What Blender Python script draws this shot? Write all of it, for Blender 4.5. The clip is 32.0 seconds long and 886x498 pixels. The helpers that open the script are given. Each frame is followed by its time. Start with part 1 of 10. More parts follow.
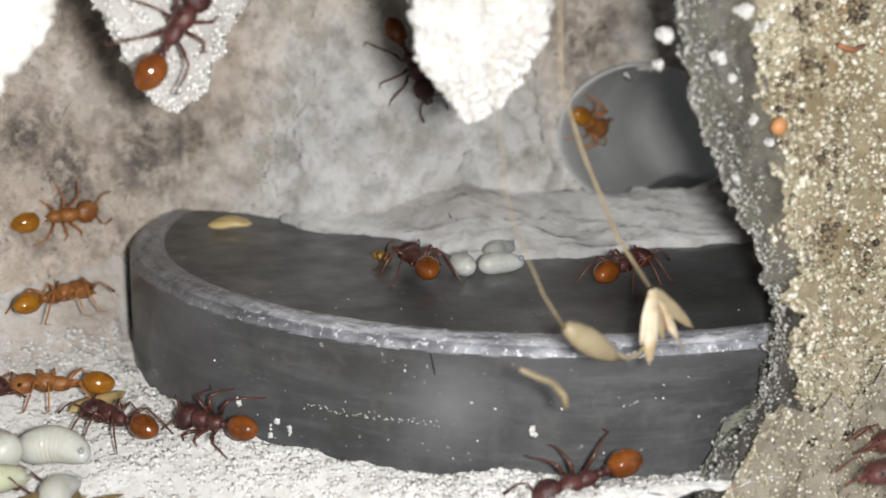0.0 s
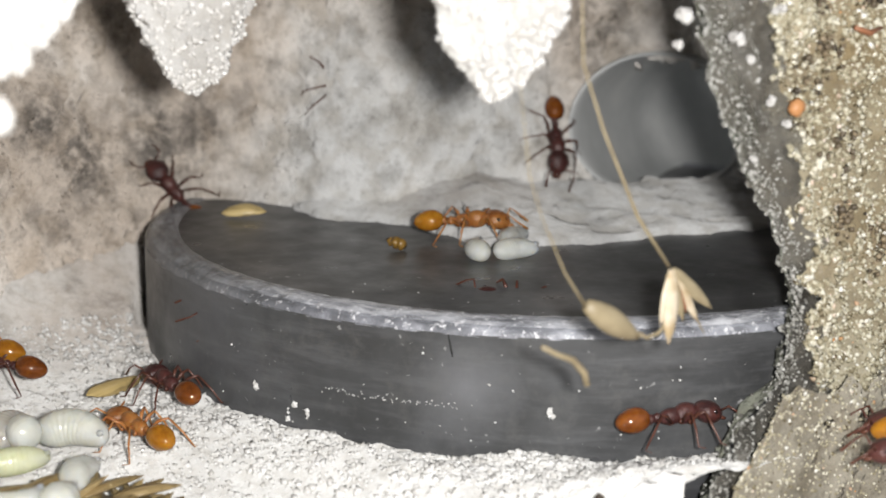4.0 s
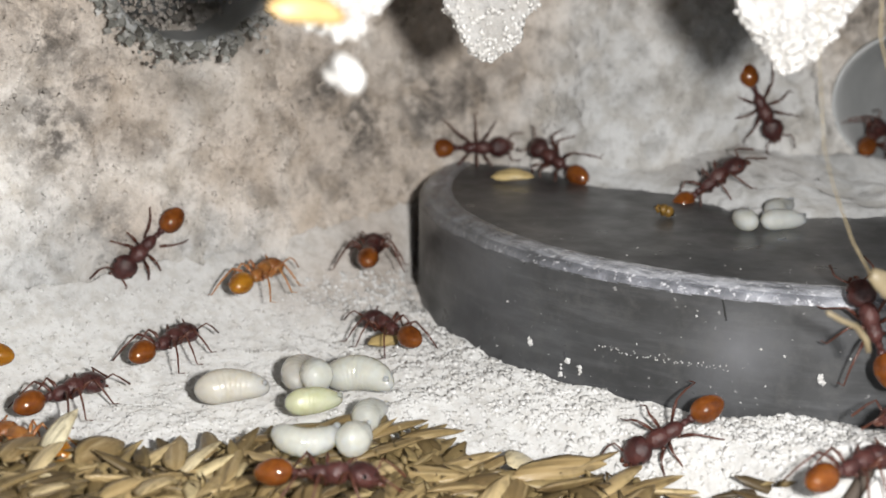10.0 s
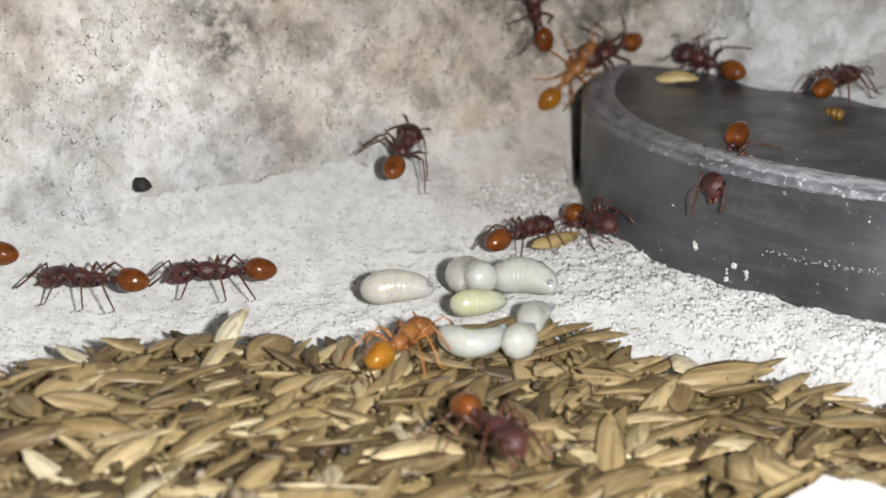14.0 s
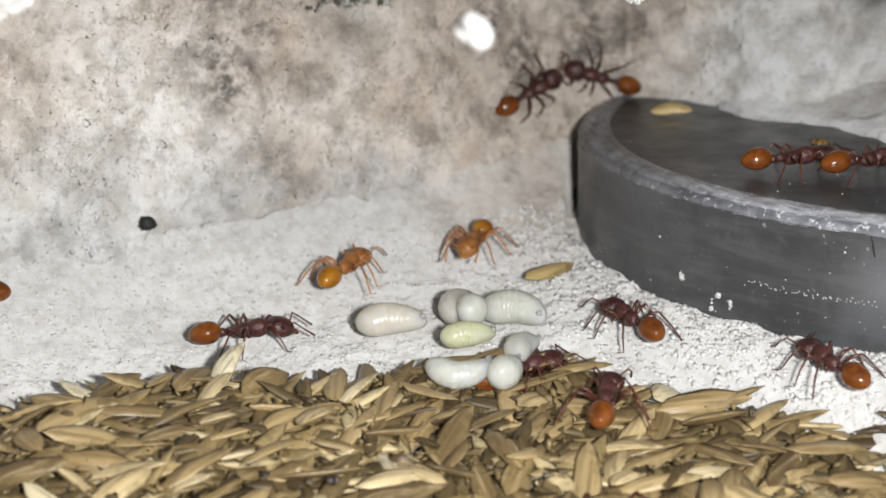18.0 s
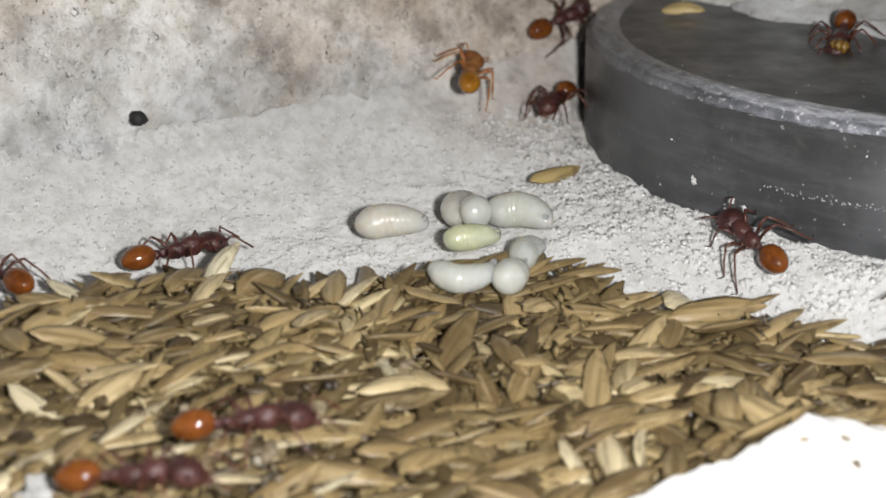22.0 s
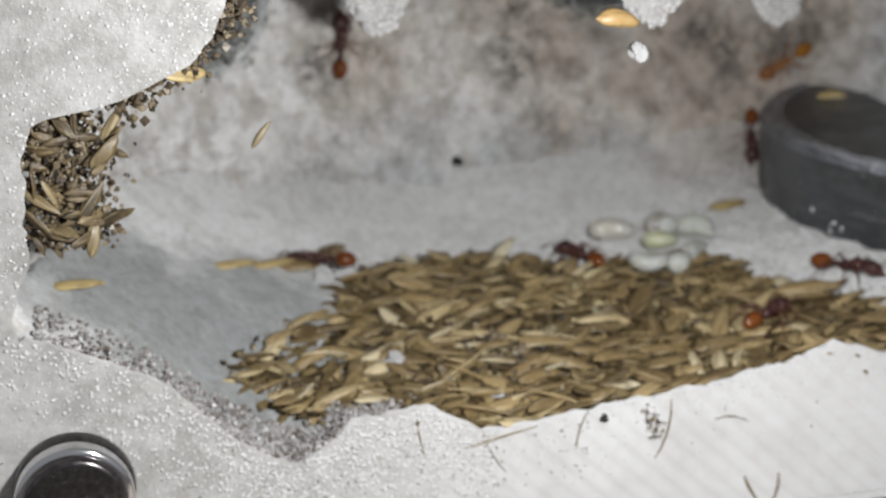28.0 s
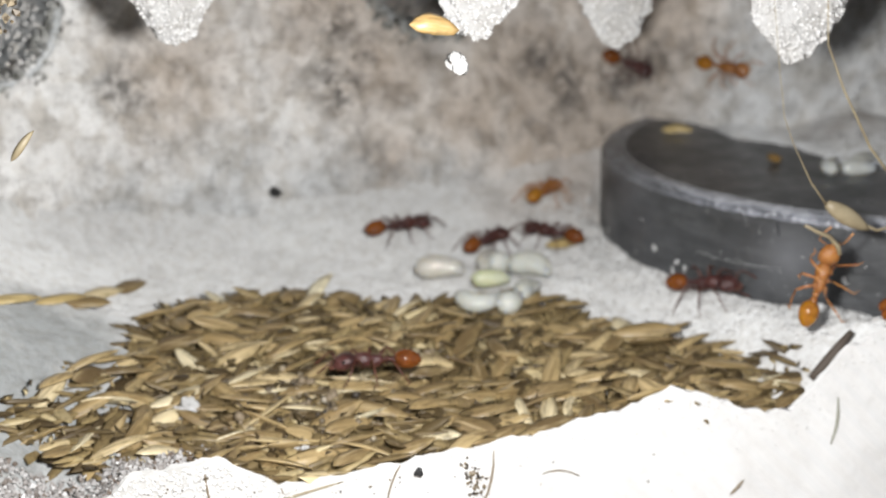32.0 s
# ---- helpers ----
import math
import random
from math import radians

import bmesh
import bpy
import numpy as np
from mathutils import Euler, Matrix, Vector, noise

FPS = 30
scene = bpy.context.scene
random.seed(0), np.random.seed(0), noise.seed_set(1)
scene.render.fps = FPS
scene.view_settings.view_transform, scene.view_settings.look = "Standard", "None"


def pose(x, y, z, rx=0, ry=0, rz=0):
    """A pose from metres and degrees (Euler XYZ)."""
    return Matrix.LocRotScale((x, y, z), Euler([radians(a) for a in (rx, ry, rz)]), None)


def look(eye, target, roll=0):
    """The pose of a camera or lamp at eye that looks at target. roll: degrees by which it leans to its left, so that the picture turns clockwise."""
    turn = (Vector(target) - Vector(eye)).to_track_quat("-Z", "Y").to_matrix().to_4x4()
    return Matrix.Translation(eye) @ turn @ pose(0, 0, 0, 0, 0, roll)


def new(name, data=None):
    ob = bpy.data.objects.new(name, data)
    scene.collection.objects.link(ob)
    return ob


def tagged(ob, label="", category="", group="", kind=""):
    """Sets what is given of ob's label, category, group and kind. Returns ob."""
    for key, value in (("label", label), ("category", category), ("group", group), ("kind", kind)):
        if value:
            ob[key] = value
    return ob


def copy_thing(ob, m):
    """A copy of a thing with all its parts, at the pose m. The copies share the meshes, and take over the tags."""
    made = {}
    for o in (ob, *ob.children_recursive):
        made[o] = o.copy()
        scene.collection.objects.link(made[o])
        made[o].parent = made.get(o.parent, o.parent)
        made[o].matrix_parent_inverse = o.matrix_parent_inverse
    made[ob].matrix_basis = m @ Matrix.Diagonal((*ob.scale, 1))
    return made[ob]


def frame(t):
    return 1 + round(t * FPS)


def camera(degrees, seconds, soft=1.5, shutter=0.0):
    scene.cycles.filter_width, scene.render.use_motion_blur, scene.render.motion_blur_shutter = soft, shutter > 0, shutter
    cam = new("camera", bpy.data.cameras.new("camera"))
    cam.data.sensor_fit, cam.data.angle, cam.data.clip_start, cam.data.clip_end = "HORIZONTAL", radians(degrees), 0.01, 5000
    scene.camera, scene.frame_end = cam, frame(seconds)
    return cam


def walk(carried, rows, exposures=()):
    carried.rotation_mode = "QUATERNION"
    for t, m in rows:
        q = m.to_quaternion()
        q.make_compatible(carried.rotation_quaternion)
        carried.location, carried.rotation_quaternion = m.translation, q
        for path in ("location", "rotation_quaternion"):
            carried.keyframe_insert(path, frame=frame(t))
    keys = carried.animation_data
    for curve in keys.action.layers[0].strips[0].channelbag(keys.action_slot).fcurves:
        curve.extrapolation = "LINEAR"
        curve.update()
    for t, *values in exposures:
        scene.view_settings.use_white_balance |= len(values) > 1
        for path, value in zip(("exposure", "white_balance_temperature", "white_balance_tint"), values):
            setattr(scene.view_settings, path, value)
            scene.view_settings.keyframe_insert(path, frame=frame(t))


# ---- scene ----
# Lengths below are in millimetres; MM turns them into metres.
MM = 0.001


def stance(x, y, z, yaw, pitch, roll):
    """The camera's pose from millimetres and degrees: yaw to the left from +y, pitch up, roll."""
    return pose(x * MM, y * MM, z * MM) @ pose(0, 0, 0, 0, 0, yaw) @ pose(0, 0, 0, 90 + pitch) @ pose(0, 0, 0, 0, 0, roll)


cam = camera(31.28, 32.0, soft=1.7)
cam.data.dof.use_dof, cam.data.dof.focus_distance, cam.data.dof.aperture_fstop = True, 86 * MM, 64.0
walk(cam, [
    (0, stance(-67.78, -74.72, 29.34, -38.78, -13.21, 0.58)),
    (0.5, stance(-68.80, -74.78, 28.89, -39.08, -12.80, 0.61)),
    (1, stance(-69.29, -75.13, 29.01, -39.05, -12.25, 0.67)),
    (1.5, stance(-69.51, -75.10, 28.75, -39.08, -11.81, 0.70)),
    (2, stance(-69.21, -75.10, 28.73, -38.81, -11.79, 0.54)),
    (2.5, stance(-69.00, -74.93, 28.42, -38.73, -11.98, 0.63)),
    (3, stance(-68.98, -74.61, 28.35, -38.83, -12.69, 0.65)),
    (3.5, stance(-68.86, -74.53, 28.27, -38.89, -13.06, 0.59)),
    (5.5, stance(-70.14, -74.63, 28.88, -38.80, -12.92, 0.69)),
    (6, stance(-70.71, -74.62, 28.92, -38.65, -12.81, 0.78)),
    (6.5, stance(-71.22, -75.12, 28.86, -38.40, -11.79, 0.71)),
    (7, stance(-71.24, -75.03, 28.18, -38.34, -11.73, 0.69)),
    (7.5, stance(-71.90, -75.41, 28.37, -37.63, -11.85, 0.77)),
    (8, stance(-72.36, -75.26, 28.46, -36.81, -12.15, 0.83)),
    (8.5, stance(-73.44, -75.78, 28.69, -34.96, -12.37, 0.73)),
    (9, stance(-73.86, -76.36, 28.88, -33.20, -12.43, 0.73)),
    (9.5, stance(-73.99, -75.80, 28.60, -32.02, -13.03, 0.79)),
    (10, stance(-74.14, -75.33, 28.60, -31.21, -14.11, 0.73)),
    (10.5, stance(-74.14, -74.77, 28.58, -30.22, -15.17, 0.59)),
    (11, stance(-74.44, -74.85, 28.78, -29.50, -15.48, 0.62)),
    (11.5, stance(-74.53, -74.75, 28.67, -28.91, -15.81, 0.52)),
    (12, stance(-74.64, -74.24, 28.72, -28.36, -16.87, 0.38)),
    (12.5, stance(-74.90, -74.82, 28.83, -27.42, -16.85, 0.23)),
    (13, stance(-75.34, -75.21, 29.03, -26.85, -16.91, 0.10)),
    (13.5, stance(-75.33, -75.64, 29.18, -25.92, -16.86, -0.16)),
    (14, stance(-75.00, -74.73, 28.51, -25.75, -17.63, -0.27)),
    (14.5, stance(-74.88, -74.71, 28.37, -25.48, -18.04, -0.26)),
    (16.5, stance(-74.40, -76.87, 29.78, -24.78, -19.01, -0.77)),
    (17, stance(-73.99, -77.88, 29.90, -24.25, -18.57, -1.14)),
    (17.5, stance(-73.89, -78.25, 30.56, -24.28, -18.54, -1.32)),
    (18, stance(-73.21, -78.41, 30.31, -23.91, -17.02, -1.50)),
    (18.5, stance(-72.29, -77.95, 29.85, -24.06, -17.43, -1.69)),
    (19, stance(-72.51, -78.59, 29.67, -24.74, -16.80, -1.73)),
    (19.5, stance(-72.54, -78.50, 29.38, -24.91, -16.51, -1.82)),
    (20, stance(-72.26, -78.46, 29.47, -25.03, -16.35, -1.87)),
    (20.5, stance(-72.47, -78.36, 29.31, -25.58, -16.32, -1.77)),
    (21, stance(-72.72, -78.21, 29.36, -26.19, -16.22, -1.46)),
    (21.5, stance(-72.71, -76.28, 29.02, -26.00, -17.84, -0.80)),
    (22, stance(-72.64, -75.34, 28.58, -24.24, -20.14, -0.66)),
    (22.5, stance(-72.86, -76.68, 29.56, -22.15, -20.53, -0.98)),
    (23, stance(-71.74, -76.52, 29.42, -20.47, -21.82, -1.49)),
    (23.5, stance(-71.05, -80.31, 31.32, -19.20, -21.29, -1.96)),
    (24, stance(-71.16, -87.29, 32.32, -17.15, -20.42, -2.23)),
    (24.5, stance(-74.52, -94.58, 32.85, -16.15, -19.51, -1.82)),
    (25, stance(-77.14, -99.67, 33.00, -14.97, -18.98, -1.91)),
    (25.5, stance(-78.20, -106.97, 34.00, -14.09, -18.64, -2.24)),
    (27.5, stance(-87.33, -122.72, 44.05, -15.12, -19.93, -1.63)),
    (28, stance(-83.54, -123.49, 40.79, -12.26, -17.77, -2.43)),
    (28.5, stance(-78.60, -121.14, 38.53, -10.72, -17.66, -2.91)),
    (29, stance(-74.56, -115.17, 37.99, -13.35, -19.09, -2.69)),
    (29.5, stance(-73.56, -114.41, 36.97, -13.96, -17.41, -1.89)),
    (30, stance(-74.03, -113.28, 35.77, -14.67, -16.98, -1.55)),
    (30.5, stance(-73.93, -112.91, 35.29, -15.13, -16.92, -1.35)),
    (31, stance(-75.24, -113.48, 35.44, -16.18, -16.69, -1.00)),
    (31.5, stance(-76.42, -114.15, 35.94, -16.85, -16.35, -0.64)),
    (32, stance(-77.26, -114.45, 35.97, -17.32, -15.88, -0.39)),
], exposures=[(0, 0.27, 6620, 10), (1.5, 0.25, 6620, 10), (3, 0.38, 6650, 10), (6, 0.22, 6600, 10), (7, 0.33, 6600, 10), (9, 0.3, 6600, 10), (14, 0.24, 6500, 10), (20, 0.17, 6500, 10), (23, -0.1, 6500, 10), (25.5, -0.2, 6500, 10), (27.5, -0.75, 6300, 10), (28.5, -0.72, 6300, 10), (29.1, -0.28, 6350, 10), (32, -0.1, 6400, 10)])

# ---- light: a small white lamp beside the lens, and a dim room ----
world = bpy.data.worlds.new("room")
scene.world = world
world.use_nodes = True
world.node_tree.nodes["Background"].inputs[0].default_value = (0.95, 0.97, 1.0, 1)
world.node_tree.nodes["Background"].inputs[1].default_value = 0.42
lamp_data = bpy.data.lights.new("phone_light", "SPOT")
lamp_data.energy, lamp_data.shadow_soft_size = 0.27, 2.0 * MM
lamp_data.spot_size, lamp_data.spot_blend = radians(160), 0.3
lamp_data.color = (1.0, 0.985, 0.965)
lamp = new("phone_light", lamp_data)
lamp.matrix_world = look((-62 * MM, -75 * MM, 28.5 * MM), (-40 * MM, 0, 8 * MM))

# ---- materials ----
def mat(name, base, rough=0.6, metal=0.0, spec=0.5):
    m = bpy.data.materials.new(name)
    m.use_nodes = True
    b = m.node_tree.nodes["Principled BSDF"]
    b.inputs["Base Color"].default_value = (*base, 1)
    b.inputs["Roughness"].default_value = rough
    b.inputs["Metallic"].default_value = metal
    b.inputs["Specular IOR Level"].default_value = spec
    return m


def node(m, kind, **values):
    n = m.node_tree.nodes.new(kind)
    for key, value in values.items():
        n.inputs[key].default_value = value
    return n


def coords(m):
    """World-size coordinates in millimetres from the object's own space."""
    c = m.node_tree.nodes.new("ShaderNodeTexCoord")
    v = m.node_tree.nodes.new("ShaderNodeVectorMath")
    v.operation = "SCALE"
    v.inputs["Scale"].default_value = 1000.0
    m.node_tree.links.new(c.outputs["Object"], v.inputs[0])
    return v.outputs[0]


def grain(m, vec, scale, detail=4.0, rough=0.6):
    n = node(m, "ShaderNodeTexNoise", Scale=scale, Detail=detail, Roughness=rough)
    m.node_tree.links.new(vec, n.inputs["Vector"])
    return n.outputs["Fac"]


def ramp(m, fac, stops):
    r = m.node_tree.nodes.new("ShaderNodeValToRGB")
    r.color_ramp.elements[0].position, r.color_ramp.elements[0].color = stops[0][0], (*stops[0][1], 1)
    r.color_ramp.elements[1].position, r.color_ramp.elements[1].color = stops[-1][0], (*stops[-1][1], 1)
    for at, c in stops[1:-1]:
        e = r.color_ramp.elements.new(at)
        e.color = (*c, 1)
    m.node_tree.links.new(fac, r.inputs[0])
    return r.outputs[0]


def blend(m, fac, a, b, how="MIX"):
    n = m.node_tree.nodes.new("ShaderNodeMix")
    n.data_type, n.blend_type = "RGBA", how
    for value, socket in ((fac, n.inputs[0]), (a, n.inputs[6]), (b, n.inputs[7])):
        if isinstance(value, (float, int)):
            socket.default_value = value
        elif isinstance(value, tuple):
            socket.default_value = (*value, 1)
        else:
            m.node_tree.links.new(value, socket)
    return n.outputs[2]


def bump(m, fac, strength, distance):
    n = node(m, "ShaderNodeBump", Strength=strength, Distance=distance * MM)
    m.node_tree.links.new(fac, n.inputs["Height"])
    m.node_tree.links.new(n.outputs[0], m.node_tree.nodes["Principled BSDF"].inputs["Normal"])


def paint(m, colour, socket="Base Color"):
    m.node_tree.links.new(colour, m.node_tree.nodes["Principled BSDF"].inputs[socket])


def spot_mask(m, vec, places, edge, noise_scale=0.35, wobble=4.0):
    """1 inside rough-edged patches (x, y, z, radius), 0 outside."""
    shake = node(m, "ShaderNodeTexNoise", Scale=noise_scale, Detail=5.0, Roughness=0.65)
    m.node_tree.links.new(vec, shake.inputs["Vector"])
    total = None
    for x, y, z, r in places:
        d = m.node_tree.nodes.new("ShaderNodeVectorMath")
        d.operation = "DISTANCE"
        d.inputs[1].default_value = (x, y, z)
        m.node_tree.links.new(vec, d.inputs[0])
        s = m.node_tree.nodes.new("ShaderNodeMath")
        s.operation = "MULTIPLY_ADD"
        s.inputs[1].default_value = wobble * 2
        m.node_tree.links.new(shake.outputs["Fac"], s.inputs[0])
        m.node_tree.links.new(d.outputs["Value"], s.inputs[2])
        g = m.node_tree.nodes.new("ShaderNodeMapRange")
        g.inputs["From Min"].default_value, g.inputs["From Max"].default_value = r + wobble + edge * 0.5, r + wobble - edge * 0.5
        m.node_tree.links.new(s.outputs[0], g.inputs["Value"])
        if total is None:
            total = g.outputs[0]
        else:
            mx = m.node_tree.nodes.new("ShaderNodeMath")
            mx.operation = "MAXIMUM"
            m.node_tree.links.new(total, mx.inputs[0])
            m.node_tree.links.new(g.outputs[0], mx.inputs[1])
            total = mx.outputs[0]
    return total


def scaled(m, fac, k):
    n = m.node_tree.nodes.new("ShaderNodeMath")
    n.operation = "MULTIPLY"
    n.inputs[1].default_value = k
    m.node_tree.links.new(fac, n.inputs[0])
    return n.outputs[0]


def lumps(m, vec, cell):
    """Rounded lumps of that many to the millimetre: a mask of the seams between them, for painted cavity shade and
    dirt, and their height.
    """
    shake = node(m, "ShaderNodeTexNoise", Scale=cell * 1.3, Detail=3.0, Roughness=0.6)
    m.node_tree.links.new(vec, shake.inputs["Vector"])
    moved = m.node_tree.nodes.new("ShaderNodeVectorMath")
    moved.operation = "MULTIPLY_ADD"
    moved.inputs[1].default_value = (1.3 / cell,) * 3
    m.node_tree.links.new(shake.outputs["Color"], moved.inputs[0])
    m.node_tree.links.new(vec, moved.inputs[2])
    cells = node(m, "ShaderNodeTexVoronoi", Scale=cell)
    cells.feature = "SMOOTH_F1"
    cells.inputs["Smoothness"].default_value = 0.5
    m.node_tree.links.new(moved.outputs[0], cells.inputs["Vector"])
    d = cells.outputs["Distance"]
    return ramp(m, d, [(0.42, (0, 0, 0)), (0.78, (1, 1, 1))]), ramp(m, d, [(0.0, (1, 1, 1)), (0.8, (0, 0, 0))])


def plaster(name, light, dark, stains_and_shade=(), stain_shade_tint=(0.3, 0.26, 0.22), darks=(), damp=(), pale=(), speck=0.5, rough=0.75, fine=0.25, cell=0.6):
    m = mat(name, light, rough, spec=0.4)
    v = coords(m)
    c = ramp(m, grain(m, v, 0.14, 6.0), [(0.3, dark), (0.6, light)])
    if damp:
        c = blend(m, scaled(m, spot_mask(m, v, damp, 6.0), 0.88), c, (0.25, 0.262, 0.26))
    if stains_and_shade:
        patch = spot_mask(m, v, stains_and_shade, 9.0, 0.2)
        c = blend(m, scaled(m, patch, 0.92), c, stain_shade_tint, "MULTIPLY")
        spots = blend(m, 1.0, patch, ramp(m, grain(m, v, 0.33, 8.0, 0.75), [(0.49, (0, 0, 0)), (0.63, (1, 1, 1))]), "MULTIPLY")
        c = blend(m, scaled(m, spots, 0.72), c, tuple(k * 0.34 for k in stain_shade_tint))
    if darks:
        spots = blend(m, 1.0, spot_mask(m, v, darks, 3.0, 0.6, 1.5), ramp(m, grain(m, v, 0.9, 6.0, 0.7), [(0.42, (0, 0, 0)), (0.58, (1, 1, 1))]), "MULTIPLY")
        c = blend(m, scaled(m, spots, 0.85), c, (0.10, 0.09, 0.08))
    if pale:
        c = blend(m, scaled(m, spot_mask(m, v, pale, 5.0, 0.25, 3.0), 0.85), c, (0.60, 0.61, 0.615))
    # mottling of three sizes
    for size, detail, low, high, depth, tone in ((0.13, 5.0, 0.34, 0.60, 0.8, 0.78), (0.5, 6.0, 0.34, 0.52, 1.0, 0.62), (1.6, 5.0, 0.32, 0.46, 0.9, 0.62)):
        f = ramp(m, grain(m, v, size, detail, 0.68), [(low, (1, 1, 1)), (high, (0, 0, 0))])
        c = blend(m, scaled(m, f, depth * speck), c, (tone, tone * 0.985, tone * 0.965), "MULTIPLY")
    dots = ramp(m, grain(m, v, 1.9, 2.0), [(0.22, (1, 1, 1)), (0.26, (0, 0, 0))])
    c = blend(m, scaled(m, dots, 0.25 * speck), c, (0.09, 0.085, 0.08))
    pits, height = lumps(m, v, cell)
    # seams coloured darker and warmer: cavity shade and dirt in one
    c = blend(m, scaled(m, pits, 0.75 * min(1.0, speck * 1.3)), c, (0.72, 0.685, 0.635), "MULTIPLY")
    paint(m, c)
    total = m.node_tree.nodes.new("ShaderNodeMath")
    total.operation = "MULTIPLY_ADD"
    total.inputs[1].default_value = 1.6
    m.node_tree.links.new(height, total.inputs[0])
    m.node_tree.links.new(grain(m, v, 1.7, 2.0, 0.5), total.inputs[2])
    bump(m, total.outputs[0], 0.8, fine * 0.9)
    m.node_tree.nodes["Principled BSDF"].inputs["Diffuse Roughness"].default_value = 1.0
    return m


M_FLOOR = plaster("white_sand_plaster", (0.67, 0.675, 0.67), (0.59, 0.59, 0.585), damp=((-78, -19, 2, 9), (-84, -16, 5, 8), (-70, -20, -2, 6), (-72, -10, 2, 6)),
                  stains_and_shade=((-25, 14, 2.5, 5), (-29, 13, 2.2, 3), (-24, 17, 4, 5)), stain_shade_tint=(0.82, 0.74, 0.68), speck=0.45, fine=0.13, cell=1.5)
M_WALL = plaster("stained_plaster", (0.83, 0.825, 0.81), (0.71, 0.70, 0.685), pale=((-37, 14, 2.5, 4), (-48, 13, 2.5, 5), (-58, 12, 2.5, 5), (-66, 11, 2, 5), (-56, 12.5, 6, 3), (-8, 10, 11, 6), (-2, 6, 14, 7), (-8, 10, 16, 4), (-9, 12, 6, 5)),
                 # high patches from x -20 to -5 also paint in the hanging lumps' shadows
                 stains_and_shade=((-24, 18, 8, 10), (-28, 17, 12, 8), (-34, 15, 9, 6), (-16, 20, 12, 6), (-15, 20, 17, 8), (-20, 19.5, 20, 7), (-5, 11, 21, 5), (-42, 14, 6, 4), (-42, 14, 15, 6), (-46, 14, 20, 6), (8, 6, 19, 5), (-60, 12, 15, 4)),
                 stain_shade_tint=(0.75, 0.665, 0.59), darks=((-46.2, 14.5, 12.6, 2.2), (-46.6, 14.8, 18, 1.9), (-44.2, 14.6, 15, 1.7), (-43.6, 14.2, 6.4, 1.4), (-23.8, 19, 10.8, 2.5), (-17, 21, 10.8, 3), (-15, 20, 11.5, 2), (9.9, 6, 18.4, 2.5), (-64.8, 12, 13.7, 2), (-27, 17, 13.5, 2)), speck=0.75, fine=0.42, cell=0.6)
M_MOUND = plaster("pale_plaster", (0.56, 0.57, 0.575), (0.47, 0.476, 0.48), stains_and_shade=((-3, 5, 14, 5), (4, 2, 17, 4)), stain_shade_tint=(0.66, 0.60, 0.56), speck=0.6, fine=0.2)
M_LUMP = plaster("white_grainy_plaster", (0.52, 0.52, 0.515), (0.42, 0.415, 0.405), speck=0.4, fine=0.5, rough=0.4)
M_FRAME = plaster("white_printed_plastic", (0.66, 0.66, 0.655), (0.59, 0.585, 0.575), speck=0.12, rough=0.45, fine=0.08)
_v = coords(M_FRAME)
_w = node(M_FRAME, "ShaderNodeTexWave", Scale=0.36, Distortion=0.5, Detail=1.0)
_w.bands_direction = "DIAGONAL"
M_FRAME.node_tree.links.new(_v, _w.inputs["Vector"])
_x = M_FRAME.node_tree.nodes.new("ShaderNodeSeparateXYZ")
M_FRAME.node_tree.links.new(_v, _x.inputs[0])
_k = M_FRAME.node_tree.nodes.new("ShaderNodeMapRange")
_k.inputs["From Min"].default_value, _k.inputs["From Max"].default_value = -76.0, -52.0
M_FRAME.node_tree.links.new(_x.outputs[0], _k.inputs["Value"])
_rough = blend(M_FRAME, 0.45, grain(M_FRAME, _v, 0.55, 4.0, 0.6), grain(M_FRAME, _v, 2.6, 3.0, 0.6))
bump(M_FRAME, blend(M_FRAME, _k.outputs[0], _rough, blend(M_FRAME, 0.25, _w.outputs["Fac"], _rough)), 0.8, 0.32)
_old = M_FRAME.node_tree.nodes["Principled BSDF"].inputs["Base Color"].links[0].from_socket
_dirty = blend(M_FRAME, ramp(M_FRAME, grain(M_FRAME, _v, 0.5, 6.0, 0.72), [(0.4, (0, 0, 0)), (0.65, (1, 1, 1))]), (0.62, 0.61, 0.585), (0.86, 0.855, 0.84))
paint(M_FRAME, blend(M_FRAME, _k.outputs[0], blend(M_FRAME, 1.0, _old, _dirty, "MULTIPLY"), _old))
M_SAND = plaster("sand_crust", (0.40, 0.37, 0.28), (0.25, 0.225, 0.155), stains_and_shade=((-6, -28, 20, 3), (0, -28, 16, 3), (-4, -28, 11, 2), (4, -28, 22, 4), (2, -28, 9, 2)), stain_shade_tint=(0.62, 0.5, 0.34), speck=0.6, rough=0.55, fine=0.5)
M_SMEAR = plaster("smeared_beige_sand", (0.31, 0.29, 0.24), (0.18, 0.165, 0.13), speck=1.0, fine=0.5, cell=0.9)
M_FILM = plaster("grey_brown_film", (0.16, 0.152, 0.132), (0.09, 0.085, 0.073), speck=0.8, fine=0.3)
paint(M_FILM, ramp(M_FILM, grain(M_FILM, coords(M_FILM), 0.35, 6.0, 0.7), [(0.35, (0.3, 0.3, 0.3)), (0.6, (0.85, 0.85, 0.85))]), "Alpha")
M_GREEN = plaster("grey_green_crust", (0.27, 0.285, 0.24), (0.15, 0.16, 0.13), speck=0.6, fine=0.5)


def varied(m, colours):
    """Colour picked for each object by its random number."""
    info = m.node_tree.nodes.new("ShaderNodeObjectInfo")
    return ramp(m, info.outputs["Random"], colours)


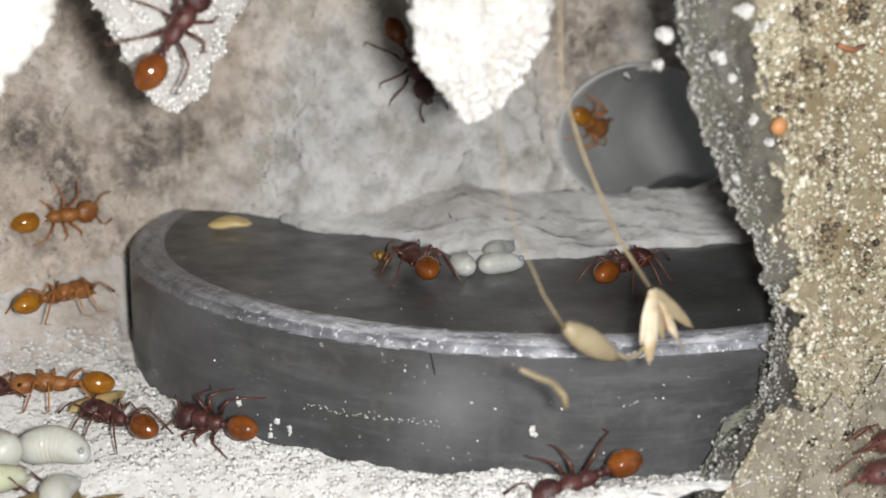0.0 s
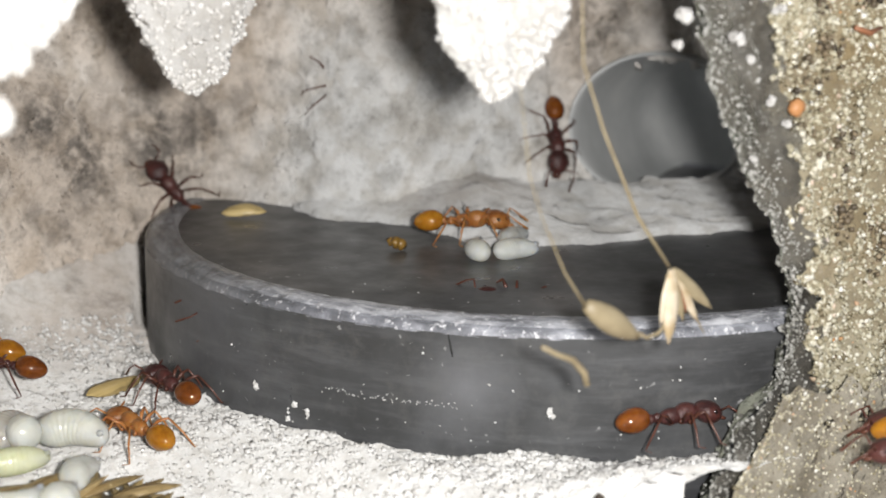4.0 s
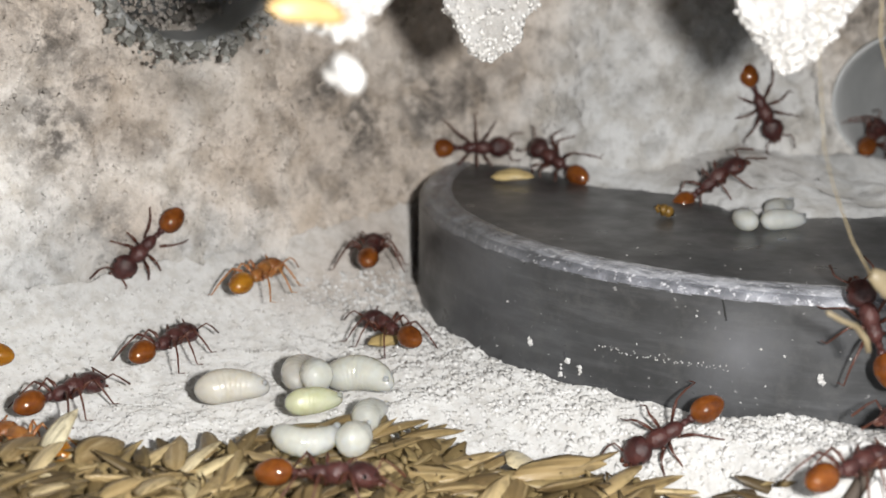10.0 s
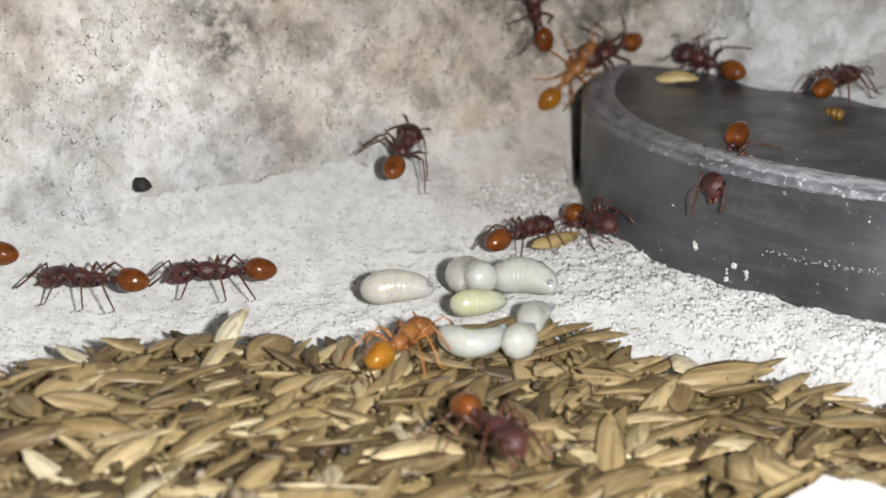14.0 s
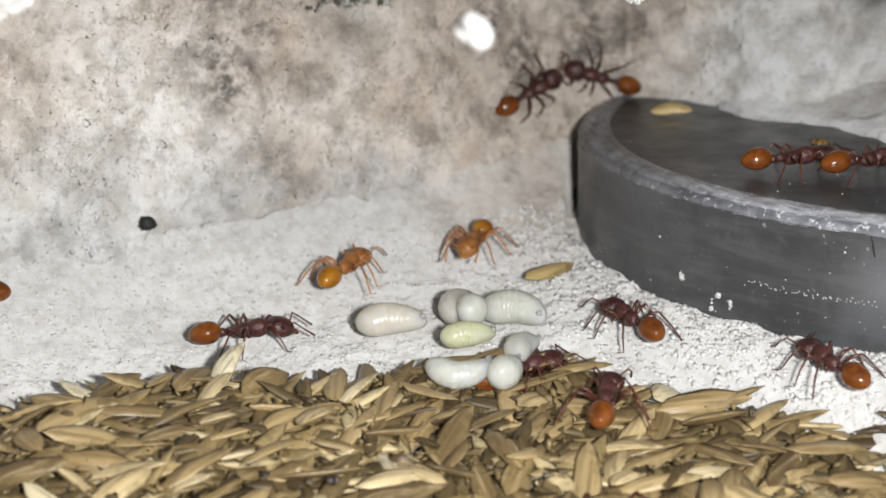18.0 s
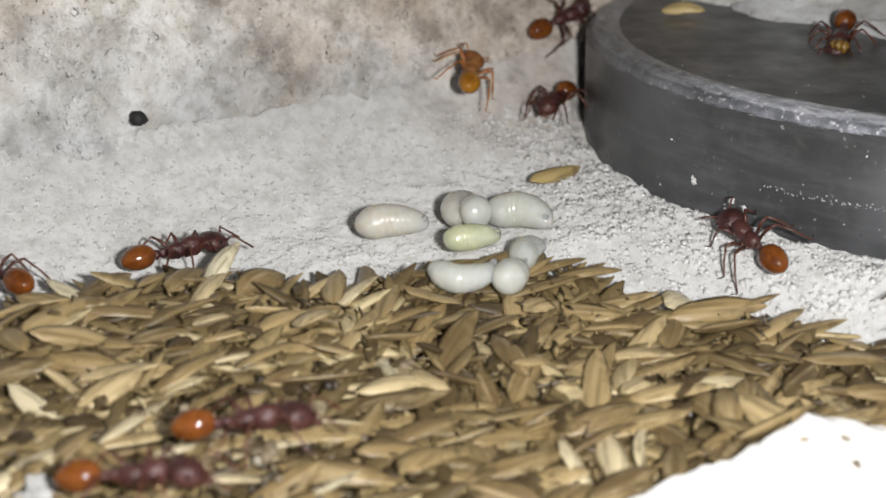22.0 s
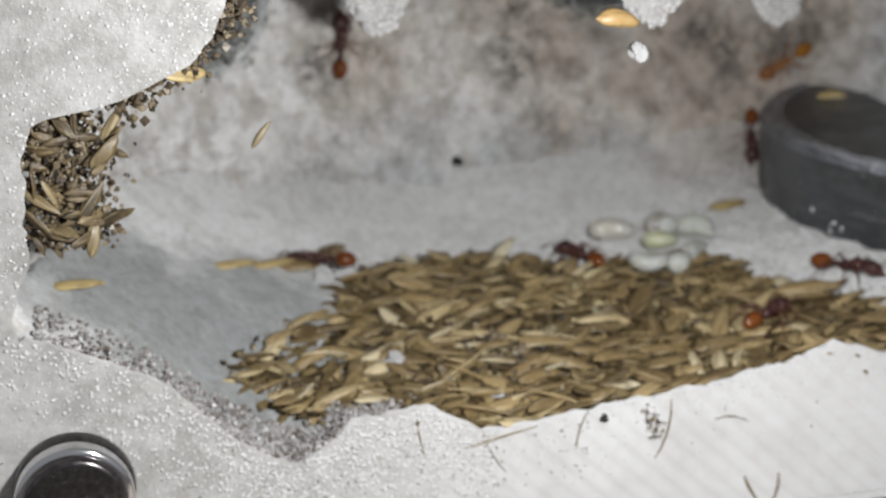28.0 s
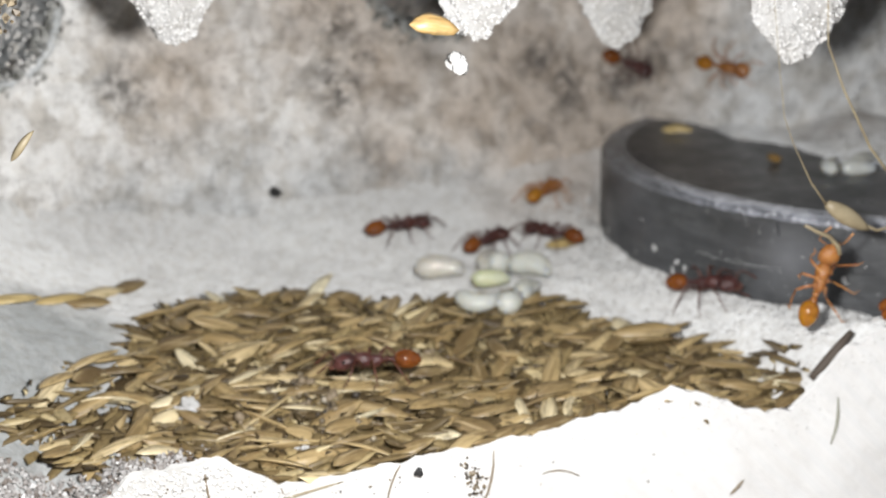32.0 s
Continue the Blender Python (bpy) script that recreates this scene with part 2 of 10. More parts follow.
def husk_skin(name, colours, rib):
    """Dry husk: fibres along the seed's length, brown blotches, paler edges."""
    m = mat(name, colours[0][1], 0.38)
    v = coords(m)
    long = m.node_tree.nodes.new("ShaderNodeVectorMath")
    long.operation = "MULTIPLY"
    long.inputs[1].default_value = (0.2, rib * 1.7, rib * 1.7)
    m.node_tree.links.new(v, long.inputs[0])
    info = m.node_tree.nodes.new("ShaderNodeObjectInfo")
    other = m.node_tree.nodes.new("ShaderNodeVectorMath")
    other.operation = "MULTIPLY_ADD"
    other.inputs[1].default_value = (37.0, 53.0, 71.0)
    m.node_tree.links.new(info.outputs["Random"], other.inputs[0])
    m.node_tree.links.new(long.outputs[0], other.inputs[2])
    fibre_fac = grain(m, other.outputs[0], 1.0, 3.0, 0.6)
    c = varied(m, colours)
    c = blend(m, scaled(m, ramp(m, fibre_fac, [(0.36, (1, 1, 1)), (0.5, (0, 0, 0))]), 0.6), c, (0.11, 0.076, 0.034))
    c = blend(m, scaled(m, ramp(m, fibre_fac, [(0.54, (0, 0, 0)), (0.68, (1, 1, 1))]), 0.45), c, (0.57, 0.455, 0.27))
    c = blend(m, scaled(m, ramp(m, grain(m, v, 0.7, 4.0), [(0.45, (0, 0, 0)), (0.7, (1, 1, 1))]), 0.4), c, (0.36, 0.28, 0.13))
    c = blend(m, scaled(m, ramp(m, grain(m, v, 1.0, 5.0), [(0.56, (0, 0, 0)), (0.70, (1, 1, 1))]), 0.5), c, (0.10, 0.068, 0.03))
    paint(m, c)
    bump(m, fibre_fac, 0.85, 0.13)
    return m


M_SEED = husk_skin("grass_seed_husk", [(0.0, (0.11, 0.074, 0.036)), (0.25, (0.20, 0.139, 0.064)), (0.55, (0.32, 0.228, 0.105)), (0.8, (0.45, 0.335, 0.168)), (0.92, (0.62, 0.50, 0.29)), (1.0, (0.80, 0.74, 0.54))], 1.9)
M_SEED_PALE = husk_skin("pale_grass_seed_husk", [(0.0, (0.46, 0.34, 0.14)), (0.6, (0.58, 0.45, 0.21)), (1.0, (0.62, 0.52, 0.30))], 1.6)
M_SEED_AMBER = husk_skin("amber_seed_husk", [(0.0, (0.36, 0.21, 0.07)), (1.0, (0.48, 0.31, 0.12))], 1.6)
M_SEED_DRAB = husk_skin("drab_old_husk", [(0.0, (0.04, 0.03, 0.02)), (0.4, (0.085, 0.062, 0.038)), (0.8, (0.16, 0.12, 0.065)), (1.0, (0.3, 0.235, 0.125))], 1.8)
M_SEEDBED = mat("seed_husk_heap", (0.2, 0.15, 0.07), 0.5)
_i = M_SEEDBED.node_tree.nodes.new("ShaderNodeNewGeometry")
# darker than the top seeds: the shade between them is put into this colour
_c = ramp(M_SEEDBED, _i.outputs["Random Per Island"], [(0, (0.06, 0.041, 0.02)), (0.5, (0.17, 0.124, 0.056)), (0.9, (0.33, 0.25, 0.118)), (1, (0.60, 0.50, 0.29))])
_c = blend(M_SEEDBED, ramp(M_SEEDBED, grain(M_SEEDBED, coords(M_SEEDBED), 1.6, 6.0, 0.7), [(0.45, (0, 0, 0)), (0.7, (0.7, 0.7, 0.7))]), _c, (0.07, 0.048, 0.022))
paint(M_SEEDBED, _c)


def shell(name, base, dark, rough=0.22, under=0.3, rug=0.12):
    m = mat(name, base, rough)
    v = coords(m)
    paint(m, ramp(m, grain(m, v, 0.8, 5.0), [(0.36, dark), (0.62, base)]))
    b = m.node_tree.nodes["Principled BSDF"]
    b.inputs["Subsurface Weight"].default_value = under
    b.inputs["Subsurface Radius"].default_value = (0.6 * MM, 0.25 * MM, 0.1 * MM)
    b.inputs["Subsurface Scale"].default_value = 1.0
    bump(m, grain(m, v, 5.0, 4.0), rug, 0.12)
    return m


M_DARK = shell("red_brown_cuticle", (0.090, 0.031, 0.027), (0.034, 0.012, 0.012), 0.3, 0.03, 0.7)
M_GASTER = shell("glossy_orange_cuticle", (0.215, 0.066, 0.011), (0.075, 0.02, 0.006), 0.1, 0.15)
M_LIMB = shell("brown_leg_cuticle", (0.11, 0.04, 0.025), (0.06, 0.02, 0.014), 0.35, 0.0)
M_AMBER = shell("amber_cuticle", (0.36, 0.155, 0.042), (0.20, 0.07, 0.02), 0.27, 0.2, 0.6)
M_AMBER_GASTER = shell("yellow_amber_cuticle", (0.40, 0.175, 0.016), (0.20, 0.07, 0.008), 0.13, 0.2)
M_AMBER_LIMB = shell("honey_leg_cuticle", (0.42, 0.19, 0.06), (0.28, 0.1, 0.03), 0.35, 0.2)
M_EYE = mat("black_eye", (0.01, 0.008, 0.008), 0.15)
M_LARVA = shell("milky_larva_skin", (0.78, 0.785, 0.69), (0.68, 0.685, 0.595), 0.1, 1.0, 0.2)
M_LARVA_PINK = shell("cream_larva_skin", (0.80, 0.75, 0.65), (0.70, 0.645, 0.55), 0.1, 1.0, 0.2)
M_LARVA_YELLOW = shell("yellow_larva_skin", (0.78, 0.80, 0.51), (0.69, 0.71, 0.42), 0.1, 1.0, 0.2)
for _m in (M_LARVA, M_LARVA_PINK, M_LARVA_YELLOW):
    _m.node_tree.nodes["Principled BSDF"].inputs["Subsurface Radius"].default_value = (3.0 * MM, 2.7 * MM, 2.2 * MM)
    _m.node_tree.nodes["Principled BSDF"].inputs["Transmission Weight"].default_value = 0.25
    _m.node_tree.nodes["Principled BSDF"].inputs["IOR"].default_value = 1.36
    _m.node_tree.nodes["Principled BSDF"].inputs["Coat Weight"].default_value = 0.6
    _m.node_tree.nodes["Principled BSDF"].inputs["Coat Roughness"].default_value = 0.08

M_DISC = mat("smoky_plastic", (0.09, 0.093, 0.095), 0.28)
_v = coords(M_DISC)
_c = ramp(M_DISC, grain(M_DISC, _v, 0.1, 6.0), [(0.3, (0.034, 0.035, 0.036)), (0.5, (0.06, 0.062, 0.065)), (0.75, (0.105, 0.109, 0.118))])
_c = blend(M_DISC, scaled(M_DISC, ramp(M_DISC, grain(M_DISC, _v, 1.6, 3.0), [(0.70, (0, 0, 0)), (0.74, (1, 1, 1))]), 0.7), _c, (0.4, 0.4, 0.4))
# pale bluish glow on the disc's side, painted into its colour
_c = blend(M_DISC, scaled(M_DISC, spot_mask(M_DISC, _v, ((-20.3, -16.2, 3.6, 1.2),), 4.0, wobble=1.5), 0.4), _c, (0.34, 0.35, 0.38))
_s = M_DISC.node_tree.nodes.new("ShaderNodeVectorMath")
_s.operation = "MULTIPLY"
_s.inputs[1].default_value = (0.12, 0.12, 1.0)
M_DISC.node_tree.links.new(_v, _s.inputs[0])
_c = blend(M_DISC, scaled(M_DISC, ramp(M_DISC, grain(M_DISC, _s.outputs[0], 1.4, 6.0, 0.7), [(0.48, (0, 0, 0)), (0.68, (1, 1, 1))]), 0.4), _c, (0.14, 0.144, 0.153))
_c = blend(M_DISC, scaled(M_DISC, ramp(M_DISC, grain(M_DISC, _v, 0.5, 7.0, 0.75), [(0.5, (0, 0, 0)), (0.66, (1, 1, 1))]), 0.35), _c, (0.13, 0.13, 0.128))
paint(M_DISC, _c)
paint(M_DISC, ramp(M_DISC, grain(M_DISC, _v, 0.35, 5.0), [(0.3, (0.26, 0.26, 0.26)), (0.7, (0.5, 0.5, 0.5))]), "Roughness")
bump(M_DISC, grain(M_DISC, _v, 1.2, 4.0), 0.15, 0.1)
def rim_skin(name, dark, mid, light):
    """Cut plastic: streaks that run round the disc, with the bright glints of its chips painted in."""
    m = mat(name, mid, 0.2)
    v = coords(m)
    xyz = m.node_tree.nodes.new("ShaderNodeSeparateXYZ")
    m.node_tree.links.new(v, xyz.inputs[0])
    turn = m.node_tree.nodes.new("ShaderNodeMath")
    turn.operation = "ARCTAN2"
    m.node_tree.links.new(xyz.outputs[1], turn.inputs[0])
    m.node_tree.links.new(xyz.outputs[0], turn.inputs[1])
    along = m.node_tree.nodes.new("ShaderNodeCombineXYZ")
    m.node_tree.links.new(scaled(m, turn.outputs[0], 9.0), along.inputs[0])
    far = m.node_tree.nodes.new("ShaderNodeVectorMath")
    far.operation = "LENGTH"
    m.node_tree.links.new(v, far.inputs[0])
    m.node_tree.links.new(scaled(m, far.outputs["Value"], 1.6), along.inputs[1])
    c = ramp(m, grain(m, along.outputs[0], 1.0, 5.0, 0.65), [(0.34, dark), (0.5, mid), (0.66, light)])
    c = blend(m, ramp(m, grain(m, v, 2.6, 4.0, 0.7), [(0.56, (0, 0, 0)), (0.68, (0.85, 0.85, 0.85))]), c, (0.85, 0.86, 0.9))
    # colour darkened to the left and back, where the rim's glints fade
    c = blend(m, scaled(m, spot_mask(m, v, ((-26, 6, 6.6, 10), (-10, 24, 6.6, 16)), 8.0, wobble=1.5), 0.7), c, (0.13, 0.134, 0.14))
    paint(m, c)
    bump(m, grain(m, v, 1.8, 5.0, 0.7), 0.7, 0.2)
    return m


M_BEVEL = rim_skin("cut_plastic_edge", (0.10, 0.104, 0.116), (0.20, 0.208, 0.235), (0.38, 0.395, 0.44))
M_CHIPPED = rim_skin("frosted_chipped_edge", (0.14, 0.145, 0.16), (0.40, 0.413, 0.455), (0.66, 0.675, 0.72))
M_TUBE = mat("dark_grey_tube", (0.10, 0.105, 0.105), 0.4)
_v = coords(M_TUBE)
paint(M_TUBE, ramp(M_TUBE, grain(M_TUBE, _v, 0.25, 5.0), [(0.3, (0.46, 0.48, 0.485)), (0.6, (0.57, 0.585, 0.59)), (0.8, (0.66, 0.67, 0.665))]))
M_STEEL = mat("polished_steel", (0.75, 0.75, 0.76), 0.12, 1.0)
M_BLACK_STEEL = mat("dark_scratched_steel", (0.10, 0.095, 0.095), 0.22, 0.9)
_v = coords(M_BLACK_STEEL)
paint(M_BLACK_STEEL, ramp(M_BLACK_STEEL, grain(M_BLACK_STEEL, _v, 2.5, 6.0, 0.75), [(0.4, (0.07, 0.065, 0.065)), (0.62, (0.14, 0.13, 0.13)), (0.75, (0.5, 0.5, 0.5))]))
M_STRAW = mat("dry_straw", (0.48, 0.38, 0.2), 0.5)
_v = coords(M_STRAW)
paint(M_STRAW, ramp(M_STRAW, grain(M_STRAW, _v, 0.6, 4.0), [(0.3, (0.20, 0.16, 0.095)), (0.7, (0.33, 0.28, 0.18))]))
M_RUST = mat("rust_brown_husk", (0.26, 0.11, 0.055), 0.5)
M_HUSK = mat("pale_husk", (0.70, 0.60, 0.42), 0.5)
_v = coords(M_HUSK)
paint(M_HUSK, ramp(M_HUSK, grain(M_HUSK, _v, 0.8, 4.0), [(0.3, (0.36, 0.27, 0.15)), (0.7, (0.62, 0.56, 0.45))]))
M_CRUMB = mat("amber_crumb", (0.20, 0.115, 0.025), 0.35)
M_BLACK = mat("black_speck", (0.02, 0.02, 0.02), 0.7)
M_DRY = mat("grey_green_stalk", (0.26, 0.26, 0.21), 0.6)
M_ORANGE = mat("orange_pellet", (0.42, 0.2, 0.08), 0.5)
M_GROOVE_SHADE = mat("dark_groove_shade", (0.075, 0.058, 0.045), 0.7)
M_FIBRE = mat("brown_fibre", (0.2, 0.155, 0.1), 0.6)
M_QUARTZ = mat("white_sand_grains", (0.82, 0.81, 0.79), 0.16)
_i = M_QUARTZ.node_tree.nodes.new("ShaderNodeNewGeometry")
paint(M_QUARTZ, ramp(M_QUARTZ, _i.outputs["Random Per Island"], [(0, (0.52, 0.51, 0.49)), (0.25, (0.62, 0.615, 0.60)), (1, (0.69, 0.69, 0.685))]))
M_GRIT = mat("yellow_sand_grains", (0.5, 0.42, 0.3), 0.18)
_i = M_GRIT.node_tree.nodes.new("ShaderNodeNewGeometry")
paint(M_GRIT, ramp(M_GRIT, _i.outputs["Random Per Island"], [(0, (0.09, 0.07, 0.04)), (0.12, (0.27, 0.24, 0.16)), (0.6, (0.44, 0.415, 0.315)), (0.92, (0.62, 0.60, 0.51)), (0.97, (0.75, 0.745, 0.70)), (1, (0.42, 0.22, 0.09))]))
M_TABLE = mat("brown_table", (0.22, 0.15, 0.10), 0.5)
_v = coords(M_TABLE)
paint(M_TABLE, ramp(M_TABLE, grain(M_TABLE, _v, 0.05, 6.0), [(0.3, (0.34, 0.29, 0.25)), (0.7, (0.48, 0.42, 0.37))]))


# ---- building ----
def gravel(name, spots, material, parent=None, label="", seed=1):
    """Many rough little rounded grains, (x, y, z, radius) in millimetres each, as one mesh."""
    rnd = np.random.default_rng(seed)
    s = np.array(spots)
    n = len(s)
    base = np.array(((1, 0, 0), (-1, 0, 0), (0, 1, 0), (0, -1, 0), (0, 0, 1), (0, 0, -1)), float)
    q = rnd.normal(size=(n, 4))
    q /= np.linalg.norm(q, axis=1)[:, None]
    w, x, y, z = q.T
    turn = np.array(((1 - 2 * (y * y + z * z), 2 * (x * y - z * w), 2 * (x * z + y * w)), (2 * (x * y + z * w), 1 - 2 * (x * x + z * z), 2 * (y * z - x * w)), (2 * (x * z - y * w), 2 * (y * z + x * w), 1 - 2 * (x * x + y * y)))).transpose(2, 0, 1)
    p = np.einsum("nij,nkj->nki", turn, base * rnd.uniform(0.7, 1.3, (n, 6, 1))) * s[:, 3][:, None, None] + s[:, None, :3]
    tri = np.array(((0, 2, 4), (2, 1, 4), (1, 3, 4), (3, 0, 4), (2, 0, 5), (1, 2, 5), (3, 1, 5), (0, 3, 5)))
    faces = (tri[None] + 6 * np.arange(n)[:, None, None]).reshape(-1, 3)
    me = bpy.data.meshes.new(name)
    me.from_pydata((p.reshape(-1, 3) * MM).tolist(), [], faces.tolist())
    me.materials.append(material)
    me.polygons.foreach_set("use_smooth", [True] * len(me.polygons))
    return part(name, me, None, parent, label)


def finish(name, bm, material, smooth=True):
    bmesh.ops.scale(bm, vec=(MM, MM, MM), verts=bm.verts)
    me = bpy.data.meshes.new(name)
    bm.to_mesh(me)
    bm.free()
    for m in material if isinstance(material, (list, tuple)) else [material]:
        me.materials.append(m)
    if smooth:
        me.polygons.foreach_set("use_smooth", [True] * len(me.polygons))
    return me


def part(name, bm, material, parent=None, label="", smooth=True):
    ob = new(name, finish(name, bm, material, smooth) if isinstance(bm, bmesh.types.BMesh) else bm)
    ob.parent = parent
    return tagged(ob, label)


def sheet(nu, nv, place):
    """A grid of nu by nv points, each at place(u, v) with u and v from 0 to 1."""
    bm = bmesh.new()
    rows = [[bm.verts.new(place(i / (nu - 1), j / (nv - 1))) for j in range(nv)] for i in range(nu)]
    for i in range(nu - 1):
        for j in range(nv - 1):
            bm.faces.new((rows[i][j], rows[i + 1][j], rows[i + 1][j + 1], rows[i][j + 1]))
    return bm


def thicken(ob, depth, side):
    m = ob.modifiers.new("thickness", "SOLIDIFY")
    m.thickness, m.offset = depth * MM, side


def tube(bm, points, radii, sides=6):
    """Adds a round strand through points (mm) with the given radii."""
    rings = []
    pts = [Vector(p) for p in points]
    for i, p in enumerate(pts):
        d = (pts[min(i + 1, len(pts) - 1)] - pts[max(i - 1, 0)]).normalized()
        a = d.cross(Vector((0.3, 0.2, 0.93))).normalized()
        b = d.cross(a)
        rings.append([bm.verts.new(p + radii[i] * (math.cos(k * 2 * math.pi / sides) * a + math.sin(k * 2 * math.pi / sides) * b)) for k in range(sides)])
    for r, s in zip(rings, rings[1:]):
        for k in range(sides):
            bm.faces.new((r[k], r[(k + 1) % sides], s[(k + 1) % sides], s[k]))
    bm.faces.new(list(reversed(rings[0])))
    bm.faces.new(rings[-1])
    return bm


def blob(bm, centre, size, tilt=None, seg=10, ring=7, shape=None):
    """Adds an ovoid; shape(v) may push its unit points about."""
    made = bmesh.ops.create_uvsphere(bm, u_segments=seg, v_segments=ring, radius=1.0)["verts"]
    turn = tilt.to_matrix() if tilt else Matrix.Identity(3)
    for v in made:
        q = shape(v.co.copy()) if shape else v.co
        v.co = turn @ Vector((q.x * size[0], q.y * size[1], q.z * size[2])) + Vector(centre)
    return bm


def bumpy(x, y, z, scale, amount):
    return amount * noise.fractal(Vector((x, y, z)) * scale, 1.0, 2.0, 4)


def between(x, table):
    """Straight lines through a table of (x, value)."""
    for (a, p), (b, q) in zip(table, table[1:]):
        if x <= b:
            return p + (q - p) * min(max((x - a) / (b - a), 0), 1)
    return table[-1][1]


# ---- the nest: its front opening, floor, wall ----
GLASS = -28.6
SILL = ((-92, 8.0), (-89.6, 6.8), (-86, 5.2), (-83, 3.7), (-81, 2.3), (-79, 0.1), (-76.4, -2.5), (-73.6, -4.2), (-71.2, -3.0), (-69.6, -1.6), (-64.3, -1.3), (-60.5, -3.4),
        (-56.5, -3.4), (-51.7, -2.9), (-44.7, -2.3), (-38.4, -1.4), (-35.3, -0.3), (-32.4, -1.1), (-29.5, -2.5), (-26.6, -2.8), (-25, -1.6), (-22.7, 0.9), (-19.9, 2.0), (-18.4, 2.2), (-16, 2.3), (16, 1.0))
BASE = ((-90.8, -28.2), (-88.6, -18), (-85, -6), (-78, 4), (-68, 10), (-56, 12.5), (-46, 13.5), (-34, 15), (-24, 18), (-17, 20), (-13, 17), (-11, 10), (-9, 7), (-3, 6), (4, 5.5), (10, 4), (17, -1), (23, -10), (27, -21), (29, -31))
TUBE_AT, TUBE_WAY = Vector((12.6, 2.2, 11.75)), Vector((0.92, 0.39, -0.06)).normalized()
HOLE_AT, HOLE_WAY = Vector((-38.0, 13.5, 22.5)), Vector((0.15, 0.95, 0.1)).normalized()
SIDE_AT, SIDE_WAY = Vector((-74.2, 8.0, 20.6)), Vector((-0.4, 0.9, 0.1)).normalized()


def base_line(s):
    """A point of the wall's foot, s from 0 to 1 along it, and the way outwards there."""
    spans = [math.dist(a, b) for a, b in zip(BASE, BASE[1:])]
    d = s * sum(spans)
    for (a, b), n in zip(zip(BASE, BASE[1:]), spans):
        if d <= n or b == BASE[-1]:
            k = min(d / n, 1)
            return Vector((a[0] + (b[0] - a[0]) * k, a[1] + (b[1] - a[1]) * k, 0))
        d -= n


FOOT = [base_line(i / 400) for i in range(401)]
for _ in range(36):
    FOOT = [FOOT[0]] + [(a + b * 2 + c) / 4 for a, b, c in zip(FOOT, FOOT[1:], FOOT[2:])] + [FOOT[-1]]


FOOT_XY = np.array([p[:2] for p in FOOT])


def foot_distance(x, y):
    return float(((FOOT_XY - (x, y)) ** 2).sum(1).min()) ** 0.5


def ground(x, y):
    """The floor's height."""
    back = between(x, ((-90, 6.0), (-84, 5.2), (-74, 2.6), (-64, -0.6), (-50, -1.0), (-36, -0.6), (-24, -0.1), (30, 0.2)))
    front = between(x, SILL) - 0.5
    k = min(max((y + 27.5) / 17, 0), 1)
    z = front + (back - front) * k * k * (3 - 2 * k)
    if -76 < x < -23:
        z -= 2.2 * max(0, 1 - (abs(y + 17) / 12) ** 2) * min(1, (x + 76) / 9) * min(1, (-23 - x) / 6)
    d = math.hypot(x, y) - 26
    if d < 6:
        z += (0.05 - z) * (1 - max(d, 0) / 6)
    f = foot_distance(x, y)
    if f < 12 and math.hypot(x, y) > 27:
        z += 4.6 * (1 - f / 12) ** 2.2 * k
    return z


def floor_place(u, v):
    x, y = -96 + 127 * u, GLASS + 0.2 + 52 * v
    return (x, y, ground(x, y) + bumpy(x, y, 0, 0.25, 0.4) + bumpy(x, y, 3, 1.1, 0.16))


floor_ob = tagged(part("floor", sheet(458, 190, floor_place), M_FLOOR), "white sandy plaster floor of the nest chamber", "floor", kind="structure")


def wall_place(u, v):
    i = u * 400
    a = FOOT[int(i)]
    b = FOOT[min(int(i) + 1, 400)]
    p = a.lerp(b, i - int(i))
    t = (FOOT[min(int(i) + 3, 400)] - FOOT[max(int(i) - 3, 0)]).normalized()
    out = Vector((-t.y, t.x, 0))
    z = -3 + 33 * v
    lean = 0.10 * max(z - 4, 0)
    calm = between(p.x, ((-20, 1), (-15, 0.3), (-5, 0.3), (0, 0.8)))
    q = p + out * (lean + bumpy(p.x, p.y, z, 0.11, 1.6 * min(1, calm * 1.4)) + calm * (bumpy(p.x, p.y, z + 9, 0.4, 0.85) + bumpy(p.x, p.y, z, 1.1, 0.38)))
    return (q.x, q.y, z)


def cut_round(bm, at, way, radius):
    gone = []
    for f in bm.faces:
        o = f.calc_center_median() - at
        if (o - way * o.dot(way)).length < radius and abs(o.dot(way)) < 12:
            gone.append(f)
    bmesh.ops.delete(bm, geom=gone, context="FACES")
    return bm


wall_bm = sheet(560, 100, wall_place)
cut_round(wall_bm, TUBE_AT, TUBE_WAY, 5.1)
cut_round(wall_bm, HOLE_AT, HOLE_WAY, 5.3)
cut_round(wall_bm, SIDE_AT, SIDE_WAY, 5.1)
wall = tagged(part("wall_back", wall_bm, M_WALL), "off-white plaster wall of the chamber, stained brown and grey, with painted shade high up", "wall", kind="structure")
thicken(wall, 2.0, -1)
roof = tagged(part("ceiling", sheet(60, 40, lambda u, v: (-93 + 126 * u, GLASS + 60 * v, 29 + bumpy(u * 90, v * 40, 0, 0.2, 1.0))), M_LUMP), "white plaster ceiling of the chamber", "ceiling", kind="structure")
thicken(roof, 3.0, 1)


JAMB = ((6.6, -89.8), (8.4, -90), (11.5, -88.9), (14, -88.6), (17.5, -88.4), (20.3, -87.4), (20.9, -82.7), (21.9, -80.3), (23.1, -77.8), (24.7, -76.3), (26.7, -75.5), (28, -74.8), (50, -74.8))
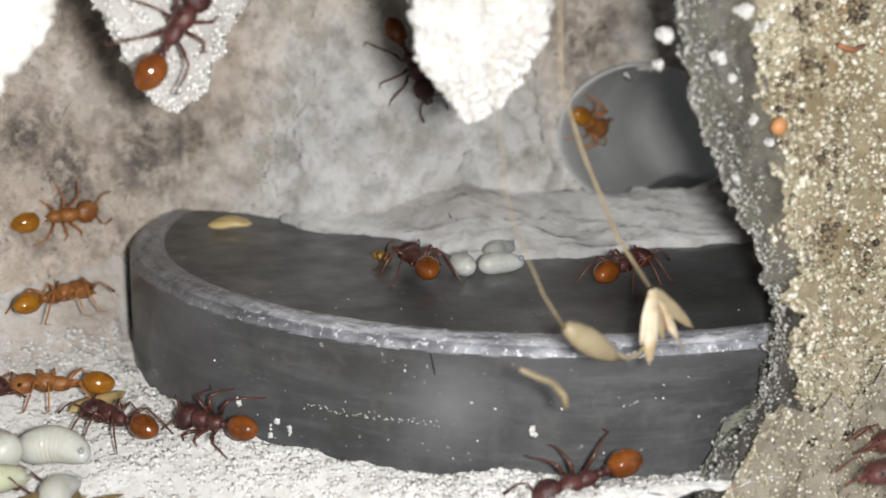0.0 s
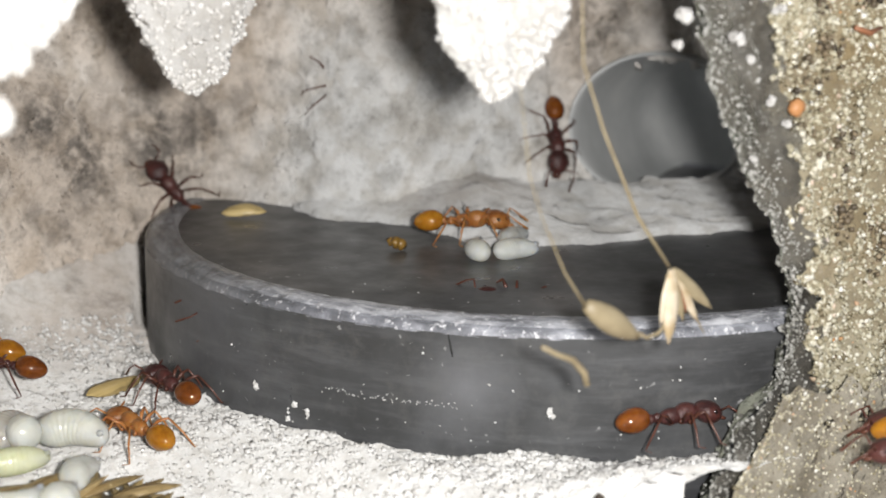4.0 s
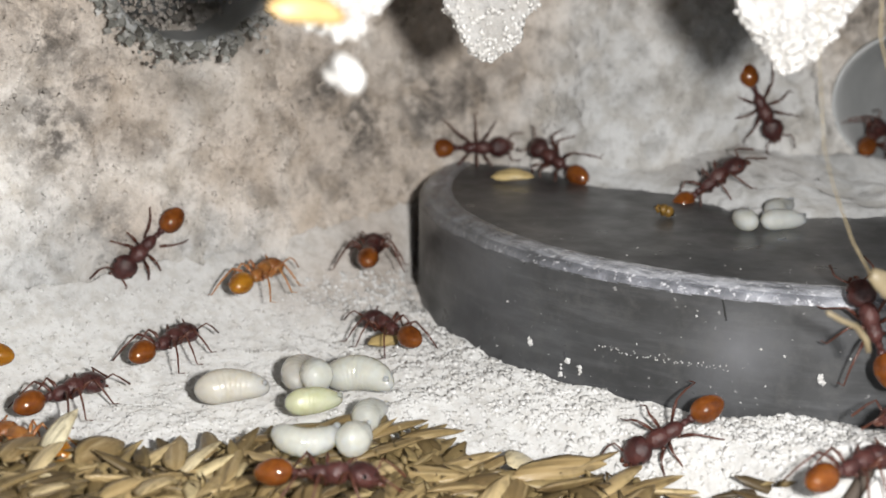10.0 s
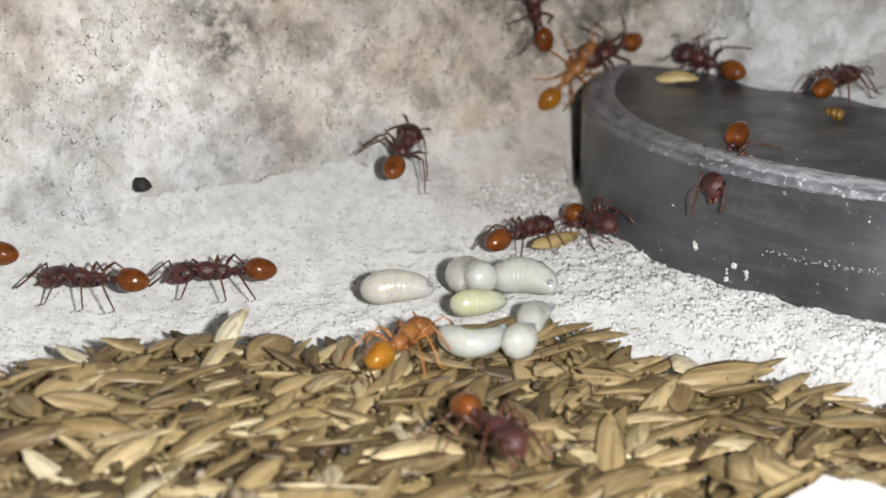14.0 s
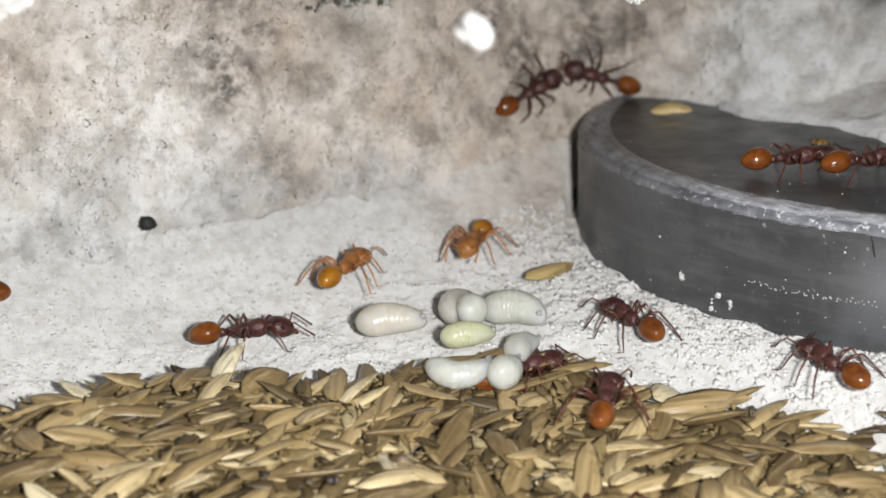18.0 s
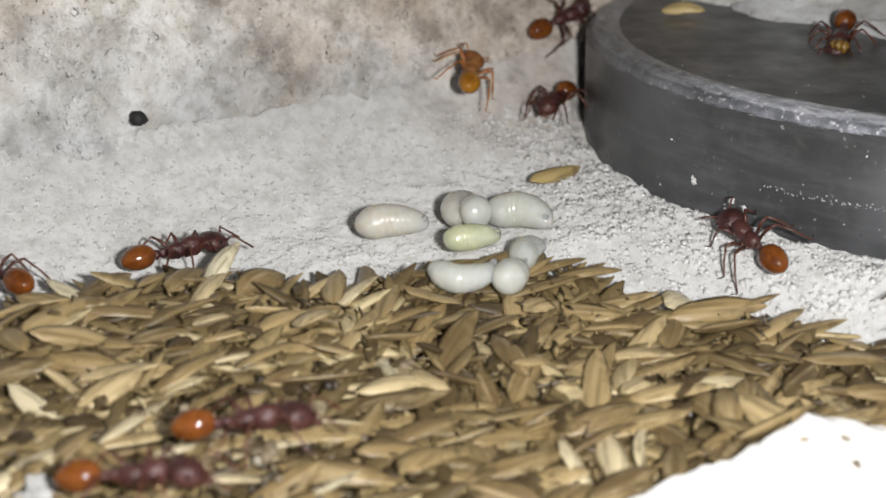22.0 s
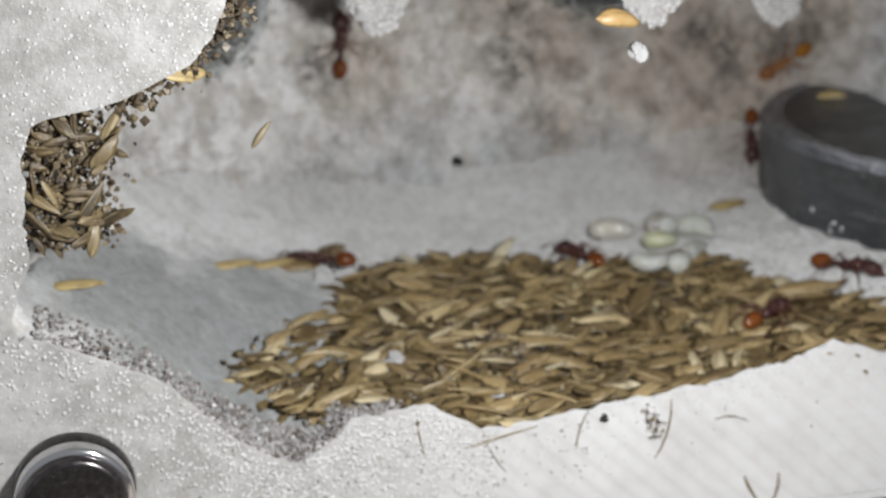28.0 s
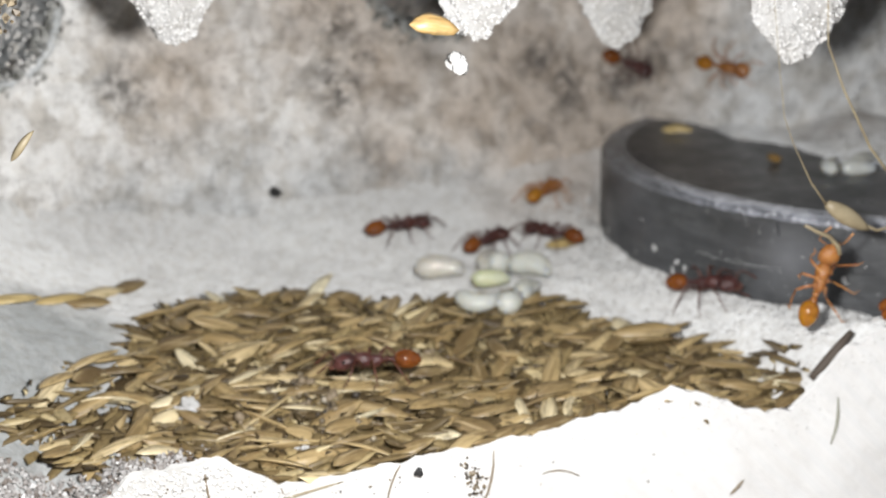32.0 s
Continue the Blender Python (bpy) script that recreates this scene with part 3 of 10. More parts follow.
LOWER = ((-125, -10.5), (-67, -11.2), (-40, -12.0), (-24, -12.5), (40, -14.5))


def plate():
    """The front face in three strips round the opening, each with a turned-in edge along it."""
    def under(u, v):
        x = -125 + 107.4 * u
        top = between(x, SILL) if x > -89.7 else 6.6
        top += bumpy(x, 1, 7, 0.9, 0.3)
        low = between(x, LOWER)
        return (x, GLASS + (0.5 if v == 1 else 0), low + (top - low) * min(1, v / 0.9))

    def beside(u, v):
        z = 6.5 + 43.5 * u
        right = between(z, JAMB) + bumpy(z, 3, 1, 0.9, 0.35)
        return (-125 + (right + 125) * min(1, v / 0.9), GLASS + (0.5 if v == 1 else 0) - 0.004, z)

    def lip(u, v):
        x = -125 + 107.4 * u
        low = between(x, LOWER)
        return (x, *((GLASS + 0.3, low + 0.02), (GLASS - 0.05, low - 0.12), (GLASS - 0.1, low - 0.6), (GLASS + 0.3, low - 0.75), (GLASS + 12, low - 0.8))[round(v * 4)])

    bm = sheet(240, 11, under)
    for nu, nv, place in ((120, 5, lip), (120, 11, beside), (40, 8, lambda u, v: (-74.8 + 115 * u, GLASS, 28 + 22 * v))):
        other = sheet(nu, nv, place)
        me = bpy.data.meshes.new("strip")
        other.to_mesh(me)
        other.free()
        bm.from_mesh(me)
        bpy.data.meshes.remove(me)
    return bm


front = tagged(part("wall_front", plate(), M_FRAME, smooth=False), "white printed plastic front face with a ragged opening", "wall", kind="structure")
table = tagged(part("table", sheet(30, 20, lambda u, v: (-260 + 440 * u, -260 + 400 * v, -22)), M_TABLE), "grey-brown wooden table under the nest", "table", kind="structure")

# ---- the round smoky disc ----
def disc_profile(bm, ring, seg=160, wobble=0.0):
    rows = []
    for r, z in ring:
        row = []
        for k in range(seg):
            a = k * 2 * math.pi / seg
            w = bumpy(math.cos(a) * 26, math.sin(a) * 26, z * 2, 0.9, wobble)
            row.append(bm.verts.new(((r + w) * math.cos(a), (r + w) * math.sin(a), z + w * 0.6)))
        rows.append(row)
    for a, b in zip(rows, rows[1:]):
        for k in range(seg):
            bm.faces.new((a[k], a[(k + 1) % seg], b[(k + 1) % seg], b[k]))
    return rows


def disc():
    thing = tagged(new("disc"), "dark smoky plastic disc with a frosted edge, half sunk in plaster", "disc")
    bm = bmesh.new()
    rows = disc_profile(bm, [(26.0, -2.5), (26.0, 0), (26.0, 2), (26.0, 4), (26.0, 6.38)])
    bm.faces.new(list(reversed(rows[0])))
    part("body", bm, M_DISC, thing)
    bm = bmesh.new()
    disc_profile(bm, [(26.0, 6.3), (25.95, 6.5), (25.85, 6.66), (25.6, 6.83)], 640, 0.05)
    part("bevelled_edge", bm, M_BEVEL, thing, "grey bevelled rim with frosted chips and painted glints")
    bm = bmesh.new()
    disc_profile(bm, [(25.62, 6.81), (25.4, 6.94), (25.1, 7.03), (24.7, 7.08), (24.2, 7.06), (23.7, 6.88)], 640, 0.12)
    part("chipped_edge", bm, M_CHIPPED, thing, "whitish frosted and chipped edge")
    bm = bmesh.new()
    rows = disc_profile(bm, [(25.0, 6.9), (24.6, 6.95), (18, 6.95), (10, 6.95), (1, 6.95)])
    bm.faces.new(rows[-1])
    part("top_face", bm, M_DISC, thing)
    return thing


disc()


def ring_tube(name, at, way, face, inner, outer, length, ribs, label):
    """A tube whose mouth is cut along the plane through at that faces the given way."""
    bm = bmesh.new()
    seg, rows = 56, []
    side = way.cross(Vector((0, 0, 1))).normalized()
    up = side.cross(way)
    inside = [(inner - (0.1 if k % 2 and ribs > 30 else 0), 0.25 + (length * 0.6 - 0.25) * k / ribs) for k in range(1, ribs + 1)]
    inside += [(max(0.2, inner * math.cos(k * math.pi / 20)), length * (0.6 + 0.4 * math.sin(k * math.pi / 20))) for k in range(1, 11)]
    prof = [(outer, 3.0), (outer, 0.25), (outer - 0.1, 0.0), (inner + 0.1, 0.0), (inner, 0.25)] + inside
    for r, d in prof:
        row = []
        for k in range(seg):
            o = r * (math.cos(k * 2 * math.pi / seg) * side + math.sin(k * 2 * math.pi / seg) * up)
            row.append(bm.verts.new(at + o + way * (d - o.dot(face) / way.dot(face) * max(0.0, 1 - d / length))))
        rows.append(row)
    ends = [v.co.copy() for v in rows[-1]]
    for a, b in zip(rows, rows[1:]):
        for k in range(seg):
            bm.faces.new((a[k], a[(k + 1) % seg], b[(k + 1) % seg], b[k]))
    thing = tagged(new(name), label, "tube")
    part("sleeve", bm, M_TUBE, thing)
    bm = bmesh.new()
    bm.faces.new([bm.verts.new(v) for v in ends])
    part("end_wall", bm, M_TUBE, thing)
    return thing


ring_tube("entrance_tube", TUBE_AT - TUBE_WAY * 0.6, TUBE_WAY, Vector((-0.5, -0.86, 0.0)), 4.95, 5.25, 18, 12, "dark grey plastic tube opening in the plaster wall")
ring_tube("entrance_tube", HOLE_AT - HOLE_WAY * 0.5, HOLE_WAY, HOLE_WAY * -1, 5.2, 5.75, 12, 40, "dark ribbed tube opening high in the plaster wall")
ring_tube("entrance_tube", SIDE_AT - SIDE_WAY * 0.8, SIDE_WAY, SIDE_WAY * -1, 5.0, 5.6, 12, 40, "dark grey tube opening, half choked with grit")


def mound_place(u, v):
    """The pale plaster that creeps over the disc from the wall."""
    line = ((-16, 24), (-11.5, 17), (-11.8, 8), (-8.5, 4), (-9, -4), (-4, -6.8), (3, -8.5), (9, -10.5), (18, -14), (24, -20))
    i = u * (len(line) - 1)
    a, b = line[int(i)], line[min(int(i) + 1, len(line) - 1)]
    k = i - int(i)
    p = Vector((a[0] + (b[0] - a[0]) * k, a[1] + (b[1] - a[1]) * k, 0))
    q = p + Vector((9, 10.5, 0)) * v
    rise = 6.88 + min(v * 8, 0.45) + 0.3 * v + 5.0 * v ** 1.4 * (0.7 + 0.3 * math.sin(u * 9)) * between(u, ((0, 1), (0.35, 1), (0.52, 0.3), (0.75, 0.08), (1, 0.03)))
    return (q.x + bumpy(q.x, q.y, 1, 0.5, 0.7), q.y + bumpy(q.x, q.y, 5, 0.5, 0.7), rise + (bumpy(q.x, q.y, 2, 0.3, 0.45) + bumpy(q.x, q.y, 7, 0.8, 0.2)) * min(1, v * 4) - (0.5 if v == 0 else 0))


tagged(part("plaster_mound", sheet(90, 40, mound_place), M_MOUND), "pale plaster mound creeping over the dark disc", "plaster")


# ---- hanging lumps of grainy plaster ----
def lump(x, y, tip, rx, ry, seed, slant=0.0):
    rnd = random.Random(seed)
    thing = tagged(new("plaster_lump"), "white grainy plaster lump hanging from the ceiling", "plaster lump", "hanging plaster lumps")
    thing.location = (x * MM, y * MM, 29 * MM)
    high = 29 - tip

    def place(u, v):
        a = u * 2 * math.pi
        w = (1 - v) ** 0.55 if v < 1 else 0
        k = 1 + 0.45 * noise.noise(Vector((math.cos(a) * 1.3 + seed, math.sin(a) * 1.3, v * 2.2)))
        r = w * k
        p = Vector((rx * r * math.cos(a) + slant * v, ry * r * math.sin(a), -high * v))
        return p + Vector((bumpy(*(p + Vector((seed, 0, 0))), 1.2, 0.35), bumpy(*p, 1.3, 0.35), bumpy(*p, 1.1, 0.3) if v > 0 else 0))

    part("core", sheet(56, 40, place), M_LUMP, thing)
    spots = []
    for _ in range(1500):
        p = place(rnd.random(), rnd.uniform(0.3, 1) ** 0.8)
        spots.append((p[0], p[1], p[2], rnd.uniform(0.06, 0.2)))
    tagged(gravel("grain_layer", spots, M_QUARTZ, thing, "glinting white grains", seed), kind="stuff")
    return thing


def grain_at(bm, p, r, rnd):
    """A rough little six-cornered crystal."""
    q = Euler((rnd.uniform(0, 6), rnd.uniform(0, 6), rnd.uniform(0, 6))).to_matrix()
    s = [bm.verts.new(Vector(p) + q @ (Vector(d) * r * rnd.uniform(0.7, 1.3))) for d in ((1, 0, 0), (-1, 0, 0), (0, 1, 0), (0, -1, 0), (0, 0, 1), (0, 0, -1))]
    for a, b, c in ((0, 2, 4), (2, 1, 4), (1, 3, 4), (3, 0, 4), (2, 0, 5), (1, 2, 5), (3, 1, 5), (0, 3, 5)):
        bm.faces.new((s[a], s[b], s[c]))


lump(-30.2, -7.3, 18.3, 5.2, 4.0, 1)
lump(-24.9, -23.5, 19.5, 4.6, 3.4, 2)
lump(-45.5, -20.0, 21.5, 4.6, 3.6, 3)
lump(-63.4, -12.0, 20.9, 4.4, 3.8, 4)
lump(-39.0, -6.0, 23.5, 4.0, 3.4, 5)


# ---- loose sand ----
def sand():
    rnd = random.Random(11)
    spots = []
    for _ in range(46000):
        x, y = rnd.uniform(-86, 6), rnd.uniform(-27, 13)
        d = math.hypot(x, y)
        if d < 26.1 or x < -67 or (d > 36 and rnd.random() < 0.25) or (-70 < x < -34 and y < -13):
            continue
        z = floor_place((x + 96) / 127, (y - GLASS - 0.2) / 52)[2]
        r = rnd.uniform(0.08, 0.3) if d < 30 + rnd.uniform(-2, 4) else 0.05 + 0.13 * rnd.random() ** 2
        spots.append((x, y, z - 0.25 * r, r))
    return tagged(gravel("sand", spots, M_QUARTZ), "fine white sand grains strewn on the floor", "sand", kind="stuff")


sand()


def wall_grains():
    """The coarse grain of the plaster, thinner where the wall is smooth."""
    rnd = random.Random(17)
    spots = []
    while len(spots) < 30000:
        u, v = rnd.uniform(0.08, 0.62), rnd.uniform(0.08, 0.95)
        p = wall_place(u, v)
        if noise.noise(Vector(p) * 0.16) > rnd.uniform(-0.5, 0.35) + (0.4 if p[0] > -17 else 0):
            spots.append((p[0], p[1] + 0.03, p[2], 0.06 + 0.2 * rnd.random() ** 2))
    return tagged(gravel("wall_grains", spots, M_WALL, seed=8), "coarse plaster grains crusting the stained wall", "sand", kind="stuff")


wall_grains()


def crust():
    """The sandy wall on the glass at the end of the chamber."""
    ridge = ((-16, -17.8), (0.5, -13.5), (3.2, -11.0), (4.3, -9.4), (6.1, -8.6), (8.3, -8.4), (11.3, -9.6), (14.9, -12.1), (19, -14.6), (21, -15.5), (24, -16.5), (29, -17.5))
    edge = ((-16, -4.5), (3, -5.8), (5, -7.2), (8.0, -7.6), (12.5, -8.7), (14.6, -9.3), (17.5, -10.3), (20.4, -11.3), (25.2, -12.9), (29, -13.5))
    thing = tagged(new("sand_crust"), "yellowish sandy crust packed against the glass", "sand crust")

    def left(z):
        return between(z, edge) + bumpy(z, 0, 2, 0.5, 1.2) + bumpy(z, 0, 6, 1.7, 0.3)

    def face(u, v):
        z = 3.4 + 25.6 * v
        x = left(z) + (34 - left(z)) * u
        return (x, GLASS + 0.9 + 0.5 * (1 - u) ** 6 + bumpy(x, z, 0, 0.35, 1.0) + bumpy(x, z, 4, 1.2, 0.4), z - 0.4 * max(0, 1 - v * 8) * bumpy(x, 1, 1, 0.4, 1.2))

    def strip(u, v):
        z = -3 + 32 * v
        a = between(z, ridge) + bumpy(z, 0, 2, 0.9, 0.7)
        b = left(z) + 0.7
        return (a + (b - a) * u, GLASS + 1.7 - 0.3 * u + bumpy(z, u * 6, 1, 0.8, 0.7), z)

    def side(u, v):
        z = -16 + 45 * v
        a = between(z, ridge) + bumpy(z, 0, 2, 0.9, 0.7)
        return (a + 10.5 * u + bumpy(u * 9, z, 5, 0.6, 0.6) * min(1, u * 5), GLASS + 1.8 + 8 * u + bumpy(z, u * 9, 1, 0.9, 0.4), z)

    def foot(u, v):
        x, z = -19 + 53 * u, -16 + 20.5 * v
        x += max(0, 1 - u * 3) * (between(z, ridge) + 19) * 1.0
        return (x, GLASS + 0.0 + 2.0 * max(0, 0.2 - u) + bumpy(x, z, 2, 0.3, 0.2) + bumpy(x, z, 5, 1.1, 0.1), z + (bumpy(x, 3, 1, 0.5, 1.6) if v > 0.9 else 0))

    part("front_crust", sheet(110, 120, face), M_SAND, thing)
    part("edge_crust", sheet(16, 110, strip), M_FILM, thing, "grey-brown film at the crust's edge")
    part("inner_crust", sheet(40, 110, side), M_GREEN, thing, "grey-green inner side of the crust")
    part("foot_crust", sheet(80, 50, foot), M_SMEAR, thing, "smeared beige sand at the crust's foot")
    rnd = random.Random(5)
    spots = []
    for _ in range(26000):
        p = face(rnd.random() ** 1.5 * 0.75, rnd.random())
        if noise.fractal(Vector(p) * 0.55, 1.0, 2.0, 3) > -0.42:
            spots.append((*p, 0.05 + 0.19 * rnd.random() ** 2.2))
    for _ in range(3000):
        spots.append((*foot(rnd.random() ** 1.5 * 0.6, rnd.uniform(0.4, 1)), rnd.uniform(0.05, 0.14)))
    tagged(gravel("grain_layer", spots, M_GRIT, thing, "translucent yellow and white sand grains", 2), kind="stuff")
    spots = []
    for x, z, wide in ((-9.6, 19.0, 0.9), (-9.1, 23.6, 0.5), (-7.1, 16.2, 0.8), (-5.2, 23.5, 0.6), (-3.4, 10.9, 0.7), (-6.4, 12.6, 0.5), (-8.2, 21.0, 0.4)):
        for _ in range(45):
            spots.append((x + rnd.gauss(0, wide), GLASS + 0.75 + rnd.uniform(-0.5, 0.3), z + rnd.gauss(0, wide), 0.06 + 0.2 * rnd.random() ** 2))
    tagged(gravel("dark_patch", spots, M_RUBBISH, thing, "dark brown grains in the crust", 4), kind="stuff")
    part("stick", tube(bmesh.new(), [(-7.0, GLASS + 0.2, 21.9), (-6.0, GLASS + 0.1, 21.6), (-5.0, GLASS + 0.2, 21.8)], [0.12, 0.16, 0.1]), M_RUST, thing, "short rust-brown stick")
    part("pellet", blob(bmesh.new(), (-10.7, GLASS + 0.4, 18.4), (0.42, 0.36, 0.42), shape=lambda v: v * (1 + 0.3 * noise.noise(v * 2))), M_ORANGE, thing, "orange pellet")
    spots = []
    for _ in range(3000):
        spots.append((*strip(rnd.random() ** 2.2 * 0.6, rnd.random()), 0.04 + 0.08 * rnd.random() ** 2))
    for _ in range(2000):
        spots.append((*side(rnd.random() ** 2, rnd.random()), rnd.uniform(0.05, 0.15)))
    tagged(gravel("grain_layer", spots, M_CHIP, thing, "grey-green grit of the crust's edge", 3), kind="stuff")


# grey grit, for the crust and the rim
M_ASH = plaster("grey_debris", (0.42, 0.41, 0.40), (0.28, 0.27, 0.26), speck=0.5)
M_CHIP = mat("grey_grit", (0.4, 0.39, 0.38), 0.5)
_i = M_CHIP.node_tree.nodes.new("ShaderNodeNewGeometry")
paint(M_CHIP, ramp(M_CHIP, _i.outputs["Random Per Island"], [(0, (0.10, 0.095, 0.085)), (0.3, (0.26, 0.262, 0.24)), (0.85, (0.42, 0.42, 0.40)), (1, (0.62, 0.62, 0.60))]))
M_PALE_GRIT = mat("pale_grit", (0.5, 0.48, 0.46), 0.4)
_i = M_PALE_GRIT.node_tree.nodes.new("ShaderNodeNewGeometry")
paint(M_PALE_GRIT, ramp(M_PALE_GRIT, _i.outputs["Random Per Island"], [(0, (0.12, 0.085, 0.06)), (0.2, (0.26, 0.24, 0.225)), (0.6, (0.37, 0.355, 0.345)), (0.92, (0.5, 0.485, 0.475)), (1, (0.7, 0.69, 0.68))]))
M_RUBBISH = mat("brown_rubbish", (0.2, 0.15, 0.1), 0.5)
_i = M_RUBBISH.node_tree.nodes.new("ShaderNodeNewGeometry")
paint(M_RUBBISH, ramp(M_RUBBISH, _i.outputs["Random Per Island"], [(0, (0.03, 0.024, 0.018)), (0.4, (0.11, 0.085, 0.055)), (0.75, (0.2, 0.155, 0.095)), (0.95, (0.3, 0.25, 0.17)), (1, (0.42, 0.39, 0.34))]))
crust()

# ---- seeds ----
BED = ((-77.5, -20.5), (-73, -15.5), (-68, -11.5), (-67, -6), (-64, -3.4), (-59.5, -2.6), (-54, -2.8), (-48, -5.8), (-44, -6.2), (-36.5, -7.9), (-33.5, -12), (-29.7, -15.1), (-25.5, -19), (-23.6, -22.5),
       (-24.2, -27.6), (-28, -27.9), (-33, -27.8), (-37, -27.8), (-44, -28), (-54, -28), (-60, -28), (-64.5, -27.4), (-69.5, -23.5))


def inside(x, y, ring):
    odd = False
    for (a, b), (c, d) in zip(ring, ring[1:] + ring[:1]):
        if (b > y) != (d > y) and x < a + (y - b) / (d - b) * (c - a):
            odd = not odd
    return odd


def seed_mesh(name, long, wide, thick, bend, skin):
    def place(u, v):
        s = v * 2 - 1
        w = max(0.0, 1 - abs(s) ** (1.7 if s > 0 else 2.6)) ** 0.7 + 0.06
        a = u * 2 * math.pi
        ridge = 1 + 0.08 * math.cos(6 * a)
        keel = 0.25 * max(0.0, math.sin(a)) ** 6
        w *= 1 + 0.16 * noise.noise(Vector((s * 2.1 + long * 7, math.cos(a), math.sin(a))))
        return (s * long / 2, w * wide / 2 * math.cos(a) * ridge + 0.12 * wide * math.sin(s * 2 + long * 9), w * thick / 2 * (math.sin(a) * ridge + keel) + bend * (1 - s * s))

    bm = sheet(13, 9, place)
    bmesh.ops.remove_doubles(bm, verts=bm.verts, dist=0.01)
    return finish(name, bm, skin)


def seed_kind(k, skin):
    rnd = random.Random(k)
    return seed_mesh("seed", rnd.uniform(3.3, 5.3), rnd.uniform(0.9, 1.35), rnd.uniform(0.28, 0.42), rnd.uniform(-0.1, 0.25), skin)


SEED_KINDS = [seed_kind(k, M_SEED) for k in range(12)]
DRAB_KINDS = [seed_kind(k + 60, M_SEED_DRAB) for k in range(5)]
FAINT_KINDS = [seed_mesh("seed", 2.1, 0.4, 0.25, 0.25, M_STRAW)]
AMBER_KINDS = [seed_mesh("seed", 3.0, 1.2, 0.6, 0.05, M_SEED_AMBER)]
SMALL_KINDS = [seed_mesh("seed", 2.9, 0.95, 0.4, 0.1, M_SEED_PALE)]
PALE_KINDS = [seed_kind(k + 40, M_SEED_PALE) for k in range(4)]


def bed_top(x, y):
    return max(-0.5 + 0.17 * (y + 9) + bumpy(x, y, 8, 0.25, 0.5), ground(x, y) + (0.3 if x < -60 or y < -21 else 0.0))


def seeds():
    rnd = random.Random(3)
    ring = list(BED)
    spots = []
    tries = 0
    while len(spots) < 299 and tries < 9000:
        tries += 1
        x, y = rnd.uniform(-77, -22), rnd.uniform(-27.8, -2)
        if inside(x, y, ring) and all((x - a) ** 2 + (y - b) ** 2 > 1.15 ** 2 for a, b in spots):
            spots.append((x, y))
    for x, y in spots:
        k = rnd.randrange(12)
        near = min(1, (y + 28.3) / 2.2)
        h = rnd.gauss(8, 27) + 28 * math.sin(x * 0.21 + y * 0.13) + (70 if rnd.random() < 0.14 else 0)
        ob = new("seed", SEED_KINDS[k])
        ob.matrix_world = pose(x * MM, y * MM, (bed_top(x, y) + rnd.uniform(-0.2, 0.3)) * MM, rnd.gauss(0, 21), rnd.gauss(0, 11), h * near)
        tagged(ob, "dry brown grass seed in the seed heap", "seed", "seeds of the heap")
    bm = bmesh.new()
    for _ in range(3600):
        x, y = rnd.uniform(-77, -22), rnd.uniform(-27.6, -2)
        if not inside(x, y, ring):
            continue
        turn = Euler((rnd.uniform(-0.5, 0.5), rnd.gauss(0, 0.2), rnd.gauss(0.2, 0.8) * min(1, (y + 28.3) / 2.2))).to_matrix()
        at = Vector((x, y, bed_top(x, y) - rnd.uniform(0.1, 0.9)))
        size = rnd.uniform(1.3, 2.4)
        rows = []
        for s, w in ((-1, 0.1), (-0.6, 0.75), (0, 1), (0.6, 0.8), (1, 0.12)):
            rows.append([bm.verts.new(at + turn @ Vector((s * size, w * size * 0.26 * math.cos(c), w * 0.22 * math.sin(c)))) for c in (0, 1.05, 2.1, 3.14, 4.2, 5.24)])
        for a, b in zip(rows, rows[1:]):
            for j in range(6):
                bm.faces.new((a[j], a[(j + 1) % 6], b[(j + 1) % 6], b[j]))
    for _ in range(1500):
        x, y = rnd.uniform(-77, -22), rnd.uniform(-27.6, -2)
        if not inside(x, y, ring):
            continue
        turn = Euler((rnd.uniform(-1.5, 1.5), rnd.gauss(0, 0.5), rnd.uniform(0, 6))).to_matrix()
        at, size = Vector((x, y, bed_top(x, y) + rnd.uniform(-0.2, 0.35))), rnd.uniform(0.15, 0.75)
        flake = [bm.verts.new(at + turn @ Vector((s * size, w * size * 0.35, lift))) for s, w, lift in ((-1, 0.1, 0), (-0.2, 1, 0.08), (1, 0.2, 0), (0.2, -0.9, 0.08), (0, 0, -0.05))]
        for a, d in ((0, 1), (1, 2), (2, 3), (3, 0)):
            bm.faces.new((flake[a], flake[d], flake[4]))
        bm.faces.new(flake[3::-1])
    tagged(part("seed_heap", bm, M_SEEDBED), "heap of brown grass seeds on the chamber floor", "seed heap", kind="stuff")


seeds()


def lone_seed(x, y, z, kinds, kind, rx, ry, rz, label):
    ob = new("seed", kinds[kind])
    ob.matrix_world = pose(x * MM, y * MM, z * MM, rx, ry, rz)
    return tagged(ob, label, "seed")


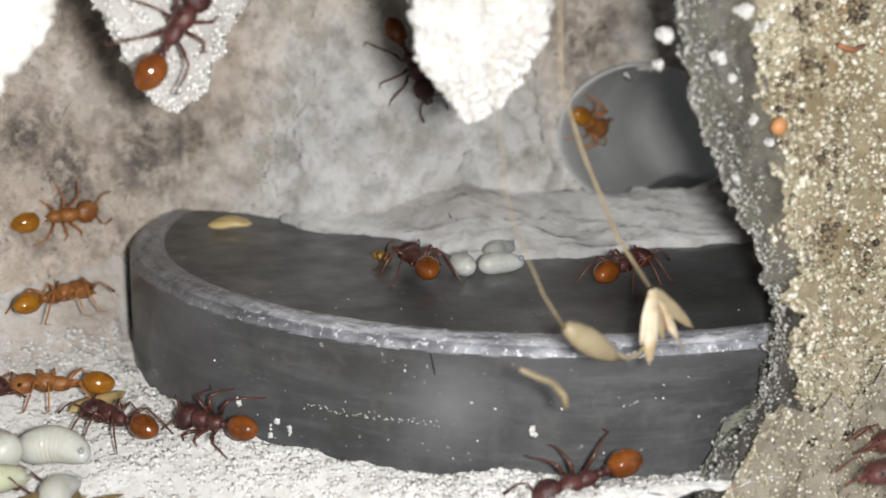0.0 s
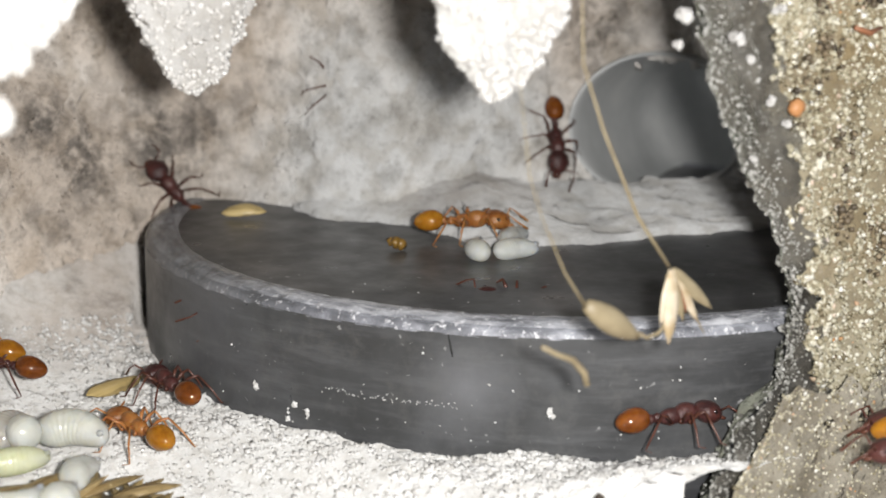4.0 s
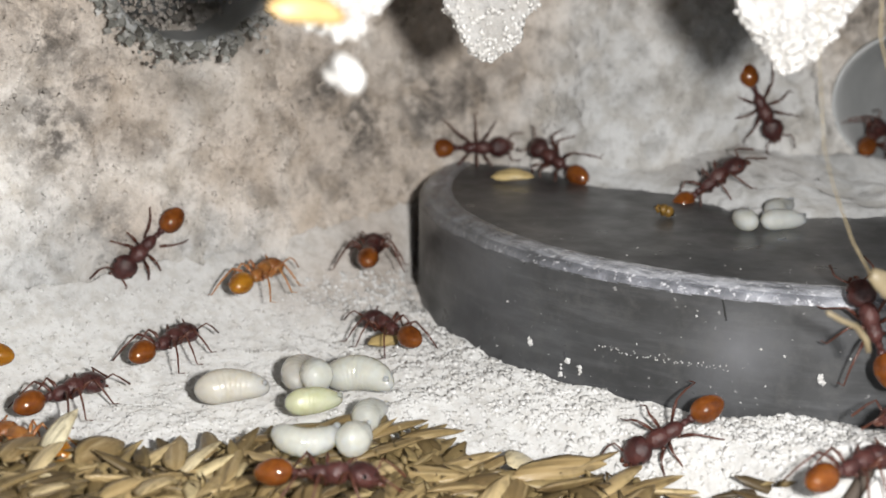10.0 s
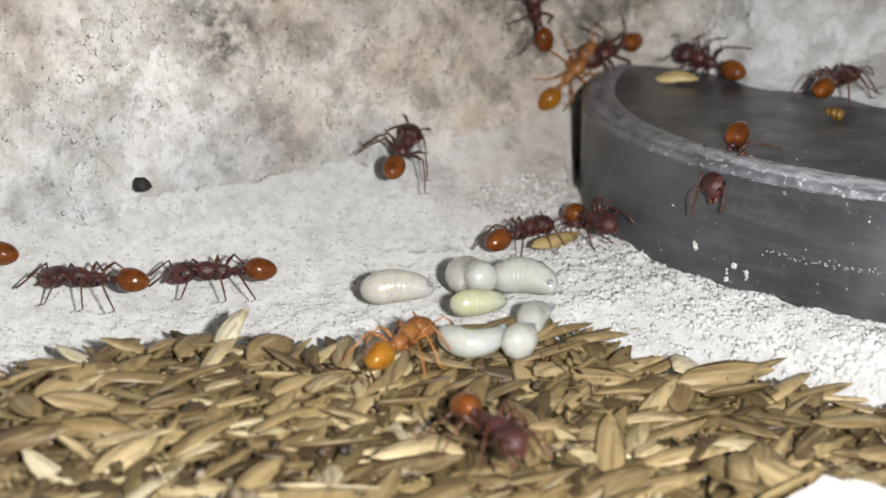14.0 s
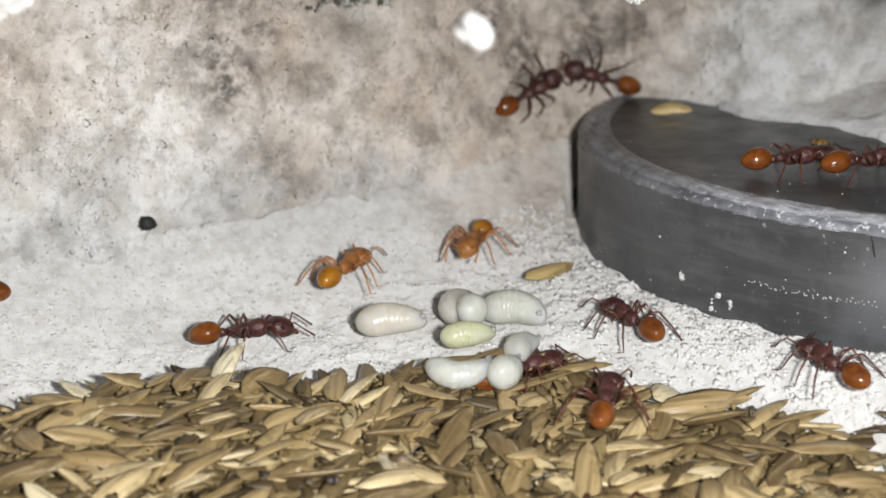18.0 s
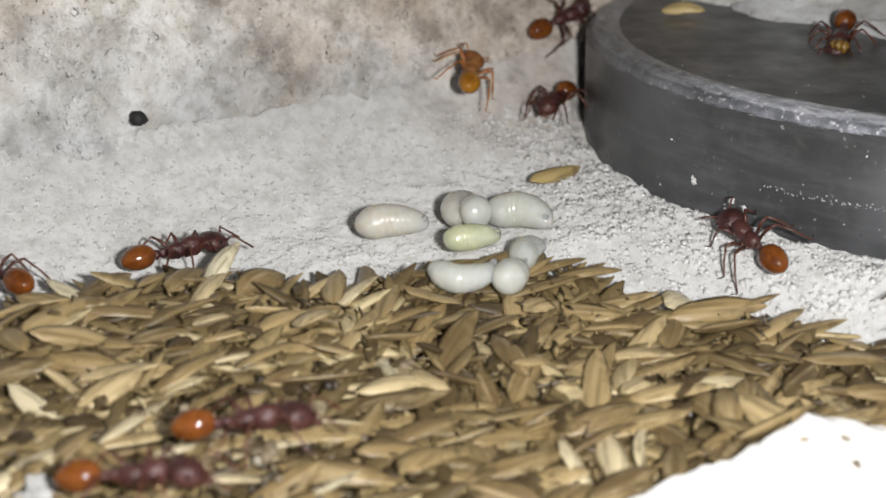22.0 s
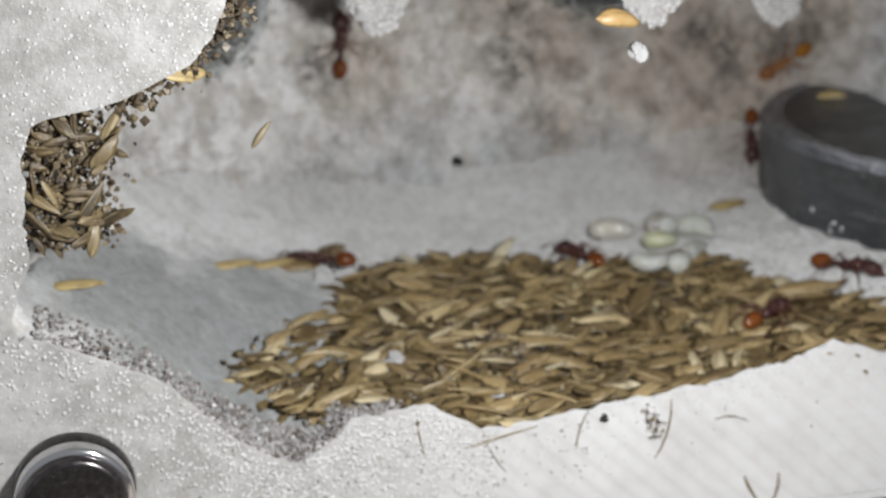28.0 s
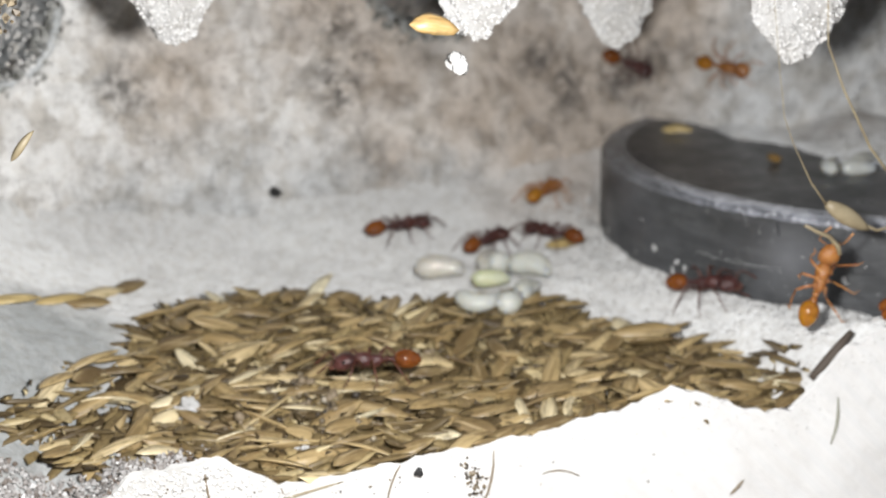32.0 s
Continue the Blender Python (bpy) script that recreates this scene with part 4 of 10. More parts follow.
lone_seed(-15.8, 12.0, 7.35, SMALL_KINDS, 0, 38, 0, -38, "pale yellow grass seed lying on the disc")
lone_seed(-50.6, -27.6, 23.4, AMBER_KINDS, 0, 60, 8, 0, "orange-brown grass seed stuck to the glass")
lone_seed(-29.7, 3.6, ground(-29.7, 3.6) + 0.6, PALE_KINDS, 2, 40, 0, 22, "pale grass seed beside the disc")
for _x, _y, _a, _pale in ((-86.3, -19.5, 4, True), (-74.7, -7.6, 8, True), (-71.4, -5.2, 20, True), (-69.6, -4.6, -10, False), (-68.2, -1.6, 25, False), (-65.8, 1.4, 40, False)):
    lone_seed(_x, _y, ground(_x, _y) + 0.5, PALE_KINDS if _pale else SEED_KINDS, 1, 20, 4, _a, "tan grass seed on the plaster ledge")
lone_seed(-74.0, -28.3, 18.2, FAINT_KINDS, 0, 70, -48, 0, "pale straw-coloured seed husk on the glass")
lone_seed(-78.4, -27.6, 22.4, PALE_KINDS, 3, 50, 14, 14, "tan grass seed caught at the opening's edge")


# ---- larvae ----
def larva(x, y, z, long, fat, heading, curl, material, label, lie=0):
    thing = tagged(new("larva"), label, "larva", "brood pile")
    thing.matrix_world = pose(x * MM, y * MM, z * MM, lie, 0, heading)

    def place(u, v):
        s = v * 2 - 1
        a = u * 2 * math.pi
        w = (max(0.0, 1 - abs(s) ** 2.4)) ** 0.5 * (1 - 0.2 * s) * (1 + 0.014 * math.cos(v * 75) * (1 - s * s)) * (1 + 0.08 * noise.noise(Vector((v * 3 + x, math.cos(a), y))))
        bend = curl * s
        along = Vector((math.sin(bend) / curl, (math.cos(bend) - 1) / curl, 0)) * long / 2 if curl else Vector((s * long / 2, 0, 0))
        across = Vector((math.sin(bend), math.cos(bend), 0))
        return along + across * w * fat / 2 * math.cos(a) + Vector((0, 0, w * fat / 2 * math.sin(a)))

    bm = sheet(19, 60, place)
    bmesh.ops.remove_doubles(bm, verts=bm.verts, dist=0.01)
    part("segmented_skin", bm, material, thing)
    bm = blob(bmesh.new(), place(0.25, 0.93), (0.2, 0.18, 0.17), seg=8, ring=6)
    part("head_capsule", bm, material, thing)
    return thing


larva(-41.9, -0.4, 0.6, 4.1, 1.8, -17, 0.6, M_LARVA_PINK, "cream ant larva lying on white sand", 25)
larva(-37.8, 0.0, 0.75, 3.9, 1.5, 40, 1.25, M_LARVA_PINK, "cream curled ant larva in the brood pile", 25)
larva(-37.7, -2.0, 1.0, 2.2, 1.75, 75, 0.3, M_LARVA, "milky ant larva in the brood pile")
larva(-35.0, -2.4, 0.75, 4.3, 1.95, -48, 1.0, M_LARVA, "milky curled ant larva beside the disc", 25)
larva(-39.3, -5.0, 0.7, 3.1, 1.4, -12, 0.2, M_LARVA_YELLOW, "yellowish ant larva on the brood pile", 25)
larva(-37.4, -7.4, 0.4, 3.4, 1.5, 45, 0.9, M_LARVA, "milky ant larva in the brood pile", 20)
larva(-41.8, -9.4, 0.3, 4.0, 1.45, -24, -1.15, M_LARVA, "white curled ant larva beside the seed heap", 30)
larva(-39.5, -10.0, 0.35, 2.5, 1.7, 40, 0.5, M_LARVA, "white ant larva beside the seed heap")
for _x, _y, _h, _c in ((-10.9, -5.6, 60, 0.9), (-9.0, -6.9, -20, 0.8), (-7.0, -4.4, 20, 0.5)):
    larva(_x, _y, 7.5, 2.9, 1.3, _h, _c, M_LARVA, "milky ant larva on the dark disc")


# ---- small things ----
def turned(prof, seg=64):
    """A round body from (radius, height) pairs, closed at the far end."""
    bm = bmesh.new()
    rows = [[bm.verts.new((r * math.cos(k * 2 * math.pi / seg), r * math.sin(k * 2 * math.pi / seg), z)) for k in range(seg)] for r, z in prof]
    for a, b in zip(rows, rows[1:]):
        for k in range(seg):
            bm.faces.new((a[k], a[(k + 1) % seg], b[(k + 1) % seg], b[k]))
    bm.faces.new(rows[-1])
    return bm


def magnet():
    thing = tagged(new("magnet"), "small round shiny steel magnet set in the white face", "magnet")
    thing.matrix_world = pose(-87.6 * MM, (GLASS + 1.0) * MM, -3.6 * MM, 90)
    part("base_ring", turned([(3.85, -1), (3.85, 1.3), (3.8, 2.0), (3.6, 2.15)]), M_BLACK_STEEL, thing, "dark scratched steel ring")
    part("collar", turned([(3.66, 1.9), (3.74, 2.15), (3.74, 3.1), (3.66, 3.35), (3.3, 3.4)]), M_STEEL, thing, "polished steel collar")
    part("cap", turned([(3.28, 3.2), (3.28, 3.95), (3.18, 4.1), (2.9, 4.15), (0.4, 4.15)]), M_BLACK_STEEL, thing)


magnet()


def leaflet(bm, a, b, wide, cup, seg=7):
    """A cupped pointed husk from a to b (x and z on the glass)."""
    a, b = Vector((a[0], -27.8, a[1])), Vector((b[0], -27.9, b[1]))
    along = b - a
    side = along.cross(Vector((0, 1, 0))).normalized()
    rows = []
    for i in range(seg):
        s = i / (seg - 1)
        w = wide * (math.sin(math.pi * (0.12 + 0.86 * s)) ** 0.8)
        p = a + along * s
        rows.append([bm.verts.new(p + side * w * math.cos(c) + Vector((0, -1, 0)) * cup * w * math.sin(c)) for c in [k * math.pi / 5 for k in range(10)]])
    for r, q in zip(rows, rows[1:]):
        for k in range(10):
            bm.faces.new((r[k], r[(k + 1) % 10], q[(k + 1) % 10], q[k]))
    bm.faces.new(rows[0][::-1])
    bm.faces.new(rows[-1])
    return bm


def stalk():
    thing = tagged(new("dry_flower"), "dry straw stalk with a pale open husk hanging against the glass", "dried flower")
    for line, radii in ((((-24.6, 27), (-24.2, 24.2), (-24.0, 21.2), (-22.7, 18.3), (-20.5, 14.4), (-18.4, 11.9)), (0.04, 0.04, 0.05, 0.07, 0.085, 0.1)),
                        (((-28.2, 26), (-27.3, 19.8), (-26.8, 16.8), (-26.1, 15.1), (-24.7, 12.5), (-23.4, 10.8)), (0.02, 0.02, 0.025, 0.03, 0.05, 0.08)),
                        (((-20.4, 9.2), (-19.6, 8.8), (-18.9, 8.9), (-18.3, 9.4)), (0.1, 0.1, 0.09, 0.08))):
        part("stem", tube(bmesh.new(), [(x, -27.8, z) for x, z in line], radii), M_STRAW, thing)
    part("bud", leaflet(bmesh.new(), (-23.4, 10.9), (-20.2, 8.9), 0.6, 0.7), M_STRAW, thing, "tan swollen bud")
    for b, wide, m in (((-18.3, 8.3), 0.5, M_HUSK), ((-15.5, 9.5), 0.34, M_STRAW), ((-16.4, 9.0), 0.3, M_HUSK), ((-17.4, 9.2), 0.3, M_STRAW), ((-18.9, 9.3), 0.3, M_HUSK), ((-16.9, 10.7), 0.3, M_STRAW), ((-17.2, 9.6), 0.24, M_RUST), ((-15.9, 8.3), 0.1, M_STRAW)):
        part("petal", leaflet(bmesh.new(), (-18.2, 11.7), b, wide, 0.5), m, thing)
    bm = tube(bmesh.new(), [(-25.9, -27.8, 9.5), (-25.0, -27.8, 9.0), (-24.1, -27.8, 8.6), (-23.4, -27.8, 7.9), (-23.2, -27.8, 7.3)], [0.1, 0.13, 0.15, 0.17, 0.15])
    tagged(part("straw_bit", bm, M_STRAW), "short curved straw bit on the glass", "straw")
    return thing


FLOWER = stalk()


def crumb(x, y, z, r, material, label, category, seed):
    bm = bmesh.new()
    rnd = random.Random(seed)
    for _ in range(5):
        blob(bm, (rnd.uniform(-r, r) * 0.6, rnd.uniform(-r, r) * 0.6, rnd.uniform(-0.2, 0.5) * r), (r * rnd.uniform(0.4, 0.8),) * 3, None, 7, 5, lambda v: v * (1 + 0.4 * noise.noise(v * 2 + Vector((seed, 0, 0)))))
    ob = tagged(part("crumb", bm, material), label, category)
    ob.location = (x * MM, y * MM, z * MM)
    return ob


crumb(-13.4, -1.2, 7.3, 0.52, M_CRUMB, "amber crumb on the dark disc", "crumb", 1)
crumb(-52.6, 11.2, 4.6, 0.55, M_BLACK, "black speck on the plaster", "crumb", 2)
crumb(-49.3, -27.6, 21.2, 0.7, M_LUMP, "white plaster crumb stuck to the glass", "crumb", 3)
crumb(-60.0, -5.0, -0.6, 0.8, M_LUMP, "white plaster crumb among the seeds", "crumb", 4)
crumb(-64.6, -18.2, -2.2, 0.9, M_LUMP, "white plaster crumb among the seeds", "crumb", 5)
crumb(-58.4, -24.0, -3.0, 0.5, M_LUMP, "white plaster crumb among the seeds", "crumb", 6)
crumb(-52.2, GLASS - 0.2, -3.6, 0.35, M_BLACK, "black speck on the white rim", "crumb", 7)

for _k, (_x, _z, _r) in enumerate(((-18.0, 22.8, 0.6), (-18.3, 21.6, 0.4), (-14.6, 21.7, 0.5), (-11.9, 18.7, 0.55), (-13.4, 20.7, 0.4), (-12.9, 16.1, 0.35), (-13.1, 23.6, 0.7), (-11.7, 22.8, 0.5), (-10.6, 17.6, 0.4))):
    crumb(_x, GLASS + 0.9, _z, _r * 0.62, M_LUMP, "white plaster crumb stuck to the glass", "crumb", 20 + _k)
for _k, (_x, _y, _r) in enumerate(((-56.5, -17.0, 0.6), (-55.2, -18.6, 0.5), (-57.0, -19.2, 0.5), (-47.0, -14.5, 0.45), (-61.5, -20.5, 0.5))):
    crumb(_x, _y, bed_top(_x, _y) + 0.2, _r, M_FIBRE, "dark brown crumb among the seeds", "crumb", 40 + _k)



def heap_rubbish():
    """Dark broken bits gathered in the middle of the heap."""
    rnd = random.Random(63)
    spots = []
    for _ in range(230):
        x, y = rnd.gauss(-57, 2.6), rnd.gauss(-18.5, 2.6)
        spots.append((x, y, bed_top(x, y) + rnd.uniform(-0.25, 0.3), 0.08 + 0.3 * rnd.random() ** 2))
    return tagged(gravel("heap_rubbish", spots, M_RUBBISH, seed=12), "dark broken bits among the seeds", "rubbish", kind="stuff")


heap_rubbish()

# ---- debris along the rim ----

def debris():
    rnd = random.Random(21)
    bm = bmesh.new()
    for _ in range(2600):
        x = rnd.choice((rnd.gauss(-73.5, 3.4), rnd.uniform(-89, -66)))
        z = between(x, SILL)
        k = rnd.random() ** 1.6
        y = GLASS + 0.5 + 5.0 * k
        grain_at(bm, (x, y, max(ground(x, y), z - 0.3 - 1.2 * k) + rnd.uniform(0, 0.35)), rnd.uniform(0.06, 0.26), rnd)
    tagged(part("grit", bm, M_PALE_GRIT, smooth=False), "pale grey grit and plaster crumbs along the rim", "grit", kind="stuff")
    bm = bmesh.new()
    for _ in range(420):
        x, z = rnd.gauss(-66, 10), rnd.gauss(-5.2, 1.8)
        if z < between(x, SILL) - 0.7 and z > between(x, LOWER) + 0.4:
            grain_at(bm, (x, GLASS - 0.01, z), 0.03 + 0.08 * rnd.random() ** 2, rnd)
    spots = []
    for _ in range(5200):
        x = -60 - abs(rnd.gauss(0, 17))
        top = between(x, SILL) - 0.1
        z = top - abs(rnd.gauss(0, 4.5))
        if x > -110:
            spots.append((x, GLASS + 0.02, z, 0.05 + 0.16 * rnd.random() ** 2))
    for _ in range(3200):
        z = rnd.uniform(8, 40)
        spots.append((between(z, JAMB) - abs(rnd.gauss(0, 10)), GLASS + 0.02, z, 0.05 + 0.14 * rnd.random() ** 2))
    for _ in range(1500):
        x = rnd.uniform(-60, -20)
        spots.append((x, GLASS + 0.04, between(x, SILL) - abs(rnd.gauss(0, 1.2)), 0.04 + 0.1 * rnd.random() ** 2))
    tagged(gravel("plate_grains", spots, M_QUARTZ, seed=9), "white grains sticking to the front face", "sand", kind="stuff")
    tagged(part("dirt", bm, M_RUBBISH, smooth=False), "dark brown dirt specks on the white front face", "dirt", kind="stuff")
    bm = bmesh.new()
    for at, way, count in ((HOLE_AT, HOLE_WAY, 900), (SIDE_AT, SIDE_WAY, 700)):
        side = way.cross(Vector((0, 0, 1))).normalized()
        for _ in range(count):
            a, r = rnd.uniform(0, 6.28), 5.2 + abs(rnd.gauss(0, 0.7)) - (1.2 * rnd.random() if at is SIDE_AT else 0)
            p = at - way * rnd.uniform(0.0, 0.9) + r * (math.cos(a) * side + math.sin(a) * side.cross(way))
            grain_at(bm, p, 0.08 + 0.35 * rnd.random() ** 2, rnd)
    tagged(part("grit", bm, M_CHIP, smooth=False), "grey and white grit round the tube openings", "grit", kind="stuff")


debris()


def fibre(bits, r, material, label):
    """A thin strand through three places (x and z) on the front face."""
    p, q, e = [Vector((x, GLASS - 0.05, z)) for x, z in bits]
    line = [p * (1 - k) * (1 - k) + q * 2 * k * (1 - k) + e * k * k for k in (0, 0.2, 0.4, 0.6, 0.8, 1)]
    return tagged(part("fibre", tube(bmesh.new(), line, [r * 0.6, r, r * 1.2, r * 1.1, r * 0.9, r * 0.5], 6), material), label, "fibre", "fibres on the front face")


for _bits, _r in ((((-65.2, -2.0), (-65.1, -3.4), (-64.8, -4.8)), 0.06), (((-53.3, -3.0), (-54.1, -4.2), (-54.2, -5.7)), 0.06), (((-47.3, -2.9), (-47.2, -5.4), (-48.5, -7.2)), 0.07),
                  (((-44.1, -4.9), (-42.8, -4.5), (-41.5, -5.4)), 0.05), (((-29.9, -7.3), (-30.3, -7.8), (-30.8, -8.2)), 0.1), (((-41.8, -9.6), (-41.4, -10.8), (-40.7, -11.7)), 0.1),
                  (((-39.2, -9.7), (-39.1, -10.9), (-39.6, -11.8)), 0.09), (((-60.7, -3.5), (-60.3, -5.3), (-59.2, -6.7)), 0.04)):
    fibre(_bits, _r, M_FIBRE, "thin brown plant fibre on the white front face")
fibre(((-23.2, -2.3), (-22.9, -4.1), (-23.5, -5.6)), 0.09, M_DRY, "grey-green dry stalk on the white front face")
fibre(((-62.0, -4.5), (-59.3, -4.0), (-56.9, -3.6)), 0.07, M_STRAW, "pale straw lying along the opening's lower edge")


def smudge():
    """A brown-green crumbly smear under the heap's edge."""
    rnd = random.Random(91)
    spots = []
    for _ in range(90):
        k = rnd.random()
        spots.append((-49.0 + 0.8 * k + rnd.gauss(0, 0.3), GLASS - 0.02, -3.6 - 2.0 * k + rnd.gauss(0, 0.3), 0.05 + 0.12 * rnd.random() ** 2))
    return tagged(gravel("smudge", spots, M_RUBBISH, seed=14), "brown crumbly smear on the white front face", "dirt", kind="stuff")


smudge()
# dark strand added in place of the shaded gap between plate and sand
tagged(part("twig", tube(bmesh.new(), [(-24.6, -27.5, -1.2), (-23.6, -27.4, -0.4), (-22.6, -27.4, 0.7), (-21.6, -27.3, 1.7)], [0.25, 0.36, 0.34, 0.2], 7), M_GROOVE_SHADE), "dark brown strand standing in for the shaded groove along the opening's edge", "twig")


def husk_pile():
    rnd = random.Random(31)
    for k in range(70):
        x, z = rnd.gauss(-85.9, 1.5), rnd.uniform(12.0, 20.0)
        x = max(-88.0, min(-82.5, x - (20 - z) * 0.06))
        ob = new("husk", DRAB_KINDS[rnd.randrange(5)])
        ob.matrix_world = pose(x * MM, (GLASS + rnd.uniform(0.6, 2.2)) * MM, z * MM, rnd.uniform(40, 130), rnd.gauss(0, 50), rnd.gauss(0, 25)) @ Matrix.Diagonal((*((rnd.uniform(0.3, 0.7),) * 3), 1))
        tagged(ob, "dry seed husk in the rubbish corner", "seed husk", "husks of the rubbish corner")
    bm = bmesh.new()
    for _ in range(1600):
        grain_at(bm, (rnd.gauss(-86.1, 1.4), GLASS + rnd.uniform(1.0, 3.5), rnd.uniform(11.8, 20.6)), rnd.uniform(0.08, 0.3), rnd)
    for _ in range(500):
        s = rnd.random()
        grain_at(bm, (-82 + 7.5 * s + rnd.gauss(0, 0.6), GLASS + rnd.uniform(0.6, 2.5), 20.4 + 5.5 * s + rnd.gauss(0, 0.6)), rnd.uniform(0.08, 0.35), rnd)
    tagged(part("rubbish", bm, M_RUBBISH, smooth=False), "dark crumbs and pale grit in the chamber's corner", "rubbish", kind="stuff")


husk_pile()


# ---- specks and beads on the disc ----
def disc_specks():
    rnd = random.Random(77)
    bm = bmesh.new()
    for _ in range(130):
        a, z = rnd.uniform(3.2, 5.3), rnd.uniform(0.3, 6.0)
        grain_at(bm, (26.02 * math.cos(a), 26.02 * math.sin(a), z), 0.02 + 0.07 * rnd.random() ** 3, rnd)
    for _ in range(60):
        a, r = rnd.uniform(3.0, 5.4), rnd.uniform(20, 25.6)
        grain_at(bm, (r * math.cos(a), r * math.sin(a), 6.96), 0.02 + 0.06 * rnd.random() ** 3, rnd)
    for k in range(46):
        a = 3.52 + k * 0.0062 + rnd.gauss(0, 0.003)
        grain_at(bm, (26.02 * math.cos(a), 26.02 * math.sin(a), 2.6 + rnd.gauss(0, 0.12)), rnd.uniform(0.03, 0.06), rnd)
    for a, z in ((3.47, 1.0), (3.42, 0.7), (3.44, 1.3), (3.33, 1.7), (3.98, 2.6)):
        for _ in range(5):
            grain_at(bm, (26.1 * math.cos(a + rnd.gauss(0, 0.006)), 26.1 * math.sin(a), z + rnd.gauss(0, 0.15)), rnd.uniform(0.08, 0.22), rnd)
    tagged(part("specks", bm, M_QUARTZ, smooth=False), "tiny white specks and beads on the dark disc", "specks", kind="stuff")
    # thin strand added for the small dark upright marks under the rim
    bm = tube(bmesh.new(), [(-20.95, -15.5, 6.3), (-20.9, -15.6, 5.9), (-20.85, -15.65, 5.5), (-20.8, -15.7, 5.2)], [0.03, 0.05, 0.05, 0.03], 5)
    tagged(part("hair", bm, M_BLACK), "short thin dark mark on the disc's side", "hair")


disc_specks()


# ---- ants ----
def ant(amber):
    """One ant, 5.8 mm long, its nose along +x, its feet at z = 0."""
    body, rear, limb = (M_AMBER, M_AMBER_GASTER, M_AMBER_LIMB) if amber else (M_DARK, M_GASTER, M_LIMB)
    label = "young amber-yellow worker ant with a glossy yellow abdomen" if amber else "red-brown worker ant with a glossy orange abdomen"
    thing = tagged(new("ant"), label, "ant", "ants of the colony")
    head = part("head", blob(bmesh.new(), (2.1, 0, 1.02), (0.84, 0.76, 0.58), Euler((0, 0.35, 0)), 14, 10, lambda v: Vector((v.x, v.y * (1 - 0.18 * v.x), v.z))), body, thing)
    for s in (1, -1):
        part("eye", blob(bmesh.new(), (2.2, 0.68 * s, 1.18), (0.13, 0.07, 0.13), None, 8, 6), M_EYE, head)
        part("mandible", blob(bmesh.new(), (2.92, 0.18 * s, 0.66), (0.26, 0.13, 0.1), Euler((0, 0.4, -0.5 * s)), 8, 6), limb, head)
        part("antenna", tube(bmesh.new(), [(2.62, 0.25 * s, 1.05), (2.85, 0.85 * s, 1.5), (3.25, 1.0 * s, 1.2), (3.95, 0.9 * s, 0.65)], [0.06, 0.05, 0.05, 0.07], 6), limb, head)
    bm = blob(bmesh.new(), (0.85, 0, 1.07), (0.74, 0.52, 0.55), Euler((0, -0.1, 0)), 12, 9)
    blob(bm, (0.05, 0, 0.98), (0.68, 0.42, 0.44), Euler((0, -0.1, 0)), 12, 8)
    part("thorax", bm, body, thing)
    bm = blob(bmesh.new(), (-0.72, 0, 0.98), (0.26, 0.2, 0.27), None, 9, 7)
    blob(bm, (-1.12, 0, 0.95), (0.26, 0.26, 0.27), None, 9, 7)
    part("waist", bm, body, thing)
    part("abdomen", blob(bmesh.new(), (-2.08, 0, 0.98), (0.94, 0.70, 0.65), Euler((0, -0.12, 0)), 18, 12, lambda v: Vector((v.x, v.y * (1 + 0.12 * v.x), v.z * (1 + 0.12 * v.x)))), rear, thing)
    for s in (1, -1):
        for x, kx, fx, wide in ((0.95, 1.45, 2.1, 1.75), (0.4, 0.35, 0.15, 2.2), (-0.1, -0.85, -1.95, 2.15)):
            bm = tube(bmesh.new(), [(x, 0.3 * s, 0.8), (x, 0.5 * s, 0.78)], [0.14, 0.12], 6)
            leg = part("leg", bm, limb, thing)
            part("thigh", tube(bmesh.new(), [(x, 0.48 * s, 0.8), ((x + kx) / 2, (0.5 + wide * 0.55) / 2 * s, 1.3), (kx, wide * 0.58 * s, 1.5)], [0.075, 0.11, 0.06], 6), limb, leg)
            part("shin", tube(bmesh.new(), [(kx, wide * 0.58 * s, 1.5), ((kx + fx) / 2, wide * 0.82 * s, 0.8), (fx, wide * s, 0.06), (fx + 0.25, wide * 1.12 * s, 0.03)], [0.055, 0.06, 0.04, 0.028], 6), limb, leg)
    return thing


DARK_ANT = ant(False)
AMBER_ANT = ant(True)


def crawl(at, ahead, up):
    """The pose of an ant whose feet are round the place at (mm), that faces ahead and stands on a surface facing up."""
    a = Vector(ahead).normalized()
    side = Vector(up).cross(a).normalized()
    m = Matrix((a, side, a.cross(side))).transposed().to_4x4()
    m.translation = Vector(at) * MM
    return m


DARK_ANTS = [DARK_ANT] + [copy_thing(DARK_ANT, pose(0, 0, 0)) for _ in range(16 - 1)]
AMBER_ANTS = [AMBER_ANT] + [copy_thing(AMBER_ANT, pose(0, 0, 0)) for _ in range(5 - 1)]


